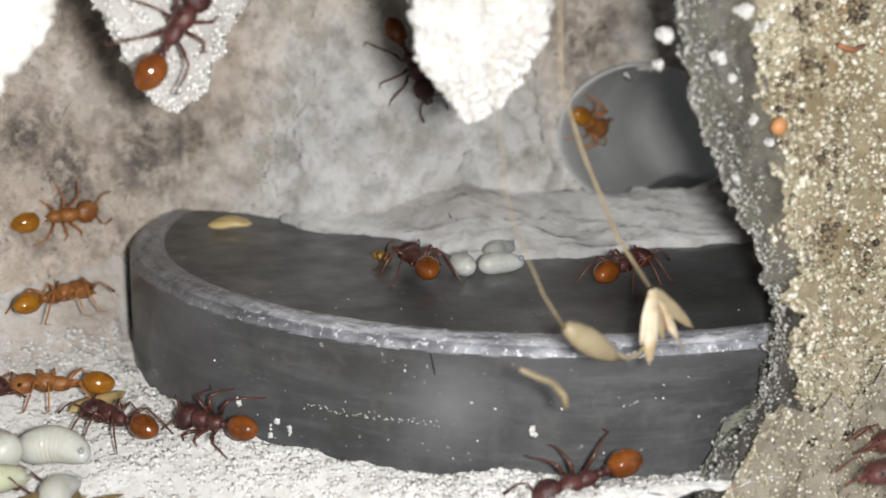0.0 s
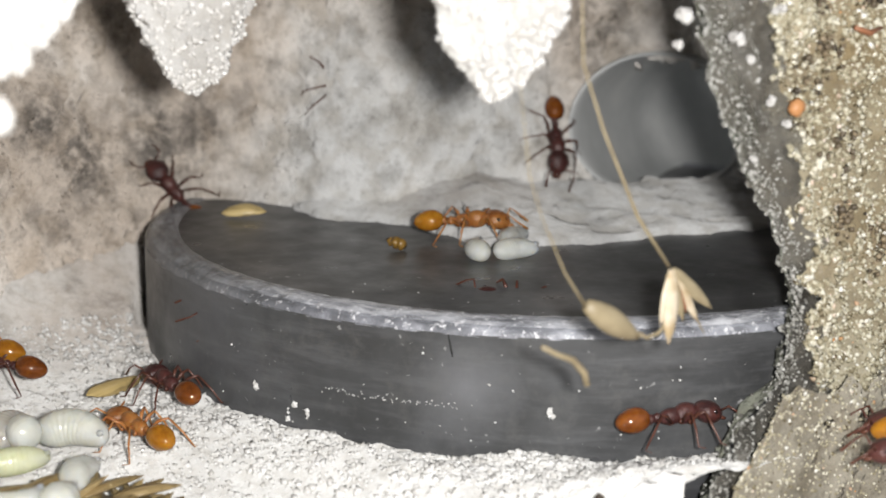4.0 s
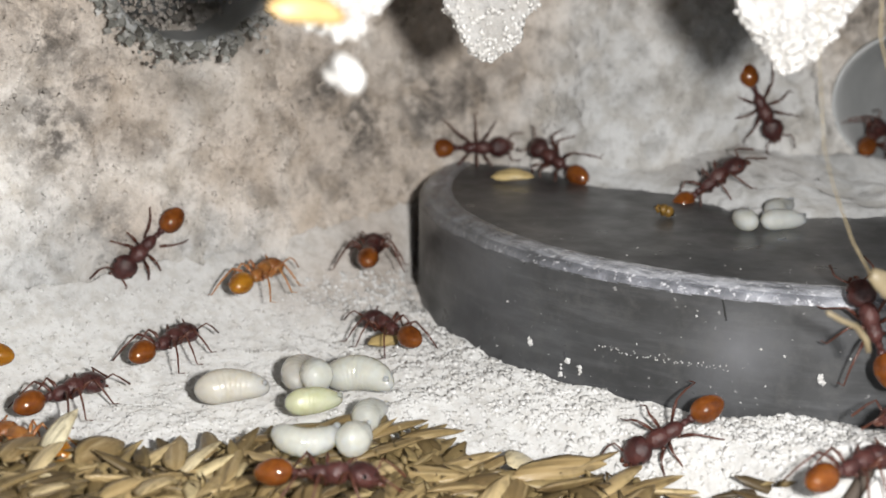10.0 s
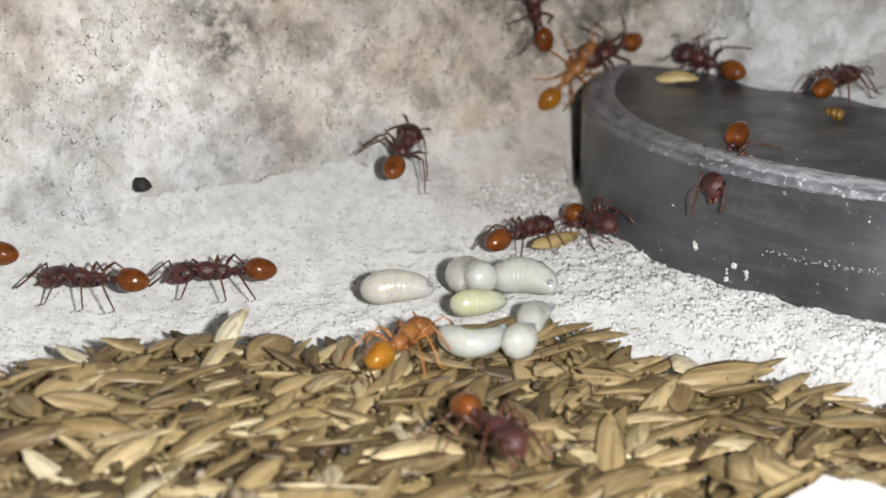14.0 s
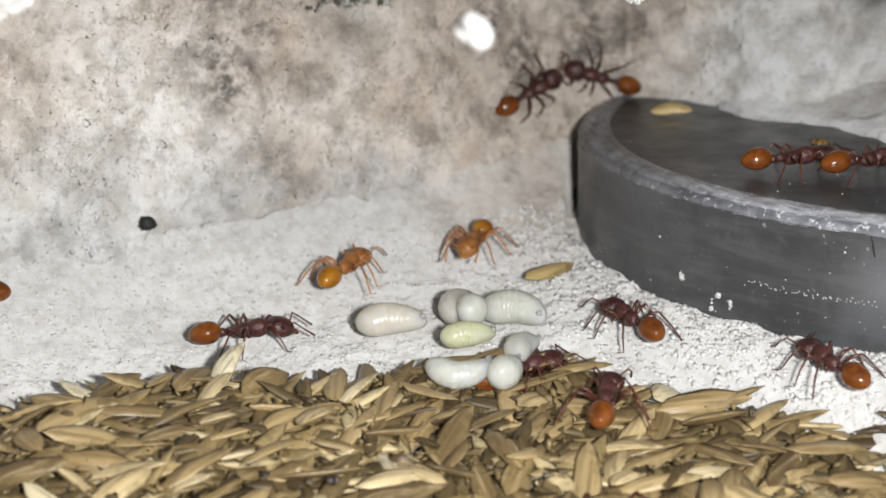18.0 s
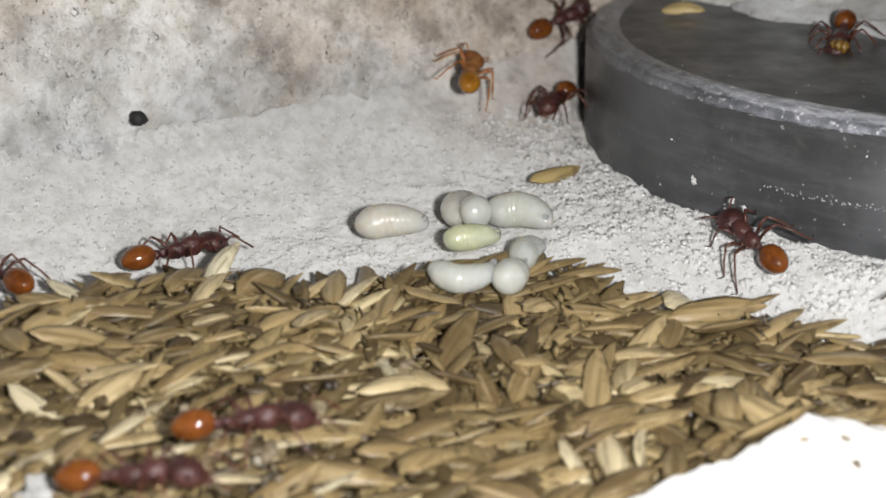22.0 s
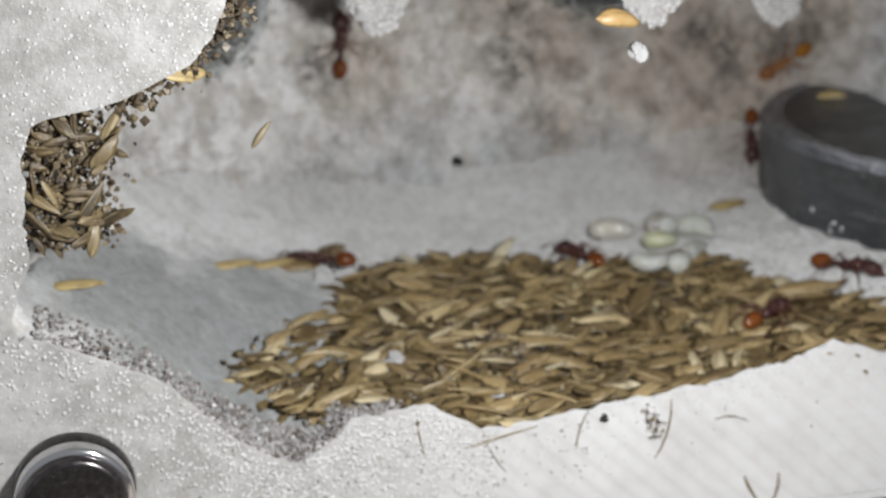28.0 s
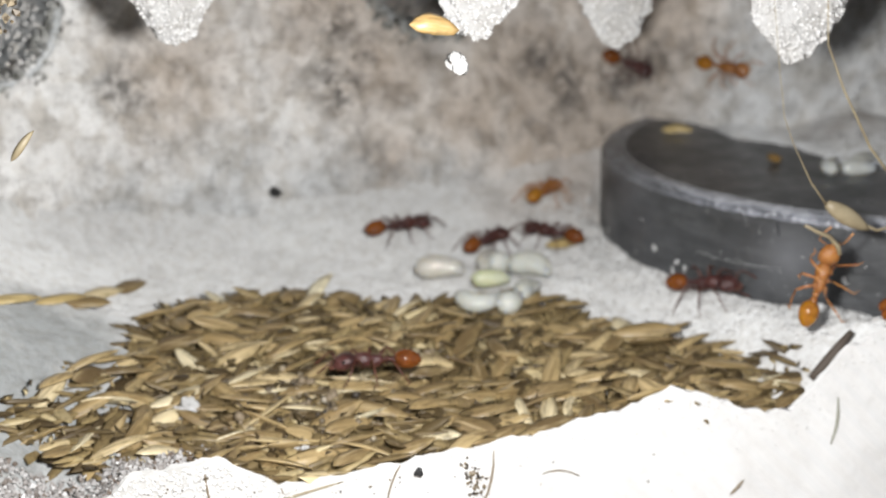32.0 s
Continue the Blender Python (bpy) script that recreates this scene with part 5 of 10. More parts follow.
def creep(ob, rows):
    """The ant follows rows, its legs stepping as it goes."""
    walk(ob, rows)
    legs = [o for o in ob.children if o.name.split(".")[0] == "leg"]
    for k, leg in enumerate(legs):
        steps, phase = [], 1 if k in (0, 2, 4) else -1
        for (t, m), (t2, m2) in zip(rows, rows[1:]):
            pace = (m2.translation - m.translation).length / MM / (t2 - t)
            n = max(1, round((t2 - t) / 0.25)) if pace > 0.4 else 1
            for j in range(n):
                steps.append((t + (t2 - t) * j / n, pose(0, 0, 0, 0, 0, phase * min(9, 2 + pace))))
                phase = -phase
        steps.append((rows[-1][0], pose(0, 0, 0)))
        walk(leg, steps)


def motions():
    slid = pose(-1.0 * MM, 0, -0.1 * MM)
    walk(FLOWER, [(0.0, pose(0, 0, 0)), (12.0, pose(0, 0, 0)), (27.0, slid), (32.0, slid)])
    creep(AMBER_ANTS[0], [
        (0, crawl((-25.3, 18.4, 8.1), (1.00, -0.04, 0.06), (-0.04, -1.00, -0.01))),
        (1, crawl((-27.2, 17.2, 7.8), (0.94, 0.28, -0.21), (0.32, -0.93, 0.17))),
        (1.5, crawl((-32.3, 12.6, 4.1), (0.22, 0.92, 0.33), (0.62, -0.39, 0.68))),
        (2, crawl((-37.4, 8.0, 0.4), (-0.78, 0.63, 0.00), (0.00, 0.00, 1.00))),
        (3, crawl((-37.4, 8.0, 0.4), (-0.78, 0.63, 0.00), (0.00, 0.00, 1.00))),
        (4.5, crawl((-34.1, 10.2, 2.3), (-0.76, 0.59, 0.27), (0.18, -0.21, 0.96))),
        (6, crawl((-30.8, 12.4, 4.2), (-0.69, 0.51, 0.52), (0.35, -0.40, 0.85))),
        (7, crawl((-35.2, 14.5, 6.3), (-0.84, -0.02, 0.54), (0.01, -1.00, -0.04))),
        (7.5, crawl((-39.3, 11.2, 3.4), (-0.82, 0.40, 0.40), (-0.01, -0.72, 0.69))),
        (8, crawl((-43.3, 8.0, 0.5), (-0.80, 0.60, 0.00), (0.00, 0.00, 1.00))),
        (9, crawl((-50.8, 8.0, 0.6), (-0.84, 0.55, 0.00), (0.00, 0.00, 1.00))),
        (10, crawl((-54.2, 8.0, 0.9), (-0.86, 0.52, 0.00), (0.00, 0.00, 1.00))),
        (11, crawl((-57.7, 8.0, 1.3), (-0.87, 0.49, 0.00), (0.00, 0.00, 1.00))),
        (12, crawl((-59.5, 8.0, 1.5), (-0.88, 0.47, 0.00), (0.00, 0.00, 1.00))),
        (13, crawl((-62.2, 8.0, 1.9), (-0.89, 0.45, 0.00), (0.00, 0.00, 1.00))),
        (14, crawl((-64.0, 8.0, 2.2), (-0.90, 0.44, 0.00), (0.00, 0.00, 1.00))),
        (15, crawl((-53.5, 7.5, 1.7), (-0.97, -0.23, 0.00), (0.00, 0.00, 1.00))),
        (16, crawl((-43.1, 7.1, 1.1), (-0.61, -0.79, 0.00), (0.00, 0.00, 1.00))),
        (17, crawl((-32.7, 6.6, 0.6), (0.03, -1.00, 0.00), (0.00, 0.00, 1.00))),
        (18, crawl((-32.8, 7.7, 0.9), (-0.63, -0.78, 0.00), (0.00, 0.00, 1.00))),
        (18.33, crawl((-32.8, 7.6, 0.9), (0.32, -0.95, -0.00), (0.00, -0.00, 1.00))),
        (18.67, crawl((-32.8, 7.6, 0.8), (0.97, -0.24, -0.00), (0.00, -0.00, 1.00))),
        (19, crawl((-32.7, 7.6, 0.8), (0.73, 0.69, 0.00), (0.00, 0.00, 1.00))),
        (19.33, crawl((-32.7, 8.2, 1.2), (0.98, -0.21, -0.00), (0.00, -0.00, 1.00))),
        (19.67, crawl((-32.7, 8.9, 1.6), (0.38, -0.92, -0.00), (0.00, -0.00, 1.00))),
        (20, crawl((-32.7, 9.5, 2.0), (-0.55, -0.84, 0.00), (0.00, 0.00, 1.00))),
        (20.33, crawl((-32.9, 10.1, 2.1), (-0.98, -0.09, 0.19), (0.20, -0.16, 0.97))),
        (20.67, crawl((-33.0, 10.7, 2.3), (-0.60, 0.68, 0.43), (0.18, -0.41, 0.90))),
        (21, crawl((-33.1, 11.3, 2.4), (0.28, 0.81, 0.52), (-0.04, -0.53, 0.85))),
        (22, crawl((-32.0, 11.7, 4.3), (0.47, 0.88, 0.09), (0.46, -0.33, 0.83))),
        (22.5, crawl((-26.0, -6.9, 2.9), (0.93, 0.35, -0.07), (0.17, -0.26, 0.95))),
        (23, crawl((-19.9, -25.5, 1.6), (0.93, -0.36, 0.00), (0.00, 0.00, 1.00))),
        (24, crawl((-19.9, -25.5, 1.6), (0.93, -0.36, 0.00), (0.00, 0.00, 1.00))),
        (25, crawl((-19.9, -25.5, 1.6), (0.93, -0.36, 0.00), (0.00, 0.00, 1.00))),
        (26.5, crawl((-19.9, -25.5, 1.6), (0.93, -0.36, 0.00), (0.00, 0.00, 1.00))),
        (28, crawl((-19.9, -25.5, 1.6), (0.93, -0.36, 0.00), (0.00, 0.00, 1.00))),
        (29, crawl((-19.9, -25.5, 1.6), (0.93, -0.36, 0.00), (0.00, 0.00, 1.00))),
        (30, crawl((-18.0, -26.0, 1.8), (0.97, -0.26, 0.00), (0.00, 0.00, 1.00))),
        (31, crawl((-16.1, -26.6, 1.7), (0.96, -0.28, 0.00), (0.00, 0.00, 1.00))),
        (32, crawl((-15.1, -26.9, 1.6), (0.95, -0.30, 0.00), (0.00, 0.00, 1.00))),
    ])
    creep(AMBER_ANTS[1], [
        (0, crawl((-27.9, 12.6, 3.3), (0.97, 0.24, 0.00), (0.00, 0.00, 1.00))),
        (0.5, crawl((-24.5, 15.2, 5.9), (0.89, 0.30, 0.34), (-0.03, -0.71, 0.70))),
        (1, crawl((-21.0, 17.8, 8.4), (0.78, 0.09, 0.62), (0.11, -0.99, -0.00))),
        (2, crawl((-13.4, 15.9, 8.8), (0.89, -0.39, 0.25), (-0.39, -0.92, -0.05))),
        (2.5, crawl((-8.7, -8.2, 5.2), (0.88, -0.47, 0.07), (-0.39, -0.62, 0.68))),
        (3, crawl((-4.1, -32.4, 1.5), (0.78, -0.63, 0.00), (0.00, 0.00, 1.00))),
        (4.5, crawl((-4.1, -32.4, 1.5), (0.78, -0.63, 0.00), (0.00, 0.00, 1.00))),
        (6, crawl((-4.1, -32.4, 1.5), (0.78, -0.63, 0.00), (0.00, 0.00, 1.00))),
        (7, crawl((-4.1, -32.4, 1.5), (0.78, -0.63, 0.00), (0.00, 0.00, 1.00))),
        (8, crawl((-4.1, -32.4, 1.5), (0.78, -0.63, 0.00), (0.00, 0.00, 1.00))),
        (8.5, crawl((-24.4, -15.4, 0.5), (0.24, -0.97, 0.00), (0.00, 0.00, 1.00))),
        (9, crawl((-44.7, 1.5, -0.6), (-0.40, -0.92, 0.00), (0.00, 0.00, 1.00))),
        (9.5, crawl((-49.0, -0.2, -0.8), (-1.00, 0.02, 0.00), (0.00, 0.00, 1.00))),
        (10, crawl((-53.4, -1.9, -1.0), (-0.37, 0.93, 0.00), (0.00, 0.00, 1.00))),
        (11, crawl((-59.5, 1.6, -0.4), (-0.87, 0.49, 0.00), (0.00, 0.00, 1.00))),
        (12, crawl((-61.3, 2.5, -0.2), (-0.88, 0.47, 0.00), (0.00, 0.00, 1.00))),
        (12.33, crawl((-60.1, -3.6, -0.3), (-0.04, 1.00, 0.00), (0.00, 0.00, 1.00))),
        (12.67, crawl((-59.0, -9.7, -0.4), (0.84, 0.54, 0.00), (0.00, 0.00, 1.00))),
        (13, crawl((-57.9, -15.8, -0.4), (0.89, -0.45, 0.00), (0.00, 0.00, 1.00))),
        (14, crawl((-45.8, -9.4, 0.1), (0.80, 0.60, 0.00), (0.00, 0.00, 1.00))),
        (15.5, crawl((-43.5, -5.8, 0.0), (0.63, 0.77, 0.00), (0.00, 0.00, 1.00))),
        (17, crawl((-41.1, -2.2, -0.0), (0.43, 0.90, 0.00), (0.00, 0.00, 1.00))),
        (18, crawl((-42.1, 6.3, 0.8), (0.74, 0.68, 0.00), (0.00, 0.00, 1.00))),
        (19, crawl((-31.3, 10.1, 2.3), (1.00, -0.03, 0.00), (0.00, 0.00, 1.00))),
        (20, crawl((-28.6, 9.9, 1.9), (0.84, 0.54, 0.00), (0.00, 0.00, 1.00))),
        (21, crawl((-19.6, -25.5, 1.7), (0.89, -0.45, 0.00), (0.00, 0.00, 1.00))),
        (22, crawl((-19.6, -25.5, 1.7), (0.89, -0.45, 0.00), (0.00, 0.00, 1.00))),
        (23, crawl((-19.6, -25.5, 1.7), (0.89, -0.45, 0.00), (0.00, 0.00, 1.00))),
        (24, crawl((-19.6, -25.5, 1.7), (0.89, -0.45, 0.00), (0.00, 0.00, 1.00))),
        (25, crawl((-19.6, -25.5, 1.7), (0.89, -0.45, 0.00), (0.00, 0.00, 1.00))),
        (26.5, crawl((-19.6, -25.5, 1.7), (0.89, -0.45, 0.00), (0.00, 0.00, 1.00))),
        (28, crawl((-19.6, -25.5, 1.7), (0.89, -0.45, 0.00), (0.00, 0.00, 1.00))),
        (29, crawl((-19.6, -25.5, 1.7), (0.89, -0.45, 0.00), (0.00, 0.00, 1.00))),
        (30, crawl((-18.7, -25.8, 1.8), (0.97, -0.26, 0.00), (0.00, 0.00, 1.00))),
        (31, crawl((-16.7, -26.3, 1.7), (0.96, -0.28, 0.00), (0.00, 0.00, 1.00))),
        (32, crawl((-29.2, 10.2, 2.3), (0.70, 0.71, 0.00), (0.00, 0.00, 1.00))),
    ])
    creep(AMBER_ANTS[2], [
        (0, crawl((-31.0, 5.5, 0.2), (-0.85, 0.53, 0.00), (0.00, 0.00, 1.00))),
        (1, crawl((-36.5, 8.0, 0.4), (-0.78, 0.63, 0.00), (0.00, 0.00, 1.00))),
        (2, crawl((-32.6, -6.8, -0.8), (-0.17, 0.98, 0.00), (0.00, 0.00, 1.00))),
        (3, crawl((-31.9, -6.9, -0.6), (0.05, 1.00, 0.00), (0.00, 0.00, 1.00))),
        (4.5, crawl((-32.4, -1.6, -0.3), (-0.13, 0.99, 0.00), (0.00, 0.00, 1.00))),
        (6, crawl((-33.0, 3.7, 0.0), (-0.31, 0.95, 0.00), (0.00, 0.00, 1.00))),
        (6.5, crawl((-34.9, 4.6, 0.1), (-0.88, 0.47, 0.00), (0.00, 0.00, 1.00))),
        (7, crawl((-36.8, 5.5, 0.2), (-0.96, -0.27, 0.00), (0.00, 0.00, 1.00))),
        (7.5, crawl((-38.3, 7.5, 1.5), (-0.57, 0.82, 0.00), (0.00, 0.00, 1.00))),
        (8, crawl((-39.7, 9.5, 2.7), (0.59, 0.81, 0.00), (0.00, 0.00, 1.00))),
        (9, crawl((-45.5, 5.5, 0.6), (0.77, 0.63, 0.00), (0.00, 0.00, 1.00))),
        (10, crawl((-35.7, 9.9, 2.5), (0.78, 0.62, 0.00), (0.00, 0.00, 1.00))),
        (11, crawl((-33.3, 11.1, 3.1), (0.88, 0.47, 0.00), (0.00, 0.00, 1.00))),
        (11.5, crawl((-32.2, 13.5, 4.3), (0.87, 0.44, 0.21), (0.15, -0.65, 0.74))),
        (12, crawl((-31.1, 15.9, 5.4), (0.89, 0.28, 0.35), (0.26, -0.96, 0.10))),
        (13, crawl((-26.8, 17.5, 7.0), (0.91, 0.21, 0.35), (0.21, -0.98, 0.04))),
        (14, crawl((-20.7, 18.8, 6.9), (0.71, -0.03, 0.70), (-0.03, -1.00, -0.02))),
        (15, crawl((-18.9, 13.6, 7.08), (0.90, -0.31, 0.31), (-0.41, -0.82, 0.40))),
        (16, crawl((-17.2, 8.5, 6.98), (0.72, -0.69, 0.01), (-0.40, -0.40, 0.82))),
        (17, crawl((-15.4, 3.3, 6.88), (0.28, -0.96, 0.00), (0.00, 0.00, 1.00))),
        (18, crawl((-14.5, -25.5, 1.2), (0.91, -0.41, 0.00), (0.00, 0.00, 1.00))),
        (19, crawl((-14.5, -25.5, 1.2), (0.91, -0.41, 0.00), (0.00, 0.00, 1.00))),
        (20, crawl((-14.5, -25.5, 1.2), (0.91, -0.41, 0.00), (0.00, 0.00, 1.00))),
        (20.5, crawl((-13.5, -4.3, 4.6), (0.91, -0.40, 0.05), (-0.31, -0.61, 0.73))),
        (21, crawl((-12.5, 16.9, 8.1), (0.90, -0.43, 0.10), (-0.43, -0.90, 0.07))),
        (21.5, crawl((-12.0, -4.3, 4.4), (0.91, -0.40, 0.05), (-0.31, -0.61, 0.73))),
        (22, crawl((-11.6, -25.5, 0.8), (0.91, -0.41, 0.00), (0.00, 0.00, 1.00))),
        (23, crawl((-11.6, -25.5, 0.8), (0.91, -0.41, 0.00), (0.00, 0.00, 1.00))),
        (24, crawl((-11.6, -25.5, 0.8), (0.91, -0.41, 0.00), (0.00, 0.00, 1.00))),
        (24.5, crawl((-16.1, -3.3, 4.3), (1.00, -0.03, -0.06), (0.02, -0.69, 0.72))),
        (25, crawl((-20.7, 18.9, 7.8), (0.94, 0.28, 0.17), (0.28, -0.96, 0.07))),
        (25.75, crawl((-19.8, 19.1, 8.2), (0.85, 0.18, -0.50), (0.17, -0.98, -0.05))),
        (26.5, crawl((-19.0, 19.3, 8.6), (0.33, 0.08, -0.94), (0.01, -1.00, -0.08))),
        (27.25, crawl((-18.2, 19.5, 9.0), (-0.35, 0.04, -0.94), (-0.12, -0.99, 0.01))),
        (28, crawl((-17.3, 19.7, 9.4), (-0.87, 0.07, -0.49), (-0.17, -0.97, 0.16))),
        (29, crawl((-18.7, 19.2, 8.4), (-0.91, -0.14, 0.39), (0.19, -0.98, 0.09))),
        (29.33, crawl((-18.4, 4.3, 6.1), (-0.59, -0.78, -0.23), (0.70, -0.63, 0.33))),
        (29.67, crawl((-18.1, -10.6, 3.9), (0.34, -0.84, -0.43), (0.61, -0.15, 0.78))),
        (30, crawl((-17.7, -25.5, 1.6), (0.97, -0.26, 0.00), (0.00, 0.00, 1.00))),
        (31, crawl((-15.8, -26.1, 1.5), (0.96, -0.28, 0.00), (0.00, 0.00, 1.00))),
        (32, crawl((-14.9, -26.4, 1.4), (0.95, -0.30, 0.00), (0.00, 0.00, 1.00))),
    ])
    creep(DARK_ANTS[0], [
        (0, crawl((-30.8, -1.0, -0.1), (-0.22, 0.98, 0.00), (0.00, 0.00, 1.00))),
        (1, crawl((-31.9, 2.8, -0.0), (-0.17, 0.99, 0.00), (0.00, 0.00, 1.00))),
        (2, crawl((-32.3, 5.3, 0.3), (-0.38, 0.92, 0.00), (0.00, 0.00, 1.00))),
        (3, crawl((-36.0, 5.7, 0.3), (-0.92, 0.38, 0.00), (0.00, 0.00, 1.00))),
        (4.5, crawl((-34.8, 8.6, 1.6), (-0.66, 0.70, 0.28), (0.10, -0.29, 0.95))),
        (6, crawl((-33.6, 11.6, 2.9), (-0.25, 0.79, 0.56), (0.05, -0.56, 0.83))),
        (6.5, crawl((-33.0, 10.3, 2.3), (0.48, 0.82, 0.31), (-0.10, -0.30, 0.95))),
        (7, crawl((-32.4, 9.0, 1.7), (0.96, 0.29, 0.00), (0.00, 0.00, 1.00))),
        (7.5, crawl((-31.5, 5.4, 0.8), (0.53, 0.85, 0.00), (0.00, 0.00, 1.00))),
        (8, crawl((-30.5, 1.7, -0.1), (-0.16, 0.99, 0.00), (0.00, 0.00, 1.00))),
        (9, crawl((-28.9, 2.6, 0.2), (0.35, 0.94, 0.00), (0.00, 0.00, 1.00))),
        (10, crawl((-30.1, 3.2, 0.1), (-0.05, 1.00, 0.00), (0.00, 0.00, 1.00))),
        (10.5, crawl((-33.2, 4.8, 0.3), (0.60, 0.80, 0.00), (0.00, 0.00, 1.00))),
        (11, crawl((-36.3, 6.3, 0.4), (0.97, 0.23, 0.00), (0.00, 0.00, 1.00))),
        (12, crawl((-30.3, 6.5, 0.4), (0.77, 0.64, 0.00), (0.00, 0.00, 1.00))),
        (13, crawl((-32.1, 4.4, -0.0), (0.69, 0.72, 0.00), (0.00, 0.00, 1.00))),
        (14, crawl((-31.7, 4.4, -0.1), (0.93, 0.37, 0.00), (0.00, 0.00, 1.00))),
        (15.5, crawl((-25.8, -10.6, 0.8), (1.00, -0.02, -0.00), (0.00, -0.00, 1.00))),
        (17, crawl((-19.9, -25.5, 1.6), (0.91, -0.42, 0.00), (0.00, 0.00, 1.00))),
        (17.5, crawl((-25.0, -16.2, 0.6), (0.83, 0.55, 0.00), (0.00, 0.00, 1.00))),
        (18, crawl((-30.1, -6.8, -0.4), (-0.02, 1.00, 0.00), (0.00, 0.00, 1.00))),
        (18.5, crawl((-27.9, -5.3, 0.1), (-0.05, 1.00, 0.04), (-0.70, -0.06, 0.71))),
        (19, crawl((-25.6, -3.8, 0.7), (-0.10, 0.99, 0.04), (-0.99, -0.10, -0.00))),
        (19.5, crawl((-22.5, -14.7, 1.2), (0.73, 0.50, 0.47), (-0.67, 0.38, 0.63))),
        (20, crawl((-19.3, -25.5, 1.7), (0.90, -0.43, 0.00), (0.00, 0.00, 1.00))),
        (21, crawl((-19.3, -25.5, 1.7), (0.90, -0.43, 0.00), (0.00, 0.00, 1.00))),
        (22, crawl((-19.3, -25.5, 1.7), (0.90, -0.43, 0.00), (0.00, 0.00, 1.00))),
        (23, crawl((-40.7, -16.6, -0.3), (0.84, 0.54, 0.00), (0.00, 0.00, 1.00))),
        (23.5, crawl((-34.4, -18.7, -1.3), (0.92, -0.40, -0.00), (0.00, -0.00, 1.00))),
        (24, crawl((-28.1, -20.8, -2.4), (0.17, -0.98, 0.00), (0.00, 0.00, 1.00))),
        (25, crawl((-26.2, -21.3, -3.0), (0.96, -0.27, 0.00), (0.00, 0.00, 1.00))),
        (26.5, crawl((-25.2, -21.5, -2.1), (0.97, -0.25, 0.00), (0.00, 0.00, 1.00))),
        (28, crawl((-24.2, -21.8, -1.2), (0.97, -0.23, 0.00), (0.00, 0.00, 1.00))),
        (29, crawl((-22.2, -21.6, 0.2), (0.91, 0.42, 0.00), (0.00, 0.00, 1.00))),
        (30, crawl((-23.6, -18.2, 0.3), (0.03, 0.94, 0.34), (-0.48, -0.28, 0.83))),
        (30.5, crawl((-19.8, -22.3, 1.0), (0.80, 0.53, 0.28), (-0.32, -0.03, 0.95))),
        (31, crawl((-16.0, -26.4, 1.6), (0.96, -0.28, 0.00), (0.00, 0.00, 1.00))),
        (32, crawl((-15.0, -26.6, 1.5), (0.95, -0.30, 0.00), (0.00, 0.00, 1.00))),
    ])
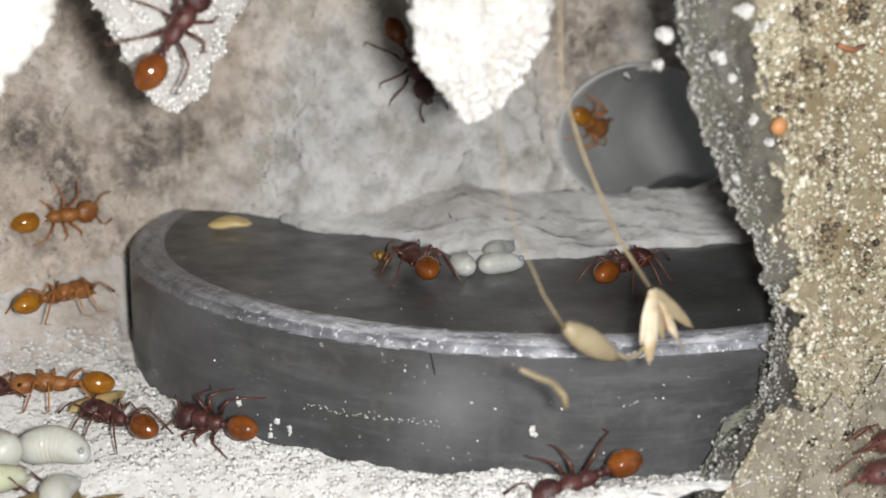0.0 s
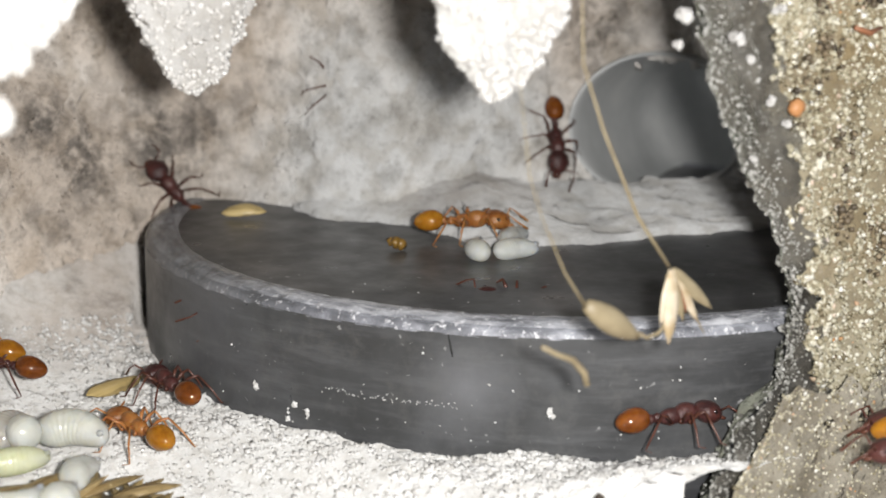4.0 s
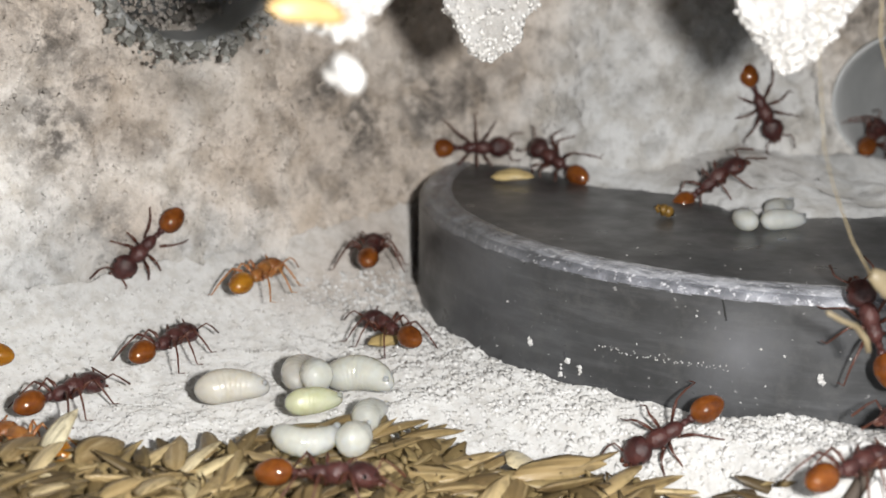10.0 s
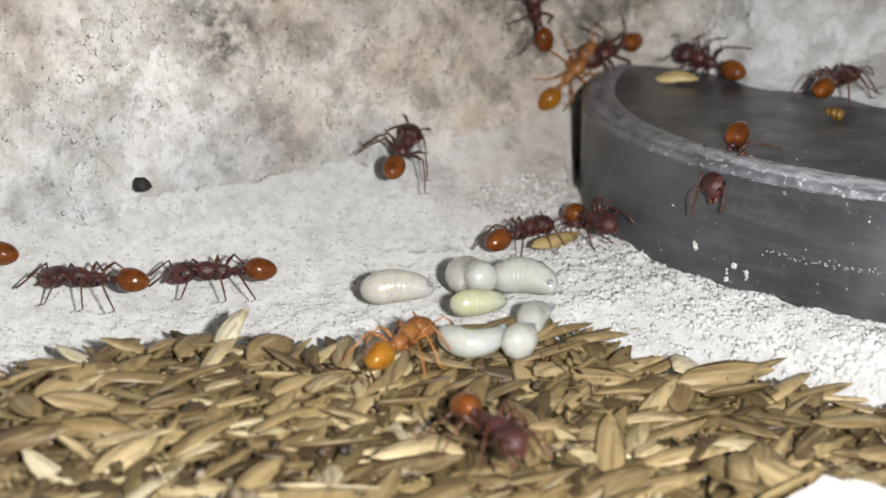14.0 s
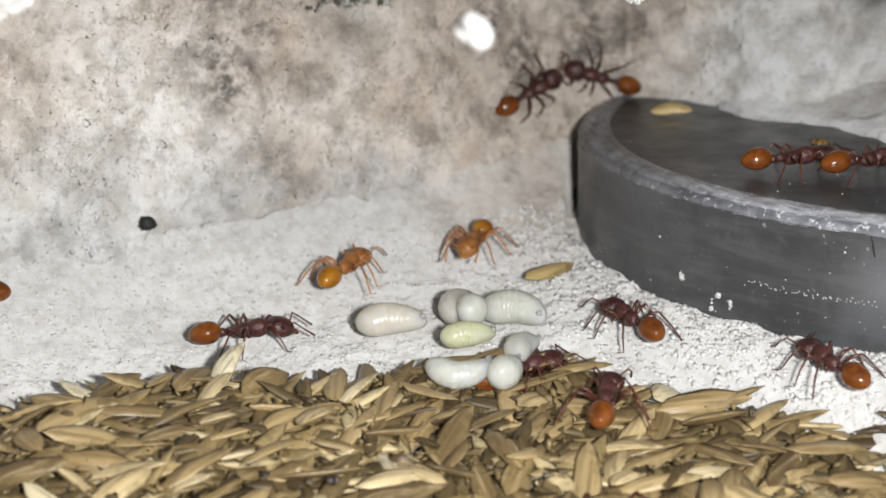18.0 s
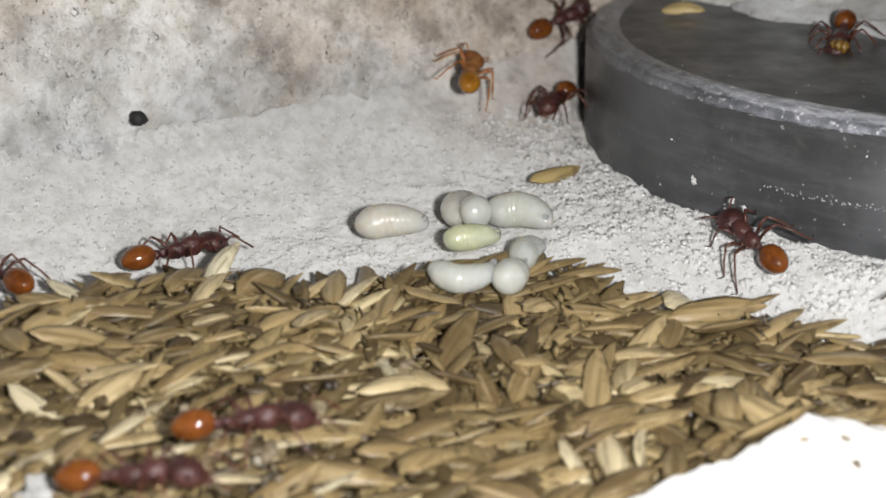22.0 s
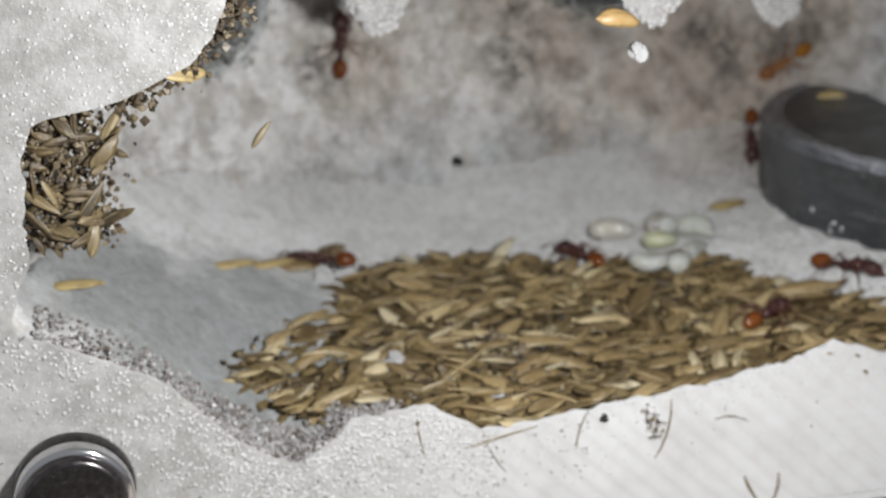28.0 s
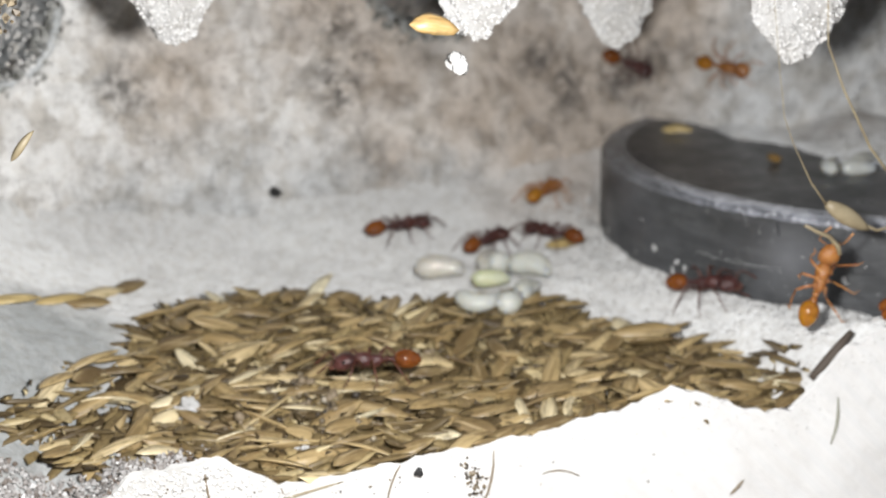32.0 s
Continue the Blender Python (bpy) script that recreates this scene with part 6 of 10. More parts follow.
    creep(DARK_ANTS[1], [
        (0, crawl((-26.6, -5.1, 0.6), (-0.25, 0.97, -0.06), (-0.81, -0.18, 0.55))),
        (1, crawl((-27.6, -3.3, 0.4), (-0.28, 0.93, -0.25), (-0.83, -0.10, 0.55))),
        (2, crawl((-28.8, -1.8, -0.1), (-0.42, 0.91, 0.00), (0.00, 0.00, 1.00))),
        (3, crawl((-27.3, 0.9, 0.2), (0.16, 0.99, 0.00), (0.00, 0.00, 1.00))),
        (4.5, crawl((-28.8, -0.5, 0.1), (-0.01, 1.00, 0.00), (0.00, 0.00, 1.00))),
        (6, crawl((-30.4, -2.0, -0.0), (-0.18, 0.98, 0.00), (0.00, 0.00, 1.00))),
        (7, crawl((-28.9, -13.0, -0.9), (-0.56, 0.83, 0.00), (0.00, 0.00, 1.00))),
        (8, crawl((-29.0, -13.7, -1.1), (-0.59, 0.81, 0.00), (0.00, 0.00, 1.00))),
        (9, crawl((-26.3, -11.1, 0.2), (0.01, 0.98, 0.17), (-0.54, -0.14, 0.83))),
        (9.5, crawl((-25.3, -13.6, -0.1), (-0.51, 0.84, -0.16), (-0.68, -0.28, 0.68))),
        (10, crawl((-24.2, -16.2, -0.3), (-0.74, 0.39, -0.55), (-0.67, -0.49, 0.55))),
        (10.33, crawl((-26.4, -15.8, -0.9), (-0.58, -0.46, -0.67), (-0.30, -0.65, 0.70))),
        (10.67, crawl((-28.6, -15.3, -1.5), (0.13, -0.90, -0.42), (0.01, -0.42, 0.91))),
        (11, crawl((-30.8, -14.9, -2.1), (0.83, -0.56, 0.00), (0.00, 0.00, 1.00))),
        (12, crawl((-18.5, -21.5, 0.7), (0.88, -0.47, 0.00), (0.00, 0.00, 1.00))),
        (13, crawl((-18.5, -21.5, 0.7), (0.88, -0.47, 0.00), (0.00, 0.00, 1.00))),
        (13.33, crawl((-31.4, -12.8, 0.7), (0.86, 0.51, 0.00), (0.00, 0.00, 1.00))),
        (13.67, crawl((-44.3, -4.1, 0.7), (0.01, 1.00, 0.00), (0.00, 0.00, 1.00))),
        (14, crawl((-57.2, 4.6, 0.8), (-0.85, 0.53, 0.00), (0.00, 0.00, 1.00))),
        (15.5, crawl((-60.9, 6.3, 1.6), (-0.88, 0.47, 0.00), (0.00, 0.00, 1.00))),
        (17, crawl((-64.5, 8.0, 2.4), (-0.91, 0.42, 0.00), (0.00, 0.00, 1.00))),
        (18, crawl((-64.5, 8.0, 2.4), (-0.91, 0.42, 0.00), (0.00, 0.00, 1.00))),
        (19, crawl((-64.5, 8.0, 2.4), (-0.91, 0.42, 0.00), (0.00, 0.00, 1.00))),
        (19.33, crawl((-62.1, 6.4, 1.7), (-0.17, 0.99, 0.00), (0.00, 0.00, 1.00))),
        (19.67, crawl((-59.6, 4.8, 1.0), (0.72, 0.69, 0.00), (0.00, 0.00, 1.00))),
        (20, crawl((-57.2, 3.3, 0.3), (0.98, -0.21, 0.00), (0.00, 0.00, 1.00))),
        (21, crawl((-53.3, 0.8, -0.7), (0.87, 0.50, 0.00), (0.00, 0.00, 1.00))),
        (22, crawl((-53.6, 0.7, -0.6), (0.99, 0.12, 0.00), (0.00, 0.00, 1.00))),
        (22.5, crawl((-53.5, 0.9, -0.7), (0.78, -0.62, -0.00), (0.00, -0.00, 1.00))),
        (23, crawl((-53.4, 1.0, -0.7), (0.10, -1.00, 0.00), (0.00, 0.00, 1.00))),
        (24, crawl((-53.9, 1.5, -0.6), (0.72, -0.69, 0.00), (0.00, 0.00, 1.00))),
        (24.5, crawl((-53.0, 1.7, -0.5), (1.00, -0.09, -0.00), (0.00, -0.00, 1.00))),
        (25, crawl((-52.1, 1.8, -0.5), (0.83, 0.56, 0.00), (0.00, 0.00, 1.00))),
        (26, crawl((-50.1, -0.5, -0.6), (0.51, 0.86, 0.00), (0.00, 0.00, 1.00))),
        (27, crawl((-48.2, -2.8, -0.6), (0.08, 1.00, 0.00), (0.00, 0.00, 1.00))),
        (28, crawl((-46.3, -5.1, -0.7), (-0.36, 0.93, 0.00), (0.00, 0.00, 1.00))),
        (29, crawl((-44.4, 5.5, 0.8), (0.44, 0.90, 0.00), (0.00, 0.00, 1.00))),
        (30, crawl((-42.8, 6.4, 0.9), (0.88, 0.47, 0.00), (0.00, 0.00, 1.00))),
        (31, crawl((-41.3, 7.9, 1.9), (0.96, 0.28, 0.00), (0.00, 0.00, 1.00))),
        (32, crawl((-43.2, 7.0, 1.2), (0.99, 0.14, 0.00), (0.00, 0.00, 1.00))),
    ])
    creep(DARK_ANTS[2], [
        (0, crawl((-32.6, -10.5, 22.4), (0.59, -0.00, 0.80), (-0.00, -1.00, -0.00))),
        (1, crawl((-32.6, -10.5, 23.5), (0.52, 0.00, 0.85), (-0.00, -1.00, 0.00))),
        (1.5, crawl((-32.2, -10.8, 10.8), (0.92, -0.13, 0.37), (-0.36, -0.66, 0.66))),
        (2, crawl((-31.8, -11.1, -1.9), (0.78, -0.63, 0.00), (0.00, 0.00, 1.00))),
        (2.33, crawl((-35.2, -8.4, -1.5), (-0.15, -0.99, 0.00), (0.00, 0.00, 1.00))),
        (2.67, crawl((-38.6, -5.7, -1.0), (-0.93, -0.36, 0.00), (0.00, 0.00, 1.00))),
        (3, crawl((-42.0, -3.0, -0.6), (-0.78, 0.63, 0.00), (0.00, 0.00, 1.00))),
        (4, crawl((-23.1, 0.8, 3.0), (-0.89, 0.39, 0.24), (0.06, -0.42, 0.91))),
        (5, crawl((-4.1, 4.6, 6.78), (-0.93, 0.06, 0.36), (0.21, -0.74, 0.64))),
        (6, crawl((14.8, 8.5, 10.1), (-0.90, -0.30, 0.32), (0.39, -0.88, 0.28))),
        (6.5, crawl((15.2, -8.5, 5.3), (-0.22, -0.95, -0.23), (0.62, -0.32, 0.72))),
        (7, crawl((15.6, -25.5, 0.5), (0.79, -0.62, 0.00), (0.00, 0.00, 1.00))),
        (8, crawl((-5.6, 1.4, 7.7), (1.00, 0.10, -0.02), (0.03, -0.10, 0.99))),
        (9, crawl((-4.8, -25.5, 0.3), (0.84, -0.55, 0.00), (0.00, 0.00, 1.00))),
        (10, crawl((-23.5, -27.6, 0.8), (0.99, 0.13, 0.00), (0.00, 0.00, 1.00))),
        (10.5, crawl((-25.2, -27.4, -0.1), (0.80, -0.59, -0.00), (0.00, -0.00, 1.00))),
        (11, crawl((-27.0, -27.2, -1.0), (0.16, -0.99, 0.00), (0.00, 0.00, 1.00))),
        (11.5, crawl((-26.5, -26.1, -0.9), (0.78, -0.63, -0.00), (0.00, -0.00, 1.00))),
        (12, crawl((-26.0, -25.0, -0.8), (1.00, 0.04, 0.00), (0.00, 0.00, 1.00))),
        (13, crawl((-25.2, -25.5, -2.3), (0.89, -0.45, 0.00), (0.00, 0.00, 1.00))),
        (14, crawl((-25.2, -25.5, -2.3), (0.89, -0.45, 0.00), (0.00, 0.00, 1.00))),
        (14.75, crawl((-27.9, -25.0, -2.3), (0.95, 0.30, 0.00), (0.00, 0.00, 1.00))),
        (15.5, crawl((-30.6, -24.5, -2.2), (0.47, 0.88, 0.00), (0.00, 0.00, 1.00))),
        (16.25, crawl((-33.4, -24.1, -2.1), (-0.28, 0.96, 0.00), (0.00, 0.00, 1.00))),
        (17, crawl((-36.1, -23.6, -2.0), (-0.87, 0.49, 0.00), (0.00, 0.00, 1.00))),
        (18, crawl((-39.8, -22.0, -3.4), (-0.91, 0.41, 0.00), (0.00, 0.00, 1.00))),
        (19, crawl((-42.5, -20.7, -3.7), (-0.90, 0.43, 0.00), (0.00, 0.00, 1.00))),
        (20, crawl((-42.5, -20.7, -3.7), (-0.90, 0.43, 0.00), (0.00, 0.00, 1.00))),
        (21, crawl((-24.6, -25.0, -0.0), (-0.07, 1.00, 0.00), (0.00, 0.00, 1.00))),
        (22, crawl((-24.6, -25.0, -0.0), (-0.07, 1.00, 0.00), (0.00, 0.00, 1.00))),
        (23, crawl((-24.6, -25.0, -0.0), (-0.07, 1.00, 0.00), (0.00, 0.00, 1.00))),
        (24, crawl((-24.6, -25.0, -0.0), (-0.07, 1.00, 0.00), (0.00, 0.00, 1.00))),
        (25, crawl((-24.6, -25.0, -0.0), (-0.07, 1.00, 0.00), (0.00, 0.00, 1.00))),
        (26.5, crawl((-30.4, -22.2, -1.1), (0.43, 0.90, 0.00), (0.00, 0.00, 1.00))),
        (28, crawl((-36.2, -19.5, -2.1), (0.82, 0.57, 0.00), (0.00, 0.00, 1.00))),
        (28.5, crawl((-31.2, -22.1, -1.7), (0.88, -0.47, -0.00), (0.00, -0.00, 1.00))),
        (29, crawl((-26.2, -24.8, -1.2), (-0.00, -1.00, 0.00), (0.00, 0.00, 1.00))),
        (30, crawl((-18.5, -26.9, 1.9), (0.97, -0.26, 0.00), (0.00, 0.00, 1.00))),
        (31, crawl((-16.6, -27.5, 2.0), (0.96, -0.28, 0.00), (0.00, 0.00, 1.00))),
        (32, crawl((-15.6, -27.8, 1.9), (0.95, -0.30, 0.00), (0.00, 0.00, 1.00))),
    ])
    creep(DARK_ANTS[3], [
        (0, crawl((-6.0, 6.2, 17.8), (0.32, -0.32, -0.89), (-0.35, -0.92, 0.21))),
        (0.5, crawl((0.2, -9.7, 9.1), (0.53, -0.68, -0.51), (-0.08, -0.64, 0.77))),
        (1, crawl((6.4, -25.5, 0.3), (0.78, -0.63, 0.00), (0.00, 0.00, 1.00))),
        (1.5, crawl((6.7, -9.6, 7.18), (0.62, -0.62, -0.48), (0.02, -0.60, 0.80))),
        (2, crawl((7.0, 6.4, 13.5), (0.46, -0.30, -0.84), (-0.09, -0.95, 0.29))),
        (3, crawl((4.7, 3.9, 9.7), (-0.00, -0.75, -0.66), (-0.19, -0.65, 0.74))),
        (4, crawl((4.3, 4.8, 11.1), (-0.33, -0.48, -0.81), (-0.10, -0.84, 0.53))),
        (5, crawl((3.9, 5.7, 12.5), (-0.64, -0.14, -0.76), (-0.11, -0.96, 0.26))),
        (6, crawl((3.5, 6.5, 13.9), (-0.83, 0.20, -0.51), (-0.22, -0.98, -0.01))),
        (6.5, crawl((3.9, -9.5, 7.38), (-0.11, -0.68, -0.73), (0.32, -0.72, 0.62))),
        (7, crawl((4.3, -25.5, 0.3), (0.79, -0.62, 0.00), (0.00, 0.00, 1.00))),
        (7.5, crawl((-16.2, -5.1, 5.1), (0.10, -0.71, -0.70), (0.38, -0.62, 0.68))),
        (8, crawl((-36.7, 15.2, 10.0), (-0.67, -0.10, -0.73), (0.10, -0.99, 0.04))),
        (9, crawl((-41.7, 12.1, 4.3), (-0.71, -0.57, -0.42), (-0.04, -0.55, 0.83))),
        (10, crawl((-41.1, 14.6, 5.1), (-0.79, -0.07, -0.61), (-0.06, -0.98, 0.18))),
        (10.5, crawl((-43.4, 12.3, 4.1), (-0.89, -0.29, -0.35), (-0.09, -0.63, 0.77))),
        (11, crawl((-45.7, 10.0, 3.1), (-0.96, -0.29, 0.00), (0.00, 0.00, 1.00))),
        (11.5, crawl((-49.7, 11.1, 4.2), (-0.99, 0.00, 0.16), (0.12, -0.66, 0.74))),
        (12, crawl((-53.7, 12.2, 5.3), (-0.88, 0.12, 0.46), (-0.07, -0.99, 0.12))),
        (13, crawl((-58.8, 12.6, 12.4), (-0.74, 0.50, 0.46), (-0.52, -0.85, 0.09))),
        (13.5, crawl((-61.0, 10.3, 7.2), (-0.80, 0.57, 0.21), (-0.26, -0.63, 0.73))),
        (14, crawl((-63.3, 8.0, 2.1), (-0.90, 0.44, 0.00), (0.00, 0.00, 1.00))),
        (15.5, crawl((-63.7, 8.0, 2.2), (-0.90, 0.43, 0.00), (0.00, 0.00, 1.00))),
        (17, crawl((-64.2, 8.0, 2.3), (-0.91, 0.42, 0.00), (0.00, 0.00, 1.00))),
        (18, crawl((-64.2, 8.0, 2.3), (-0.91, 0.42, 0.00), (0.00, 0.00, 1.00))),
        (19, crawl((-64.2, 8.0, 2.3), (-0.91, 0.42, 0.00), (0.00, 0.00, 1.00))),
        (20, crawl((-64.2, 8.0, 2.3), (-0.91, 0.42, 0.00), (0.00, 0.00, 1.00))),
        (20.5, crawl((-62.8, -2.0, 1.4), (-0.10, 0.99, 0.00), (0.00, 0.00, 1.00))),
        (21, crawl((-61.5, -12.0, 0.6), (0.80, 0.60, 0.00), (0.00, 0.00, 1.00))),
        (22, crawl((-56.4, -19.7, -0.7), (0.97, -0.26, 0.00), (0.00, 0.00, 1.00))),
        (22.5, crawl((-57.7, -13.4, -0.4), (0.82, 0.58, 0.00), (0.00, 0.00, 1.00))),
        (23, crawl((-58.9, -7.2, -0.2), (0.08, 1.00, 0.00), (0.00, 0.00, 1.00))),
        (23.5, crawl((-63.8, -5.1, 0.5), (-0.69, 0.72, 0.00), (0.00, 0.00, 1.00))),
        (24, crawl((-68.8, -3.0, 1.2), (-1.00, -0.03, 0.00), (0.00, 0.00, 1.00))),
        (25, crawl((-69.2, -3.5, 1.4), (-0.86, 0.51, 0.00), (0.00, 0.00, 1.00))),
        (26.5, crawl((-68.4, -3.6, 1.1), (-0.90, 0.44, 0.00), (0.00, 0.00, 1.00))),
        (28, crawl((-67.6, -3.7, 0.8), (-0.93, 0.35, 0.00), (0.00, 0.00, 1.00))),
        (29, crawl((-69.3, -3.3, 1.6), (-0.70, 0.72, 0.00), (0.00, 0.00, 1.00))),
        (30, crawl((-69.9, -4.1, 1.5), (-0.96, 0.27, 0.00), (0.00, 0.00, 1.00))),
        (31, crawl((-71.4, -5.9, 1.9), (-0.96, -0.29, 0.00), (0.00, 0.00, 1.00))),
        (32, crawl((-78.1, -3.8, 5.6), (-0.95, 0.30, 0.00), (0.00, 0.00, 1.00))),
    ])
    creep(AMBER_ANTS[3], [
        (0, crawl((9.5, 6.3, 12.7), (0.86, 0.40, -0.33), (0.38, -0.92, -0.11))),
        (1, crawl((12.3, 6.2, 8.2), (0.94, 0.26, -0.22), (0.34, -0.71, 0.62))),
        (2, crawl((19.1, 7.0, 7.5), (0.97, -0.17, 0.19), (-0.26, -0.71, 0.65))),
        (3, crawl((21.2, 5.8, 6.78), (0.66, -0.73, 0.21), (-0.50, -0.21, 0.84))),
        (4.5, crawl((21.6, -9.8, 3.7), (0.73, -0.67, 0.11), (-0.26, -0.12, 0.96))),
        (6, crawl((22.0, -25.5, 0.8), (0.78, -0.62, 0.00), (0.00, 0.00, 1.00))),
        (7, crawl((22.0, -25.5, 0.8), (0.78, -0.62, 0.00), (0.00, 0.00, 1.00))),
        (8, crawl((22.0, -25.5, 0.8), (0.78, -0.62, 0.00), (0.00, 0.00, 1.00))),
        (9, crawl((22.0, -25.5, 0.8), (0.78, -0.62, 0.00), (0.00, 0.00, 1.00))),
        (10, crawl((22.0, -25.5, 0.8), (0.78, -0.62, 0.00), (0.00, 0.00, 1.00))),
        (11, crawl((22.0, -25.5, 0.8), (0.78, -0.62, 0.00), (0.00, 0.00, 1.00))),
        (12, crawl((22.0, -25.5, 0.8), (0.78, -0.62, 0.00), (0.00, 0.00, 1.00))),
        (13, crawl((22.0, -25.5, 0.8), (0.78, -0.62, 0.00), (0.00, 0.00, 1.00))),
        (14, crawl((22.0, -25.5, 0.8), (0.78, -0.62, 0.00), (0.00, 0.00, 1.00))),
        (15.5, crawl((22.0, -25.5, 0.8), (0.78, -0.62, 0.00), (0.00, 0.00, 1.00))),
        (17, crawl((22.0, -25.5, 0.8), (0.78, -0.62, 0.00), (0.00, 0.00, 1.00))),
        (18, crawl((22.0, -25.5, 0.8), (0.78, -0.62, 0.00), (0.00, 0.00, 1.00))),
        (19, crawl((22.0, -25.5, 0.8), (0.78, -0.62, 0.00), (0.00, 0.00, 1.00))),
        (19.5, crawl((9.2, -12.0, 4.3), (0.88, 0.46, 0.11), (-0.11, -0.02, 0.99))),
        (20, crawl((-3.6, 1.5, 7.9), (-0.07, 0.99, 0.12), (-0.14, -0.13, 0.98))),
        (20.5, crawl((-1.0, 3.8, 9.7), (-0.13, 0.68, 0.72), (-0.39, -0.71, 0.59))),
        (21, crawl((1.5, 6.1, 11.5), (-0.33, 0.07, 0.94), (-0.51, -0.85, -0.12))),
        (22, crawl((1.5, 6.1, 11.5), (-0.33, 0.07, 0.94), (-0.51, -0.85, -0.12))),
        (23, crawl((1.5, 6.1, 11.5), (-0.33, 0.07, 0.94), (-0.51, -0.85, -0.12))),
        (24, crawl((1.5, 6.1, 11.5), (-0.33, 0.07, 0.94), (-0.51, -0.85, -0.12))),
        (25, crawl((1.5, 6.1, 11.5), (-0.33, 0.07, 0.94), (-0.51, -0.85, -0.12))),
        (26.5, crawl((1.5, 6.1, 11.5), (-0.33, 0.07, 0.94), (-0.51, -0.85, -0.12))),
        (28, crawl((1.5, 6.1, 11.5), (-0.33, 0.07, 0.94), (-0.51, -0.85, -0.12))),
        (28.5, crawl((-3.6, 7.5, 10.3), (0.35, -0.23, 0.91), (-0.54, -0.84, -0.00))),
        (29, crawl((-8.8, 8.9, 9.2), (0.83, -0.43, 0.37), (-0.49, -0.86, 0.11))),
        (30, crawl((-9.5, 9.9, 10.5), (0.56, -0.80, 0.19), (-0.82, -0.58, -0.01))),
        (31, crawl((-10.2, 12.1, 12.6), (0.51, -0.80, -0.30), (-0.83, -0.56, 0.08))),
        (32, crawl((-10.5, 12.8, 12.7), (0.47, -0.88, -0.06), (-0.88, -0.48, 0.06))),
    ])
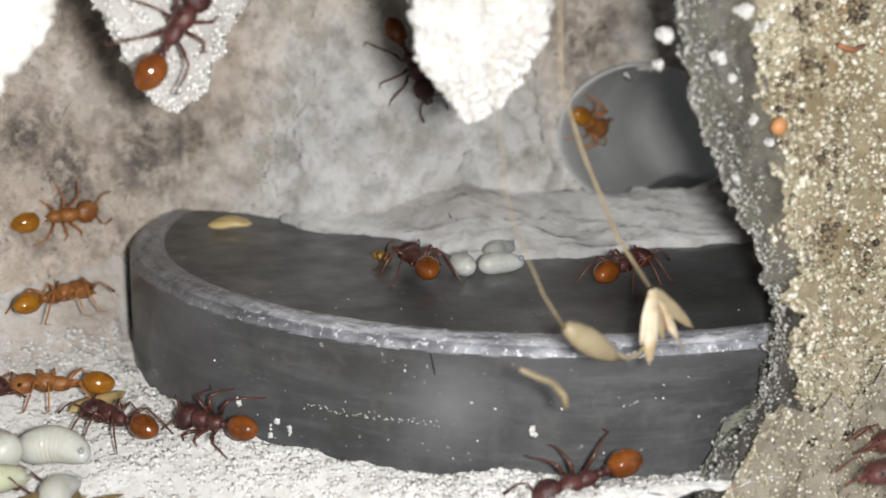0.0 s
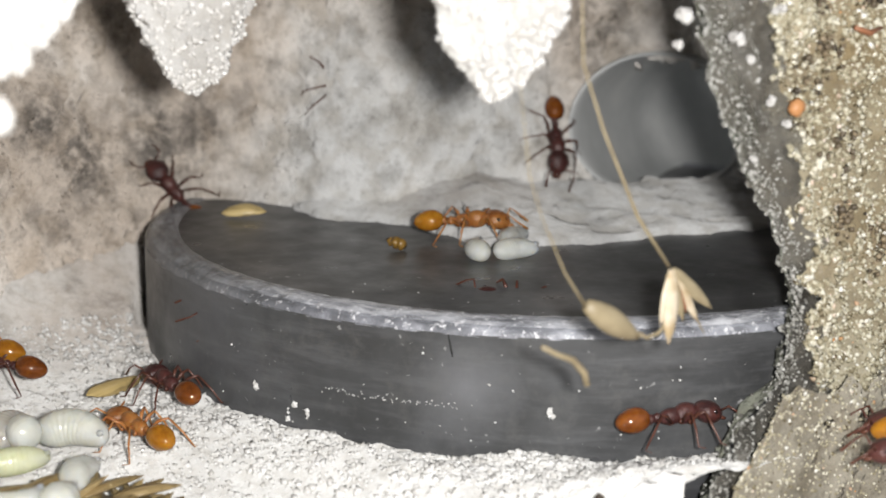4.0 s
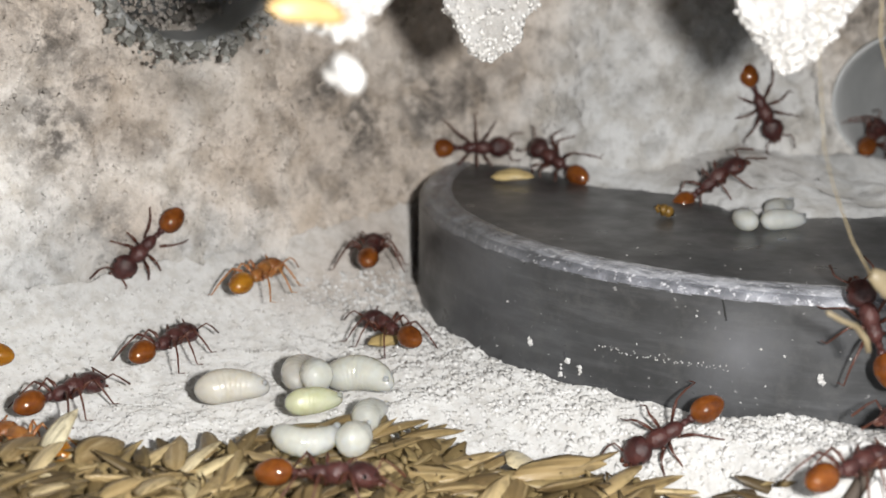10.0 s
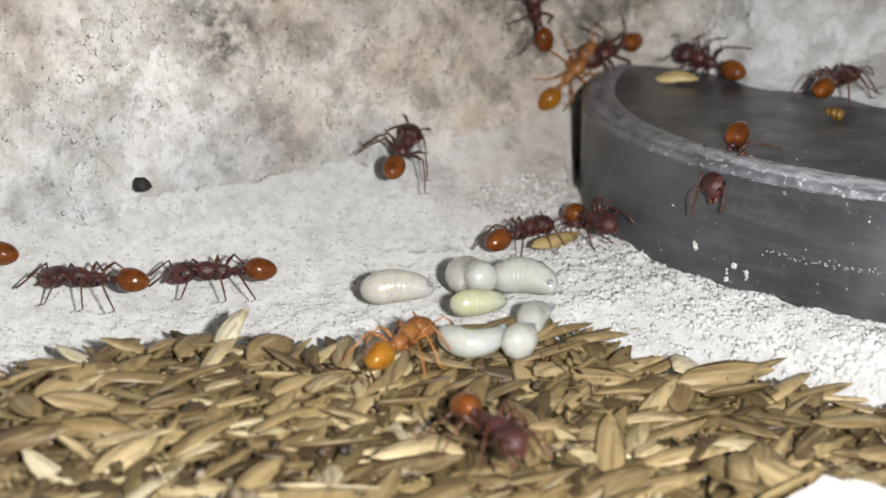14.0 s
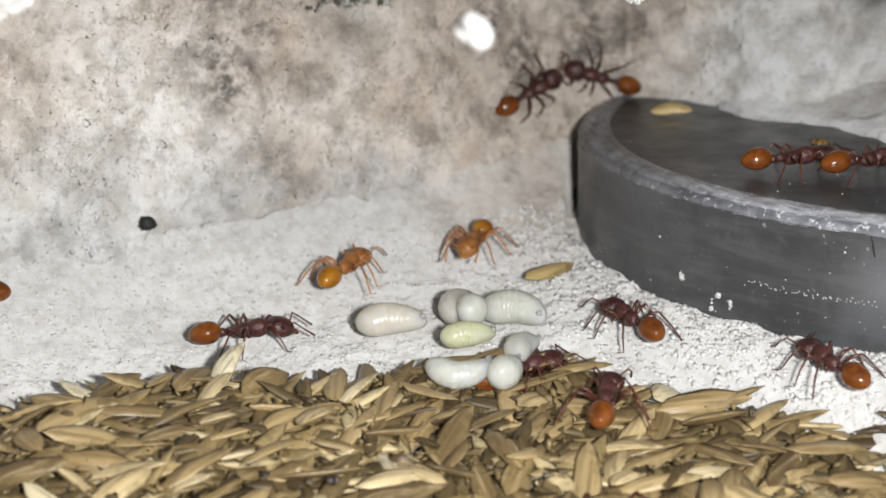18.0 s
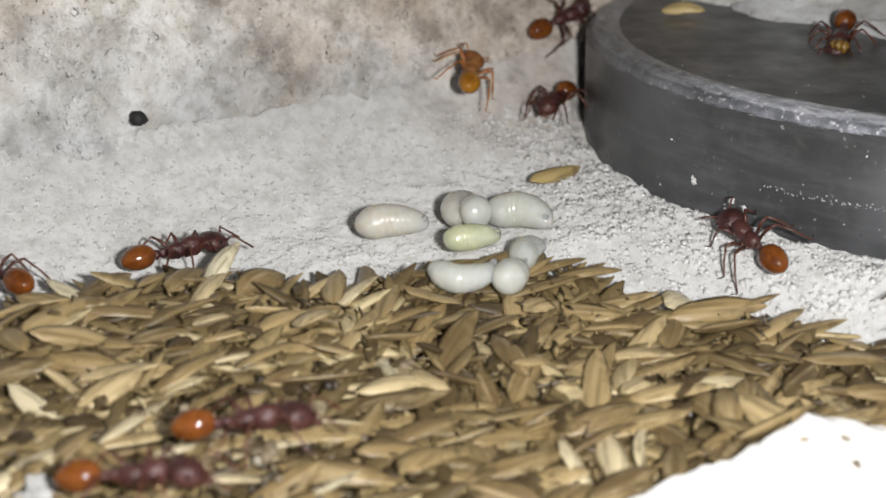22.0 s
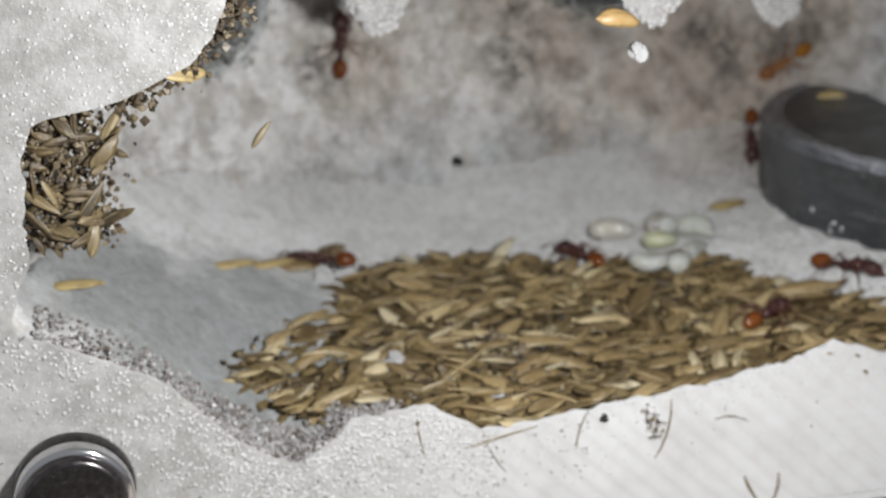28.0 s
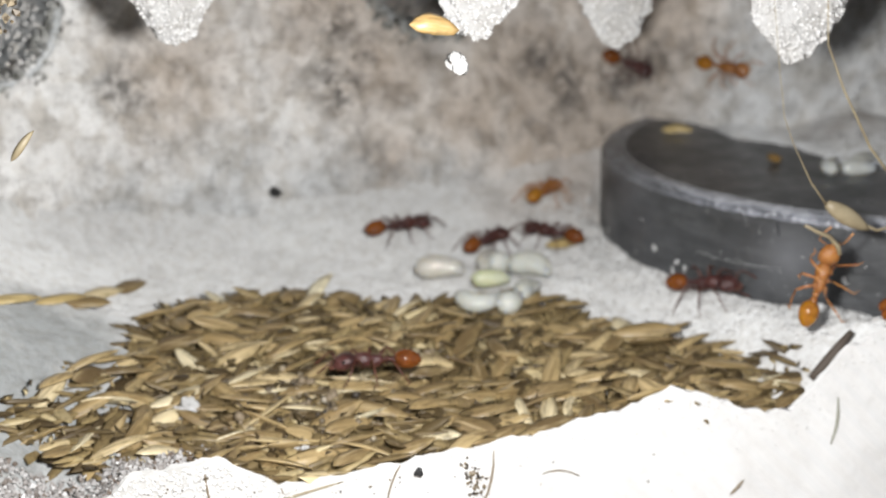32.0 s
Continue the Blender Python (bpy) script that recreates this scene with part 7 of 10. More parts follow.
    creep(DARK_ANTS[4], [
        (0, crawl((-13.6, -5.0, 6.98), (0.38, 0.93, 0.00), (0.00, 0.00, 1.00))),
        (1, crawl((-16.4, -3.0, 6.98), (0.08, 1.00, 0.00), (0.00, 0.00, 1.00))),
        (2, crawl((-19.8, 3.7, 6.88), (0.02, 1.00, 0.00), (0.00, 0.00, 1.00))),
        (2.5, crawl((-13.5, -15.6, 4.1), (0.91, 0.42, 0.00), (0.00, 0.00, 1.00))),
        (3, crawl((-7.3, -34.9, 1.6), (0.78, -0.63, 0.00), (0.00, 0.00, 1.00))),
        (4.5, crawl((-17.8, -12.9, 1.4), (0.99, -0.13, -0.00), (0.00, -0.00, 1.00))),
        (6, crawl((-28.2, 9.0, 1.2), (0.91, 0.41, 0.00), (0.00, 0.00, 1.00))),
        (7, crawl((-27.9, 11.3, 2.8), (-0.15, 0.99, 0.00), (0.00, 0.00, 1.00))),
        (8, crawl((-27.0, 10.6, 2.1), (0.71, 0.70, 0.00), (0.00, 0.00, 1.00))),
        (9, crawl((-26.8, 10.5, 2.1), (0.39, 0.92, 0.00), (0.00, 0.00, 1.00))),
        (10, crawl((-27.0, 11.4, 2.7), (0.56, 0.83, 0.00), (0.00, 0.00, 1.00))),
        (11, crawl((-28.4, 10.3, 2.1), (0.34, 0.94, 0.00), (0.00, 0.00, 1.00))),
        (11.5, crawl((-29.9, 10.0, 2.0), (0.86, 0.51, 0.00), (0.00, 0.00, 1.00))),
        (12, crawl((-31.4, 9.7, 2.0), (0.99, -0.15, 0.00), (0.00, 0.00, 1.00))),
        (13, crawl((-27.5, 11.0, 2.2), (0.85, 0.53, 0.00), (0.00, 0.00, 1.00))),
        (13.5, crawl((-27.0, 7.5, 1.3), (0.85, -0.48, 0.23), (-0.32, -0.11, 0.94))),
        (14, crawl((-26.6, 4.0, 0.4), (-0.05, -0.99, 0.11), (-0.54, 0.12, 0.83))),
        (15, crawl((-26.0, 3.7, 2.5), (0.52, -0.83, 0.20), (-0.41, -0.04, 0.91))),
        (16, crawl((-25.3, 3.3, 4.6), (0.92, -0.37, 0.16), (-0.20, -0.08, 0.98))),
        (17, crawl((-24.7, 3.0, 6.98), (0.98, 0.21, 0.00), (0.00, 0.00, 1.00))),
        (18, crawl((-18.3, -4.9, 6.98), (0.95, -0.30, 0.00), (0.00, 0.00, 1.00))),
        (19, crawl((-17.4, -25.5, 1.6), (0.90, -0.43, 0.00), (0.00, 0.00, 1.00))),
        (20, crawl((-17.4, -25.5, 1.6), (0.90, -0.43, 0.00), (0.00, 0.00, 1.00))),
        (21, crawl((-17.4, -25.5, 1.6), (0.90, -0.43, 0.00), (0.00, 0.00, 1.00))),
        (22, crawl((-17.4, -25.5, 1.6), (0.90, -0.43, 0.00), (0.00, 0.00, 1.00))),
        (23, crawl((-17.4, -25.5, 1.6), (0.90, -0.43, 0.00), (0.00, 0.00, 1.00))),
        (24, crawl((-17.4, -25.5, 1.6), (0.90, -0.43, 0.00), (0.00, 0.00, 1.00))),
        (24.5, crawl((-18.6, -10.0, 4.1), (0.88, 0.47, 0.00), (0.00, 0.00, 1.00))),
        (25, crawl((-19.8, 5.6, 6.88), (0.16, 0.99, 0.00), (0.00, 0.00, 1.00))),
        (25.75, crawl((-20.7, 7.8, 5.7), (-0.52, 0.85, 0.00), (-0.28, -0.17, 0.94))),
        (26.5, crawl((-21.5, 10.1, 4.9), (-0.92, 0.33, -0.21), (-0.35, -0.47, 0.81))),
        (27.25, crawl((-22.4, 12.3, 4.0), (-0.81, -0.28, -0.51), (-0.18, -0.72, 0.67))),
        (28, crawl((-23.2, 14.6, 3.2), (-0.26, -0.63, -0.73), (0.14, -0.78, 0.61))),
        (28.5, crawl((-21.3, -5.5, 2.4), (0.51, -0.72, -0.47), (0.26, -0.39, 0.88))),
        (29, crawl((-19.3, -25.5, 1.7), (0.97, -0.25, 0.00), (0.00, 0.00, 1.00))),
        (30, crawl((-18.4, -25.8, 1.8), (0.97, -0.26, 0.00), (0.00, 0.00, 1.00))),
        (31, crawl((-16.4, -26.3, 1.7), (0.96, -0.28, 0.00), (0.00, 0.00, 1.00))),
        (32, crawl((-15.5, -26.6, 1.6), (0.95, -0.30, 0.00), (0.00, 0.00, 1.00))),
    ])
    creep(DARK_ANTS[5], [
        (0, crawl((-4.9, -12.9, 6.98), (0.96, 0.29, 0.00), (0.00, 0.00, 1.00))),
        (0.5, crawl((-1.8, -11.4, 6.78), (0.37, 0.88, 0.28), (-0.13, -0.25, 0.96))),
        (1, crawl((1.3, -10.0, 6.58), (-0.49, 0.76, 0.43), (-0.00, -0.49, 0.87))),
        (2, crawl((-4.2, -8.8, 6.68), (-0.61, 0.78, 0.11), (-0.10, -0.21, 0.97))),
        (3, crawl((-14.7, -7.1, 6.98), (-0.65, 0.76, 0.00), (0.00, 0.00, 1.00))),
        (4, crawl((-13.4, -12.5, 5.3), (-0.73, 0.68, 0.13), (-0.25, -0.43, 0.87))),
        (5, crawl((-12.1, -18.0, 4.0), (-0.82, 0.54, 0.18), (-0.40, -0.77, 0.50))),
        (6, crawl((-10.9, -23.5, 2.7), (-0.91, 0.40, 0.14), (-0.40, -0.92, -0.00))),
        (6.33, crawl((-8.5, -25.8, 2.2), (-0.81, -0.34, -0.48), (0.23, -0.93, 0.27))),
        (6.67, crawl((-6.1, -28.1, 1.7), (0.02, -0.84, -0.54), (0.43, -0.49, 0.76))),
        (7, crawl((-3.8, -30.4, 1.2), (0.79, -0.62, 0.00), (0.00, 0.00, 1.00))),
        (7.5, crawl((4.2, -12.3, 4.6), (0.99, -0.09, -0.11), (0.06, -0.42, 0.90))),
        (8, crawl((12.1, 5.9, 8.0), (0.88, 0.47, 0.03), (0.33, -0.67, 0.67))),
        (9, crawl((20.2, 6.7, 7.08), (0.87, -0.06, 0.49), (-0.50, -0.21, 0.84))),
        (10, crawl((9.6, 5.1, 8.6), (0.82, 0.54, 0.19), (0.35, -0.74, 0.58))),
        (10.5, crawl((10.0, -10.2, 4.5), (1.00, 0.06, -0.04), (0.06, -0.47, 0.88))),
        (11, crawl((10.5, -25.5, 0.4), (0.87, -0.49, 0.00), (0.00, 0.00, 1.00))),
        (12, crawl((10.5, -25.5, 0.4), (0.87, -0.49, 0.00), (0.00, 0.00, 1.00))),
        (13, crawl((10.5, -25.5, 0.4), (0.87, -0.49, 0.00), (0.00, 0.00, 1.00))),
        (14, crawl((10.5, -25.5, 0.4), (0.87, -0.49, 0.00), (0.00, 0.00, 1.00))),
        (15.5, crawl((10.5, -25.5, 0.4), (0.87, -0.49, 0.00), (0.00, 0.00, 1.00))),
        (17, crawl((10.5, -25.5, 0.4), (0.87, -0.49, 0.00), (0.00, 0.00, 1.00))),
        (18, crawl((10.5, -25.5, 0.4), (0.87, -0.49, 0.00), (0.00, 0.00, 1.00))),
        (19, crawl((10.5, -25.5, 0.4), (0.87, -0.49, 0.00), (0.00, 0.00, 1.00))),
        (20, crawl((10.5, -25.5, 0.4), (0.87, -0.49, 0.00), (0.00, 0.00, 1.00))),
        (21, crawl((10.5, -25.5, 0.4), (0.87, -0.49, 0.00), (0.00, 0.00, 1.00))),
        (22, crawl((10.5, -25.5, 0.4), (0.87, -0.49, 0.00), (0.00, 0.00, 1.00))),
        (23, crawl((10.5, -25.5, 0.4), (0.87, -0.49, 0.00), (0.00, 0.00, 1.00))),
        (24, crawl((10.5, -25.5, 0.4), (0.87, -0.49, 0.00), (0.00, 0.00, 1.00))),
        (24.5, crawl((-32.8, -12.3, 3.3), (0.89, 0.39, 0.21), (-0.10, -0.30, 0.95))),
        (25, crawl((-76.1, 0.8, 6.1), (0.16, 0.85, 0.51), (0.10, -0.52, 0.85))),
        (26, crawl((-57.3, -8.0, 4.6), (0.64, 0.70, 0.32), (-0.04, -0.39, 0.92))),
        (27, crawl((-38.4, -16.7, 3.2), (0.95, 0.30, 0.13), (-0.08, -0.19, 0.98))),
        (28, crawl((-19.6, -25.5, 1.7), (0.97, -0.23, 0.00), (0.00, 0.00, 1.00))),
        (29, crawl((-19.6, -25.5, 1.7), (0.97, -0.23, 0.00), (0.00, 0.00, 1.00))),
        (30, crawl((-18.6, -25.8, 1.8), (0.97, -0.26, 0.00), (0.00, 0.00, 1.00))),
        (31, crawl((-16.7, -26.3, 1.7), (0.96, -0.28, 0.00), (0.00, 0.00, 1.00))),
        (32, crawl((-15.7, -26.6, 1.7), (0.95, -0.30, 0.00), (0.00, 0.00, 1.00))),
    ])
    creep(DARK_ANTS[6], [
        (0, crawl((-17.2, -22.8, 0.8), (-0.89, 0.34, -0.29), (-0.45, -0.70, 0.55))),
        (1, crawl((-26.5, -15.3, -1.3), (-0.78, 0.63, 0.00), (0.00, 0.00, 1.00))),
        (2, crawl((-26.5, -15.3, -1.3), (-0.78, 0.63, 0.00), (0.00, 0.00, 1.00))),
        (2.5, crawl((-20.8, 2.0, 3.3), (-0.59, 0.71, 0.39), (-0.21, -0.60, 0.77))),
        (3, crawl((-15.2, 19.3, 7.9), (-0.48, 0.47, 0.74), (-0.49, -0.84, 0.22))),
        (4.5, crawl((-18.7, 18.1, 6.9), (-0.37, 0.66, 0.66), (-0.30, -0.75, 0.59))),
        (6, crawl((-22.2, 16.9, 6.0), (-0.31, 0.81, 0.50), (-0.05, -0.54, 0.84))),
        (6.5, crawl((-20.1, 18.0, 6.6), (0.43, 0.57, 0.70), (0.18, -0.81, 0.56))),
        (7, crawl((-18.0, 19.1, 7.2), (0.95, 0.10, 0.31), (0.06, -0.99, 0.15))),
        (8, crawl((-19.0, 19.4, 8.8), (0.99, 0.12, 0.07), (0.12, -0.99, 0.02))),
        (9, crawl((-14.5, 19.1, 8.4), (0.73, -0.68, 0.10), (-0.68, -0.73, 0.06))),
        (10, crawl((-14.7, 19.1, 8.2), (0.84, -0.55, 0.04), (-0.55, -0.83, 0.05))),
        (10.33, crawl((-15.4, 19.3, 8.2), (0.47, -0.29, 0.83), (-0.43, -0.90, -0.08))),
        (10.67, crawl((-16.0, 19.5, 8.3), (-0.36, 0.06, 0.93), (-0.26, -0.97, -0.04))),
        (11, crawl((-16.7, 19.7, 8.4), (-0.94, 0.21, 0.25), (-0.19, -0.97, 0.14))),
        (11.33, crawl((-14.4, 16.6, 8.1), (-0.45, -0.02, 0.89), (-0.37, -0.90, -0.21))),
        (11.67, crawl((-12.1, 13.6, 7.8), (0.23, -0.53, 0.82), (-0.70, -0.68, -0.24))),
        (12, crawl((-9.8, 10.6, 7.5), (0.49, -0.87, 0.09), (-0.87, -0.49, 0.06))),
        (13, crawl((-9.8, 9.8, 8.8), (0.71, -0.62, 0.35), (-0.60, -0.78, -0.17))),
        (13.5, crawl((-11.0, 11.3, 8.2), (0.24, 0.27, 0.93), (-0.52, -0.78, 0.36))),
        (14, crawl((-12.2, 12.8, 7.6), (-0.30, 0.94, 0.15), (-0.77, -0.33, 0.55))),
        (15.5, crawl((-12.8, 14.2, 7.8), (-0.44, 0.89, 0.14), (-0.78, -0.45, 0.43))),
        (17, crawl((-13.4, 15.7, 7.9), (-0.56, 0.82, 0.11), (-0.77, -0.57, 0.31))),
        (18, crawl((-17.0, 19.8, 8.5), (-0.90, 0.32, 0.31), (-0.30, -0.95, 0.11))),
        (19, crawl((-26.3, 17.5, 6.1), (-0.96, -0.14, -0.22), (0.15, -0.99, 0.01))),
        (20, crawl((-33.1, 15.4, 7.3), (-0.76, -0.01, 0.65), (0.05, -1.00, 0.03))),
        (20.5, crawl((-30.4, 16.2, 8.5), (0.30, 0.15, 0.94), (0.25, -0.96, 0.08))),
        (21, crawl((-27.8, 17.1, 9.7), (0.93, 0.36, 0.05), (0.36, -0.93, -0.10))),
        (21.5, crawl((-23.7, -4.2, 5.7), (0.99, -0.02, -0.15), (0.09, -0.75, 0.66))),
        (22, crawl((-19.6, -25.5, 1.7), (0.91, -0.41, 0.00), (0.00, 0.00, 1.00))),
        (23, crawl((-19.6, -25.5, 1.7), (0.91, -0.41, 0.00), (0.00, 0.00, 1.00))),
        (24, crawl((-19.6, -25.5, 1.7), (0.91, -0.41, 0.00), (0.00, 0.00, 1.00))),
        (25, crawl((-19.6, -25.5, 1.7), (0.91, -0.41, 0.00), (0.00, 0.00, 1.00))),
        (26.5, crawl((-19.6, -25.5, 1.7), (0.91, -0.41, 0.00), (0.00, 0.00, 1.00))),
        (28, crawl((-19.6, -25.5, 1.7), (0.91, -0.41, 0.00), (0.00, 0.00, 1.00))),
        (29, crawl((-19.6, -25.5, 1.7), (0.91, -0.41, 0.00), (0.00, 0.00, 1.00))),
        (30, crawl((-18.7, -25.8, 1.8), (0.97, -0.26, 0.00), (0.00, 0.00, 1.00))),
        (31, crawl((-16.8, -26.3, 1.7), (0.96, -0.28, 0.00), (0.00, 0.00, 1.00))),
        (32, crawl((-15.8, -26.6, 1.7), (0.95, -0.30, 0.00), (0.00, 0.00, 1.00))),
    ])
    creep(DARK_ANTS[7], [
        (0, crawl((-36.0, 8.0, 0.4), (0.78, -0.62, 0.00), (0.00, 0.00, 1.00))),
        (0.5, crawl((-33.2, 10.4, 1.8), (1.00, 0.09, -0.00), (0.03, -0.28, 0.96))),
        (1, crawl((-30.5, 12.8, 3.3), (0.66, 0.73, 0.19), (0.24, -0.44, 0.86))),
        (1.5, crawl((-33.6, 10.4, 1.8), (-0.10, 0.98, 0.20), (0.22, -0.17, 0.96))),
        (2, crawl((-36.7, 8.0, 0.4), (-0.78, 0.63, 0.00), (0.00, 0.00, 1.00))),
        (2.5, crawl((-24.0, 12.3, 9.7), (-0.76, 0.37, -0.54), (-0.65, -0.36, 0.67))),
        (3, crawl((-11.2, 16.6, 19.0), (-0.28, 0.34, -0.90), (-0.69, -0.72, -0.06))),
        (4, crawl((-8.4, 12.3, 15.3), (-0.07, -0.32, -0.95), (-0.38, -0.87, 0.32))),
        (5, crawl((-5.6, 8.0, 11.6), (0.34, -0.74, -0.58), (-0.17, -0.66, 0.73))),
        (6, crawl((-2.9, 3.8, 7.9), (0.72, -0.70, -0.01), (-0.18, -0.20, 0.96))),
        (6.5, crawl((-0.8, 4.7, 8.6), (0.88, -0.47, -0.04), (-0.35, -0.69, 0.63))),
        (7, crawl((1.3, 5.7, 9.4), (0.96, -0.25, 0.10), (-0.26, -0.96, 0.09))),
        (8, crawl((1.0, 5.7, 13.8), (0.81, -0.42, -0.42), (-0.36, -0.91, 0.21))),
        (8.5, crawl((2.0, 4.1, 11.3), (0.99, -0.03, -0.11), (0.04, -0.85, 0.52))),
        (9, crawl((3.0, 2.4, 8.8), (0.88, 0.47, 0.02), (0.25, -0.51, 0.82))),
        (9.5, crawl((1.7, 4.2, 10.5), (0.90, -0.14, -0.42), (0.04, -0.92, 0.38))),
        (10, crawl((0.3, 6.0, 12.2), (0.34, -0.30, -0.89), (-0.53, -0.85, 0.09))),
        (10.5, crawl((0.1, 5.8, 12.7), (-0.58, -0.10, -0.81), (-0.21, -0.94, 0.27))),
        (11, crawl((-0.2, 5.6, 13.1), (-0.99, -0.11, 0.03), (0.11, -0.99, 0.08))),
        (12, crawl((-1.3, 6.4, 10.9), (-0.55, 0.00, -0.84), (-0.10, -0.99, 0.06))),
        (12.5, crawl((-0.8, -9.6, 5.6), (0.22, -0.64, -0.73), (0.30, -0.67, 0.68))),
        (13, crawl((-0.4, -25.5, 0.3), (0.89, -0.45, 0.00), (0.00, 0.00, 1.00))),
        (14, crawl((-0.4, -25.5, 0.3), (0.89, -0.45, 0.00), (0.00, 0.00, 1.00))),
        (15.5, crawl((-0.4, -25.5, 0.3), (0.89, -0.45, 0.00), (0.00, 0.00, 1.00))),
        (17, crawl((-0.4, -25.5, 0.3), (0.89, -0.45, 0.00), (0.00, 0.00, 1.00))),
        (18, crawl((-0.4, -25.5, 0.3), (0.89, -0.45, 0.00), (0.00, 0.00, 1.00))),
        (19, crawl((-0.4, -25.5, 0.3), (0.89, -0.45, 0.00), (0.00, 0.00, 1.00))),
        (20, crawl((-9.1, 5.6, 6.98), (0.86, -0.47, 0.19), (-0.40, -0.38, 0.84))),
        (21, crawl((-8.0, 4.8, 7.18), (0.52, -0.76, 0.39), (-0.83, -0.35, 0.43))),
        (21.5, crawl((-9.8, 2.8, 6.88), (0.00, -0.99, -0.11), (-0.64, -0.09, 0.76))),
        (22, crawl((-11.6, 0.8, 6.58), (-0.67, -0.70, -0.25), (-0.22, -0.13, 0.97))),
        (23, crawl((-11.6, 0.8, 6.58), (-0.67, -0.70, -0.25), (-0.22, -0.13, 0.97))),
        (23.5, crawl((-11.1, -12.4, 3.5), (0.25, -0.96, -0.11), (-0.07, -0.13, 0.99))),
        (24, crawl((-10.6, -25.5, 0.6), (0.95, -0.31, 0.00), (0.00, 0.00, 1.00))),
        (25, crawl((-10.6, -25.5, 0.6), (0.95, -0.31, 0.00), (0.00, 0.00, 1.00))),
        (26.5, crawl((-10.6, -25.5, 0.6), (0.95, -0.31, 0.00), (0.00, 0.00, 1.00))),
        (28, crawl((-10.6, -25.5, 0.6), (0.95, -0.31, 0.00), (0.00, 0.00, 1.00))),
        (29, crawl((-10.6, -25.5, 0.6), (0.95, -0.31, 0.00), (0.00, 0.00, 1.00))),
        (30, crawl((-10.6, -25.5, 0.6), (0.95, -0.31, 0.00), (0.00, 0.00, 1.00))),
        (31, crawl((-10.6, -25.5, 0.6), (0.95, -0.31, 0.00), (0.00, 0.00, 1.00))),
        (32, crawl((-10.6, -25.5, 0.6), (0.95, -0.31, 0.00), (0.00, 0.00, 1.00))),
    ])
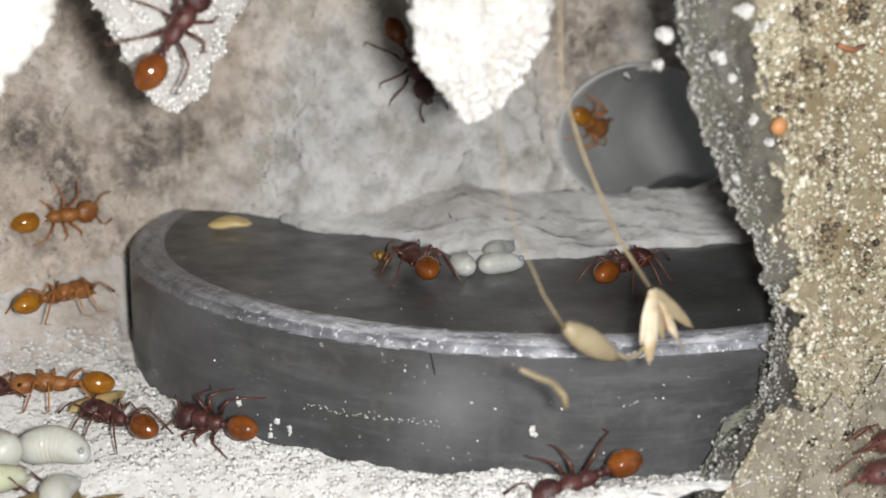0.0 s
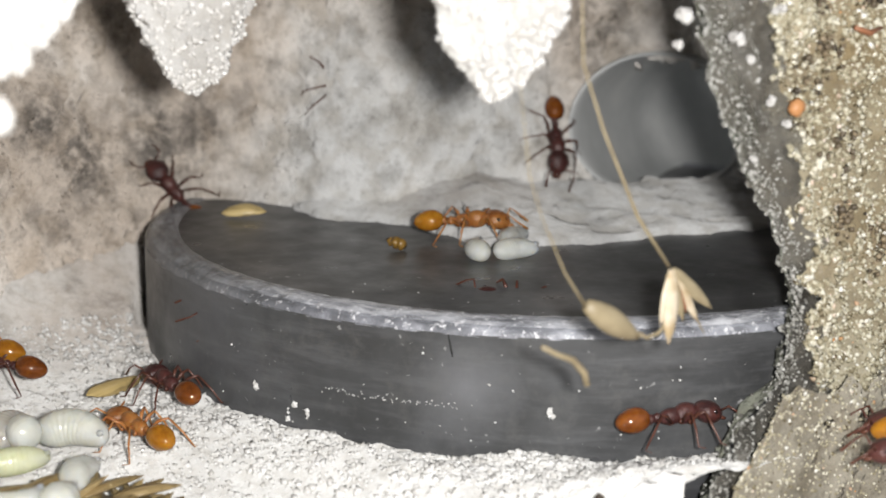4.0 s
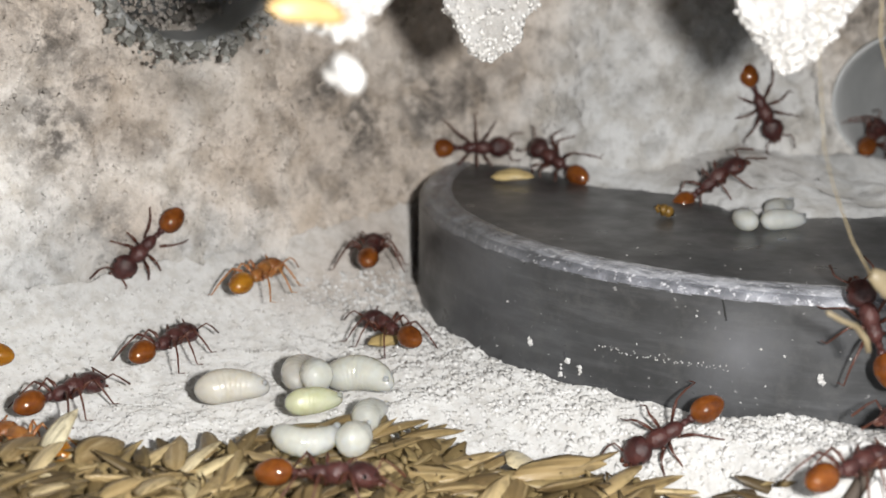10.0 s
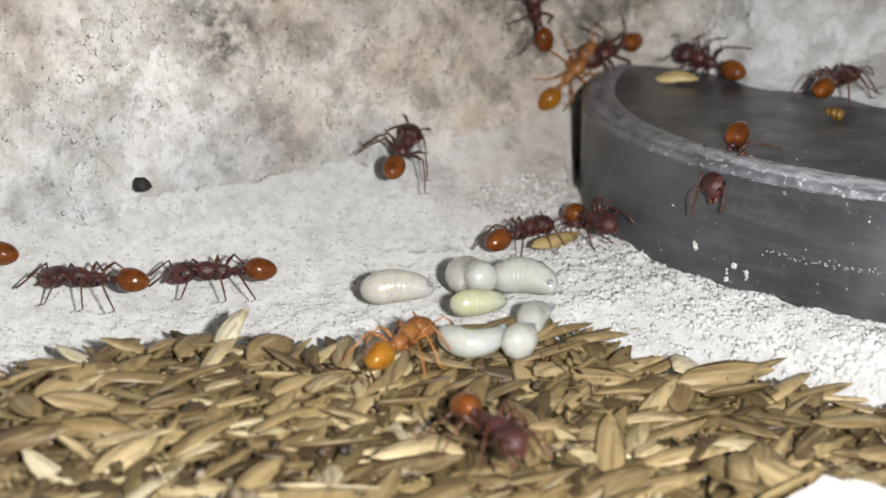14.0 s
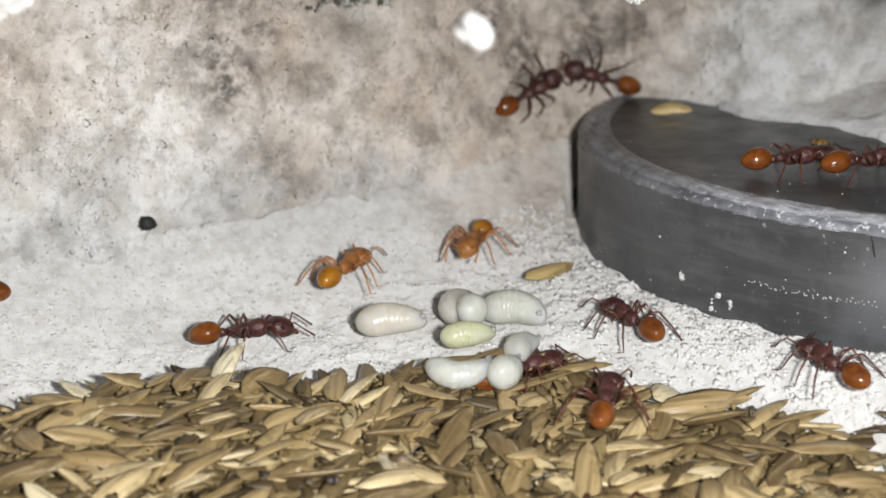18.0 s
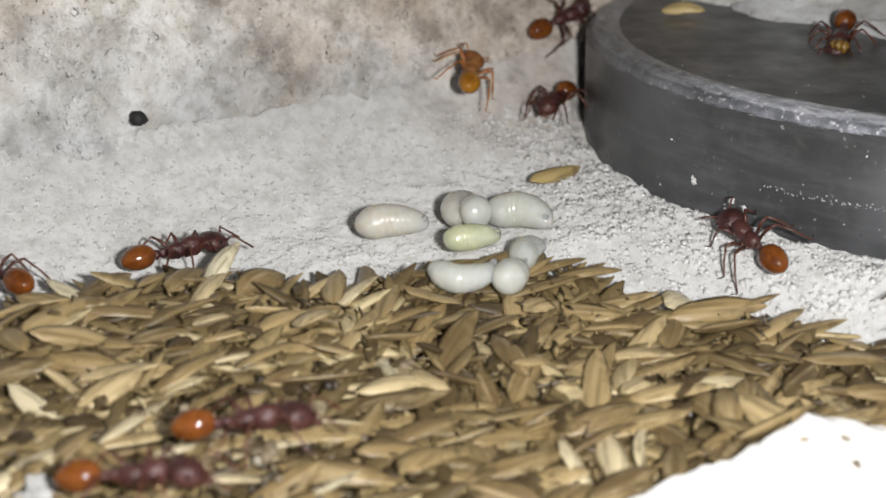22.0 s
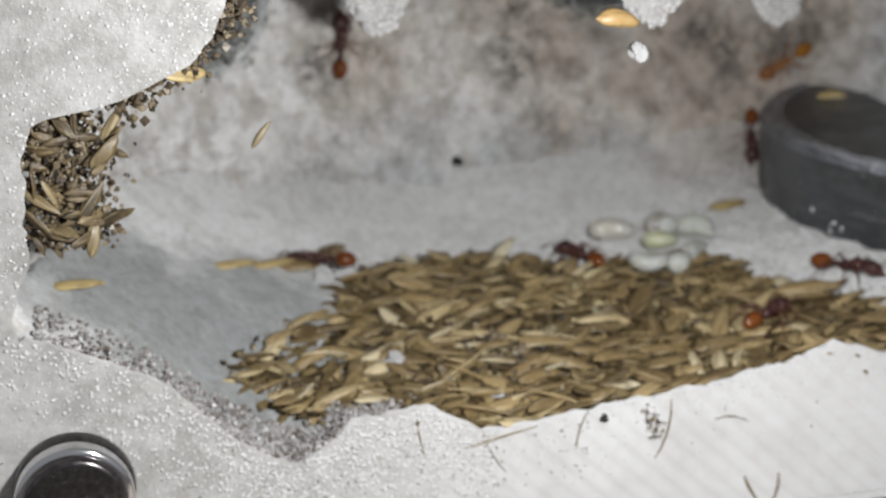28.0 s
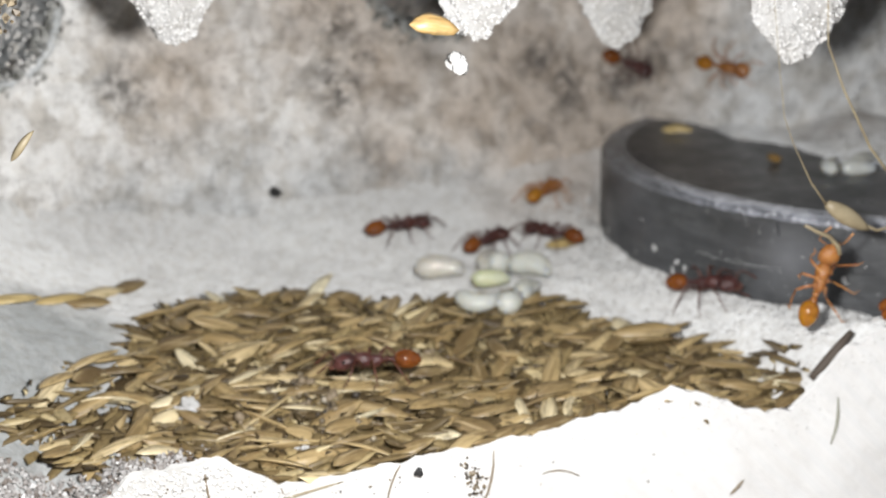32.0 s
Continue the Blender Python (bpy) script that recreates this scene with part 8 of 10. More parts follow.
    creep(DARK_ANTS[8], [
        (0, crawl((-40.8, -3.4, -0.5), (0.78, -0.62, 0.00), (0.00, 0.00, 1.00))),
        (0.5, crawl((-38.1, -5.6, -0.6), (-0.18, -0.98, 0.00), (0.00, 0.00, 1.00))),
        (1, crawl((-35.4, -7.8, -0.6), (-0.95, -0.31, 0.00), (0.00, 0.00, 1.00))),
        (1.5, crawl((-35.0, -8.1, -1.0), (-0.18, -0.98, 0.00), (0.00, 0.00, 1.00))),
        (2, crawl((-34.6, -8.4, -1.4), (0.78, -0.63, 0.00), (0.00, 0.00, 1.00))),
        (2.33, crawl((-36.9, -6.5, -1.1), (-0.15, -0.99, 0.00), (0.00, 0.00, 1.00))),
        (2.67, crawl((-39.3, -4.6, -0.8), (-0.93, -0.36, 0.00), (0.00, 0.00, 1.00))),
        (3, crawl((-41.6, -2.8, -0.6), (-0.78, 0.63, 0.00), (0.00, 0.00, 1.00))),
        (4.5, crawl((-42.4, -2.2, -0.6), (-0.78, 0.62, 0.00), (0.00, 0.00, 1.00))),
        (6, crawl((-43.2, -1.5, -0.6), (-0.78, 0.62, 0.00), (0.00, 0.00, 1.00))),
        (6.33, crawl((-32.7, 4.1, 2.3), (-0.86, -0.11, -0.49), (-0.49, 0.40, 0.77))),
        (6.67, crawl((-22.1, 9.8, 5.3), (-0.35, -0.83, -0.43), (-0.93, 0.24, 0.28))),
        (7, crawl((-11.6, 15.4, 8.2), (0.33, -0.93, 0.14), (-0.94, -0.34, -0.06))),
        (8, crawl((-12.4, 8.3, 7.38), (0.69, -0.63, 0.36), (-0.52, -0.08, 0.85))),
        (9, crawl((-9.5, 4.8, 7.08), (0.37, -0.92, 0.13), (-0.89, -0.30, 0.34))),
        (10, crawl((-7.3, 1.2, 7.18), (0.78, -0.27, 0.56), (-0.58, 0.02, 0.82))),
        (11, crawl((-10.6, 1.6, 7.18), (0.90, -0.44, 0.08), (-0.09, 0.01, 1.00))),
        (12, crawl((-8.4, -0.2, 7.48), (0.84, -0.54, 0.09), (-0.11, -0.01, 0.99))),
        (13, crawl((-10.5, 4.0, 6.98), (0.57, -0.81, 0.15), (-0.63, -0.32, 0.71))),
        (13.5, crawl((-10.5, 3.1, 7.28), (0.95, -0.21, 0.24), (-0.29, -0.30, 0.91))),
        (14, crawl((-10.5, 2.3, 7.48), (0.88, 0.48, 0.04), (-0.03, -0.02, 1.00))),
        (15.5, crawl((-10.0, -11.6, 3.9), (1.00, 0.04, 0.02), (-0.02, -0.01, 1.00))),
        (17, crawl((-9.6, -25.5, 0.5), (0.91, -0.42, 0.00), (0.00, 0.00, 1.00))),
        (18, crawl((-9.6, -25.5, 0.5), (0.91, -0.42, 0.00), (0.00, 0.00, 1.00))),
        (18.5, crawl((-19.4, -11.6, 0.3), (0.81, 0.59, 0.00), (0.00, 0.00, 1.00))),
        (19, crawl((-29.2, 2.3, 0.1), (-0.12, 0.99, 0.00), (0.00, 0.00, 1.00))),
        (20, crawl((-28.8, 1.4, 0.0), (0.28, 0.96, 0.00), (0.00, 0.00, 1.00))),
        (20.5, crawl((-24.4, -12.0, 0.8), (0.92, 0.40, 0.00), (0.00, 0.00, 1.00))),
        (21, crawl((-19.9, -25.5, 1.6), (0.89, -0.45, 0.00), (0.00, 0.00, 1.00))),
        (22, crawl((-19.9, -25.5, 1.6), (0.89, -0.45, 0.00), (0.00, 0.00, 1.00))),
        (22.33, crawl((-25.3, -14.0, 1.8), (0.14, -0.99, 0.00), (0.00, 0.00, 1.00))),
        (22.67, crawl((-30.8, -2.5, 1.9), (-0.74, -0.67, 0.00), (0.00, 0.00, 1.00))),
        (23, crawl((-36.2, 9.1, 2.0), (-0.97, 0.23, 0.00), (0.00, 0.00, 1.00))),
        (24, crawl((-43.2, 5.1, 0.3), (-0.79, -0.61, 0.00), (0.00, 0.00, 1.00))),
        (25, crawl((-52.5, 6.2, 1.0), (-0.99, -0.10, 0.00), (0.00, 0.00, 1.00))),
        (26, crawl((-56.0, 8.3, 6.0), (-0.85, 0.16, 0.49), (0.43, -0.32, 0.84))),
        (27, crawl((-59.5, 10.3, 11.0), (-0.43, 0.21, 0.88), (0.59, -0.68, 0.44))),
        (28, crawl((-62.9, 12.4, 16.0), (0.10, 0.01, 0.99), (0.41, -0.91, -0.03))),
        (28.5, crawl((-73.1, 10.2, 10.9), (-0.59, 0.37, 0.72), (0.48, -0.55, 0.68))),
        (29, crawl((-83.3, 8.0, 5.9), (-0.97, 0.25, 0.00), (0.00, 0.00, 1.00))),
        (30, crawl((-83.3, 8.0, 5.9), (-0.97, 0.25, 0.00), (0.00, 0.00, 1.00))),
        (31, crawl((-83.3, 8.0, 5.9), (-0.97, 0.25, 0.00), (0.00, 0.00, 1.00))),
        (32, crawl((-83.3, 8.0, 5.9), (-0.97, 0.25, 0.00), (0.00, 0.00, 1.00))),
    ])
    creep(AMBER_ANTS[4], [
        (0, crawl((7.5, -25.5, 0.3), (-0.78, 0.62, 0.00), (0.00, 0.00, 1.00))),
        (0.5, crawl((7.1, -9.8, 9.5), (-0.91, 0.35, 0.21), (-0.12, -0.73, 0.68))),
        (1, crawl((6.7, 6.0, 18.7), (-0.99, -0.01, 0.13), (0.00, -1.00, -0.07))),
        (1.33, crawl((7.0, -4.5, 12.5), (-0.69, -0.60, -0.41), (0.52, -0.80, 0.30))),
        (1.67, crawl((7.2, -15.0, 6.68), (0.11, -0.88, -0.47), (0.52, -0.35, 0.78))),
        (2, crawl((7.5, -25.5, 0.3), (0.78, -0.63, 0.00), (0.00, 0.00, 1.00))),
        (3, crawl((-9.1, 1.8, 7.48), (0.50, -0.87, 0.03), (-0.08, -0.02, 1.00))),
        (4.5, crawl((-8.5, -4.8, 7.18), (0.89, -0.46, 0.03), (-0.04, -0.02, 1.00))),
        (6, crawl((-7.9, -11.4, 6.98), (1.00, 0.09, 0.00), (0.00, 0.00, 1.00))),
        (7, crawl((-5.0, -15.4, 6.98), (0.98, -0.18, 0.00), (0.00, 0.00, 1.00))),
        (7.5, crawl((-5.6, -18.8, 7.7), (0.21, -0.96, -0.20), (0.33, -0.12, 0.94))),
        (8, crawl((-6.2, -22.1, 8.8), (-0.82, -0.58, 0.00), (0.33, -0.46, 0.82))),
        (9, crawl((-6.2, -22.1, 8.8), (-0.82, -0.58, 0.00), (0.33, -0.46, 0.82))),
        (10, crawl((-6.2, -22.1, 8.8), (-0.82, -0.58, 0.00), (0.33, -0.46, 0.82))),
        (11, crawl((-6.2, -22.1, 8.8), (-0.82, -0.58, 0.00), (0.33, -0.46, 0.82))),
        (12, crawl((-6.2, -22.1, 8.8), (-0.82, -0.58, 0.00), (0.33, -0.46, 0.82))),
        (13, crawl((-6.2, -22.1, 8.8), (-0.82, -0.58, 0.00), (0.33, -0.46, 0.82))),
        (14, crawl((-6.2, -22.1, 8.8), (-0.82, -0.58, 0.00), (0.33, -0.46, 0.82))),
        (15.5, crawl((-6.2, -22.1, 8.8), (-0.82, -0.58, 0.00), (0.33, -0.46, 0.82))),
        (17, crawl((-6.2, -22.1, 8.8), (-0.82, -0.58, 0.00), (0.33, -0.46, 0.82))),
        (18, crawl((-6.2, -22.1, 8.8), (-0.82, -0.58, 0.00), (0.33, -0.46, 0.82))),
        (19, crawl((-6.2, -22.1, 8.8), (-0.82, -0.58, 0.00), (0.33, -0.46, 0.82))),
        (20, crawl((-6.2, -22.1, 8.8), (-0.82, -0.58, 0.00), (0.33, -0.46, 0.82))),
        (21, crawl((-6.2, -22.1, 8.8), (-0.82, -0.58, 0.00), (0.33, -0.46, 0.82))),
        (22, crawl((-6.2, -22.1, 8.8), (-0.82, -0.58, 0.00), (0.33, -0.46, 0.82))),
        (23, crawl((-6.2, -22.1, 8.8), (-0.82, -0.58, 0.00), (0.33, -0.46, 0.82))),
        (24, crawl((-6.2, -22.1, 8.8), (-0.82, -0.58, 0.00), (0.33, -0.46, 0.82))),
        (25, crawl((-6.2, -22.1, 8.8), (-0.82, -0.58, 0.00), (0.33, -0.46, 0.82))),
        (26.5, crawl((-6.2, -22.1, 8.8), (-0.82, -0.58, 0.00), (0.33, -0.46, 0.82))),
        (28, crawl((-6.2, -22.1, 8.8), (-0.82, -0.58, 0.00), (0.33, -0.46, 0.82))),
        (29, crawl((-6.2, -22.1, 8.8), (-0.82, -0.58, 0.00), (0.33, -0.46, 0.82))),
        (29.5, crawl((-16.4, -24.4, 10.0), (-0.00, -0.78, 0.62), (0.62, 0.49, 0.62))),
        (30, crawl((-26.7, -26.8, 11.3), (0.68, 0.00, 0.74), (0.00, 1.00, -0.00))),
        (31, crawl((-23.7, -26.8, 6.5), (-0.02, 0.00, 1.00), (-0.00, 1.00, -0.00))),
        (32, crawl((-23.4, -26.8, 4.7), (0.33, 0.00, 0.95), (0.00, 1.00, 0.00))),
    ])
    creep(DARK_ANTS[9], [
        (0, crawl((-39.4, 8.0, 0.4), (0.78, -0.62, 0.00), (0.00, 0.00, 1.00))),
        (1, crawl((-39.4, 8.0, 0.4), (0.78, -0.62, 0.00), (0.00, 0.00, 1.00))),
        (2, crawl((-39.4, 8.0, 0.4), (0.78, -0.62, 0.00), (0.00, 0.00, 1.00))),
        (3, crawl((-39.4, 8.0, 0.4), (0.78, -0.62, 0.00), (0.00, 0.00, 1.00))),
        (4.5, crawl((-39.4, 8.0, 0.4), (0.78, -0.62, 0.00), (0.00, 0.00, 1.00))),
        (6, crawl((-39.4, 8.0, 0.4), (0.78, -0.62, 0.00), (0.00, 0.00, 1.00))),
        (6.5, crawl((-32.4, 13.3, 7.7), (1.00, -0.04, 0.00), (-0.03, -0.74, 0.67))),
        (7, crawl((-25.3, 18.7, 15.0), (0.82, 0.36, 0.44), (0.40, -0.92, 0.01))),
        (8, crawl((-22.3, 20.4, 15.2), (0.80, 0.25, 0.55), (0.25, -0.97, 0.08))),
        (8.5, crawl((-18.5, -4.2, 8.6), (0.99, -0.03, 0.13), (-0.11, -0.70, 0.70))),
        (9, crawl((-14.8, -28.8, 1.9), (0.84, -0.55, 0.00), (0.00, 0.00, 1.00))),
        (10, crawl((-43.3, 5.8, 0.5), (0.85, 0.53, 0.00), (0.00, 0.00, 1.00))),
        (11, crawl((-45.0, 5.3, 0.6), (0.53, 0.85, 0.00), (0.00, 0.00, 1.00))),
        (12, crawl((-46.9, -3.1, -0.7), (0.12, 0.99, 0.00), (0.00, 0.00, 1.00))),
        (13, crawl((-50.0, 1.0, -0.7), (-0.53, 0.85, 0.00), (0.00, 0.00, 1.00))),
        (14, crawl((-50.2, 4.5, 0.2), (-0.96, 0.29, 0.00), (0.00, 0.00, 1.00))),
        (15, crawl((-50.6, 0.0, 0.0), (-0.49, 0.87, 0.00), (0.00, 0.00, 1.00))),
        (16, crawl((-50.9, -4.4, -0.2), (0.26, 0.97, 0.00), (0.00, 0.00, 1.00))),
        (17, crawl((-51.3, -8.9, -0.4), (0.86, 0.51, 0.00), (0.00, 0.00, 1.00))),
        (18, crawl((-49.8, 2.3, -0.6), (0.97, -0.25, 0.00), (0.00, 0.00, 1.00))),
        (19, crawl((-42.7, 8.3, 2.1), (0.85, 0.53, 0.00), (0.00, 0.00, 1.00))),
        (20, crawl((-33.8, 10.4, 2.6), (0.93, 0.37, 0.00), (0.00, 0.00, 1.00))),
        (21, crawl((-26.5, 15.0, 4.5), (0.85, 0.42, 0.32), (-0.07, -0.51, 0.86))),
        (22, crawl((-19.3, -25.5, 1.7), (0.91, -0.41, 0.00), (0.00, 0.00, 1.00))),
        (23, crawl((-19.3, -25.5, 1.7), (0.91, -0.41, 0.00), (0.00, 0.00, 1.00))),
        (24, crawl((-19.3, -25.5, 1.7), (0.91, -0.41, 0.00), (0.00, 0.00, 1.00))),
        (25, crawl((-19.3, -25.5, 1.7), (0.91, -0.41, 0.00), (0.00, 0.00, 1.00))),
        (26.5, crawl((-19.3, -25.5, 1.7), (0.91, -0.41, 0.00), (0.00, 0.00, 1.00))),
        (28, crawl((-19.3, -25.5, 1.7), (0.91, -0.41, 0.00), (0.00, 0.00, 1.00))),
        (29, crawl((-19.3, -25.5, 1.7), (0.91, -0.41, 0.00), (0.00, 0.00, 1.00))),
        (30, crawl((-34.1, 10.0, 2.6), (0.94, 0.34, 0.00), (0.00, 0.00, 1.00))),
        (30.5, crawl((-34.6, 9.2, 2.3), (0.20, 0.98, 0.00), (0.00, 0.00, 1.00))),
        (31, crawl((-35.1, 8.4, 2.0), (-0.72, 0.69, 0.00), (0.00, 0.00, 1.00))),
        (31.5, crawl((-35.8, 6.3, 1.1), (0.06, 1.00, 0.00), (0.00, 0.00, 1.00))),
        (32, crawl((-36.5, 4.2, 0.1), (0.81, 0.59, 0.00), (0.00, 0.00, 1.00))),
    ])
    creep(DARK_ANTS[10], [
        (0, crawl((-29.5, -27.4, -3.3), (-0.78, 0.62, 0.00), (0.00, 0.00, 1.00))),
        (1, crawl((-29.5, -27.4, -3.3), (-0.78, 0.62, 0.00), (0.00, 0.00, 1.00))),
        (2, crawl((-29.5, -27.4, -3.3), (-0.78, 0.62, 0.00), (0.00, 0.00, 1.00))),
        (3, crawl((-29.5, -27.4, -3.3), (-0.78, 0.62, 0.00), (0.00, 0.00, 1.00))),
        (4.5, crawl((-29.5, -27.4, -3.3), (-0.78, 0.62, 0.00), (0.00, 0.00, 1.00))),
        (6, crawl((-29.5, -27.4, -3.3), (-0.78, 0.62, 0.00), (0.00, 0.00, 1.00))),
        (6.5, crawl((-29.9, -27.1, 10.3), (-0.96, 0.28, -0.02), (0.19, 0.69, 0.69))),
        (7, crawl((-30.3, -26.8, 23.9), (-0.97, -0.00, 0.23), (0.00, 1.00, 0.00))),
        (7.5, crawl((-29.9, -27.1, 10.3), (-0.18, -0.76, 0.62), (-0.49, 0.61, 0.61))),
        (8, crawl((-29.5, -27.4, -3.3), (0.80, -0.60, 0.00), (0.00, 0.00, 1.00))),
        (9, crawl((-49.8, -0.3, -1.0), (0.86, -0.52, 0.00), (0.00, 0.00, 1.00))),
        (10, crawl((-50.3, 2.8, -0.4), (0.93, 0.36, 0.00), (0.00, 0.00, 1.00))),
        (10.5, crawl((-54.2, 5.0, 0.3), (0.07, 1.00, 0.00), (0.00, 0.00, 1.00))),
        (11, crawl((-58.1, 7.3, 1.0), (-0.87, 0.49, 0.00), (0.00, 0.00, 1.00))),
        (11.5, crawl((-57.9, 6.8, 1.3), (0.04, 1.00, 0.00), (0.00, 0.00, 1.00))),
        (12, crawl((-57.7, 6.3, 1.7), (0.91, 0.41, 0.00), (0.00, 0.00, 1.00))),
        (13, crawl((-46.2, 7.4, 1.4), (0.89, 0.45, 0.00), (0.00, 0.00, 1.00))),
        (14, crawl((-36.5, 11.7, 4.1), (0.62, 0.74, 0.28), (0.23, -0.50, 0.83))),
        (15, crawl((-30.7, -0.7, 3.3), (0.89, 0.43, 0.11), (0.07, -0.39, 0.92))),
        (16, crawl((-25.0, -13.1, 2.5), (1.00, 0.02, 0.01), (-0.01, -0.21, 0.98))),
        (17, crawl((-19.2, -25.5, 1.7), (0.91, -0.42, 0.00), (0.00, 0.00, 1.00))),
        (18, crawl((-38.1, -9.0, -1.2), (0.99, 0.15, 0.00), (0.00, 0.00, 1.00))),
        (19, crawl((-19.2, -25.5, 1.7), (0.90, -0.43, 0.00), (0.00, 0.00, 1.00))),
        (20, crawl((-19.2, -25.5, 1.7), (0.90, -0.43, 0.00), (0.00, 0.00, 1.00))),
        (21, crawl((-19.2, -25.5, 1.7), (0.90, -0.43, 0.00), (0.00, 0.00, 1.00))),
        (21.5, crawl((-41.0, -12.6, 0.8), (0.71, 0.71, 0.00), (0.00, 0.00, 1.00))),
        (22, crawl((-62.9, 0.3, -0.1), (-0.43, 0.90, 0.00), (0.00, 0.00, 1.00))),
        (22.5, crawl((-63.3, 1.0, 0.1), (-0.94, 0.34, 0.00), (0.00, 0.00, 1.00))),
        (23, crawl((-63.6, 1.6, 0.2), (-0.91, -0.42, 0.00), (0.00, 0.00, 1.00))),
        (23.5, crawl((-63.1, 2.3, 0.5), (-0.80, 0.60, 0.00), (0.00, 0.00, 1.00))),
        (24, crawl((-62.5, 3.0, 0.8), (0.15, 0.99, 0.00), (0.00, 0.00, 1.00))),
        (24.5, crawl((-72.2, 5.5, 3.4), (-0.54, 0.84, 0.00), (0.00, 0.00, 1.00))),
        (25, crawl((-81.8, 8.0, 5.9), (-0.96, 0.27, 0.00), (0.00, 0.00, 1.00))),
        (25.75, crawl((-66.2, -0.4, 4.8), (-0.50, 0.87, 0.00), (0.00, 0.00, 1.00))),
        (26.5, crawl((-50.6, -8.8, 3.8), (0.25, 0.97, 0.00), (0.00, 0.00, 1.00))),
        (27.25, crawl((-35.0, -17.1, 2.7), (0.85, 0.52, 0.00), (0.00, 0.00, 1.00))),
        (28, crawl((-19.4, -25.5, 1.7), (0.97, -0.23, 0.00), (0.00, 0.00, 1.00))),
        (29, crawl((-52.7, 3.6, 0.1), (0.69, 0.72, 0.00), (0.00, 0.00, 1.00))),
        (29.5, crawl((-66.2, 5.8, 3.0), (-0.27, 0.96, 0.00), (0.00, 0.00, 1.00))),
        (30, crawl((-79.7, 8.0, 5.9), (-0.97, 0.26, 0.00), (0.00, 0.00, 1.00))),
        (31, crawl((-79.7, 8.0, 5.9), (-0.97, 0.26, 0.00), (0.00, 0.00, 1.00))),
        (32, crawl((-79.7, 8.0, 5.9), (-0.97, 0.26, 0.00), (0.00, 0.00, 1.00))),
    ])
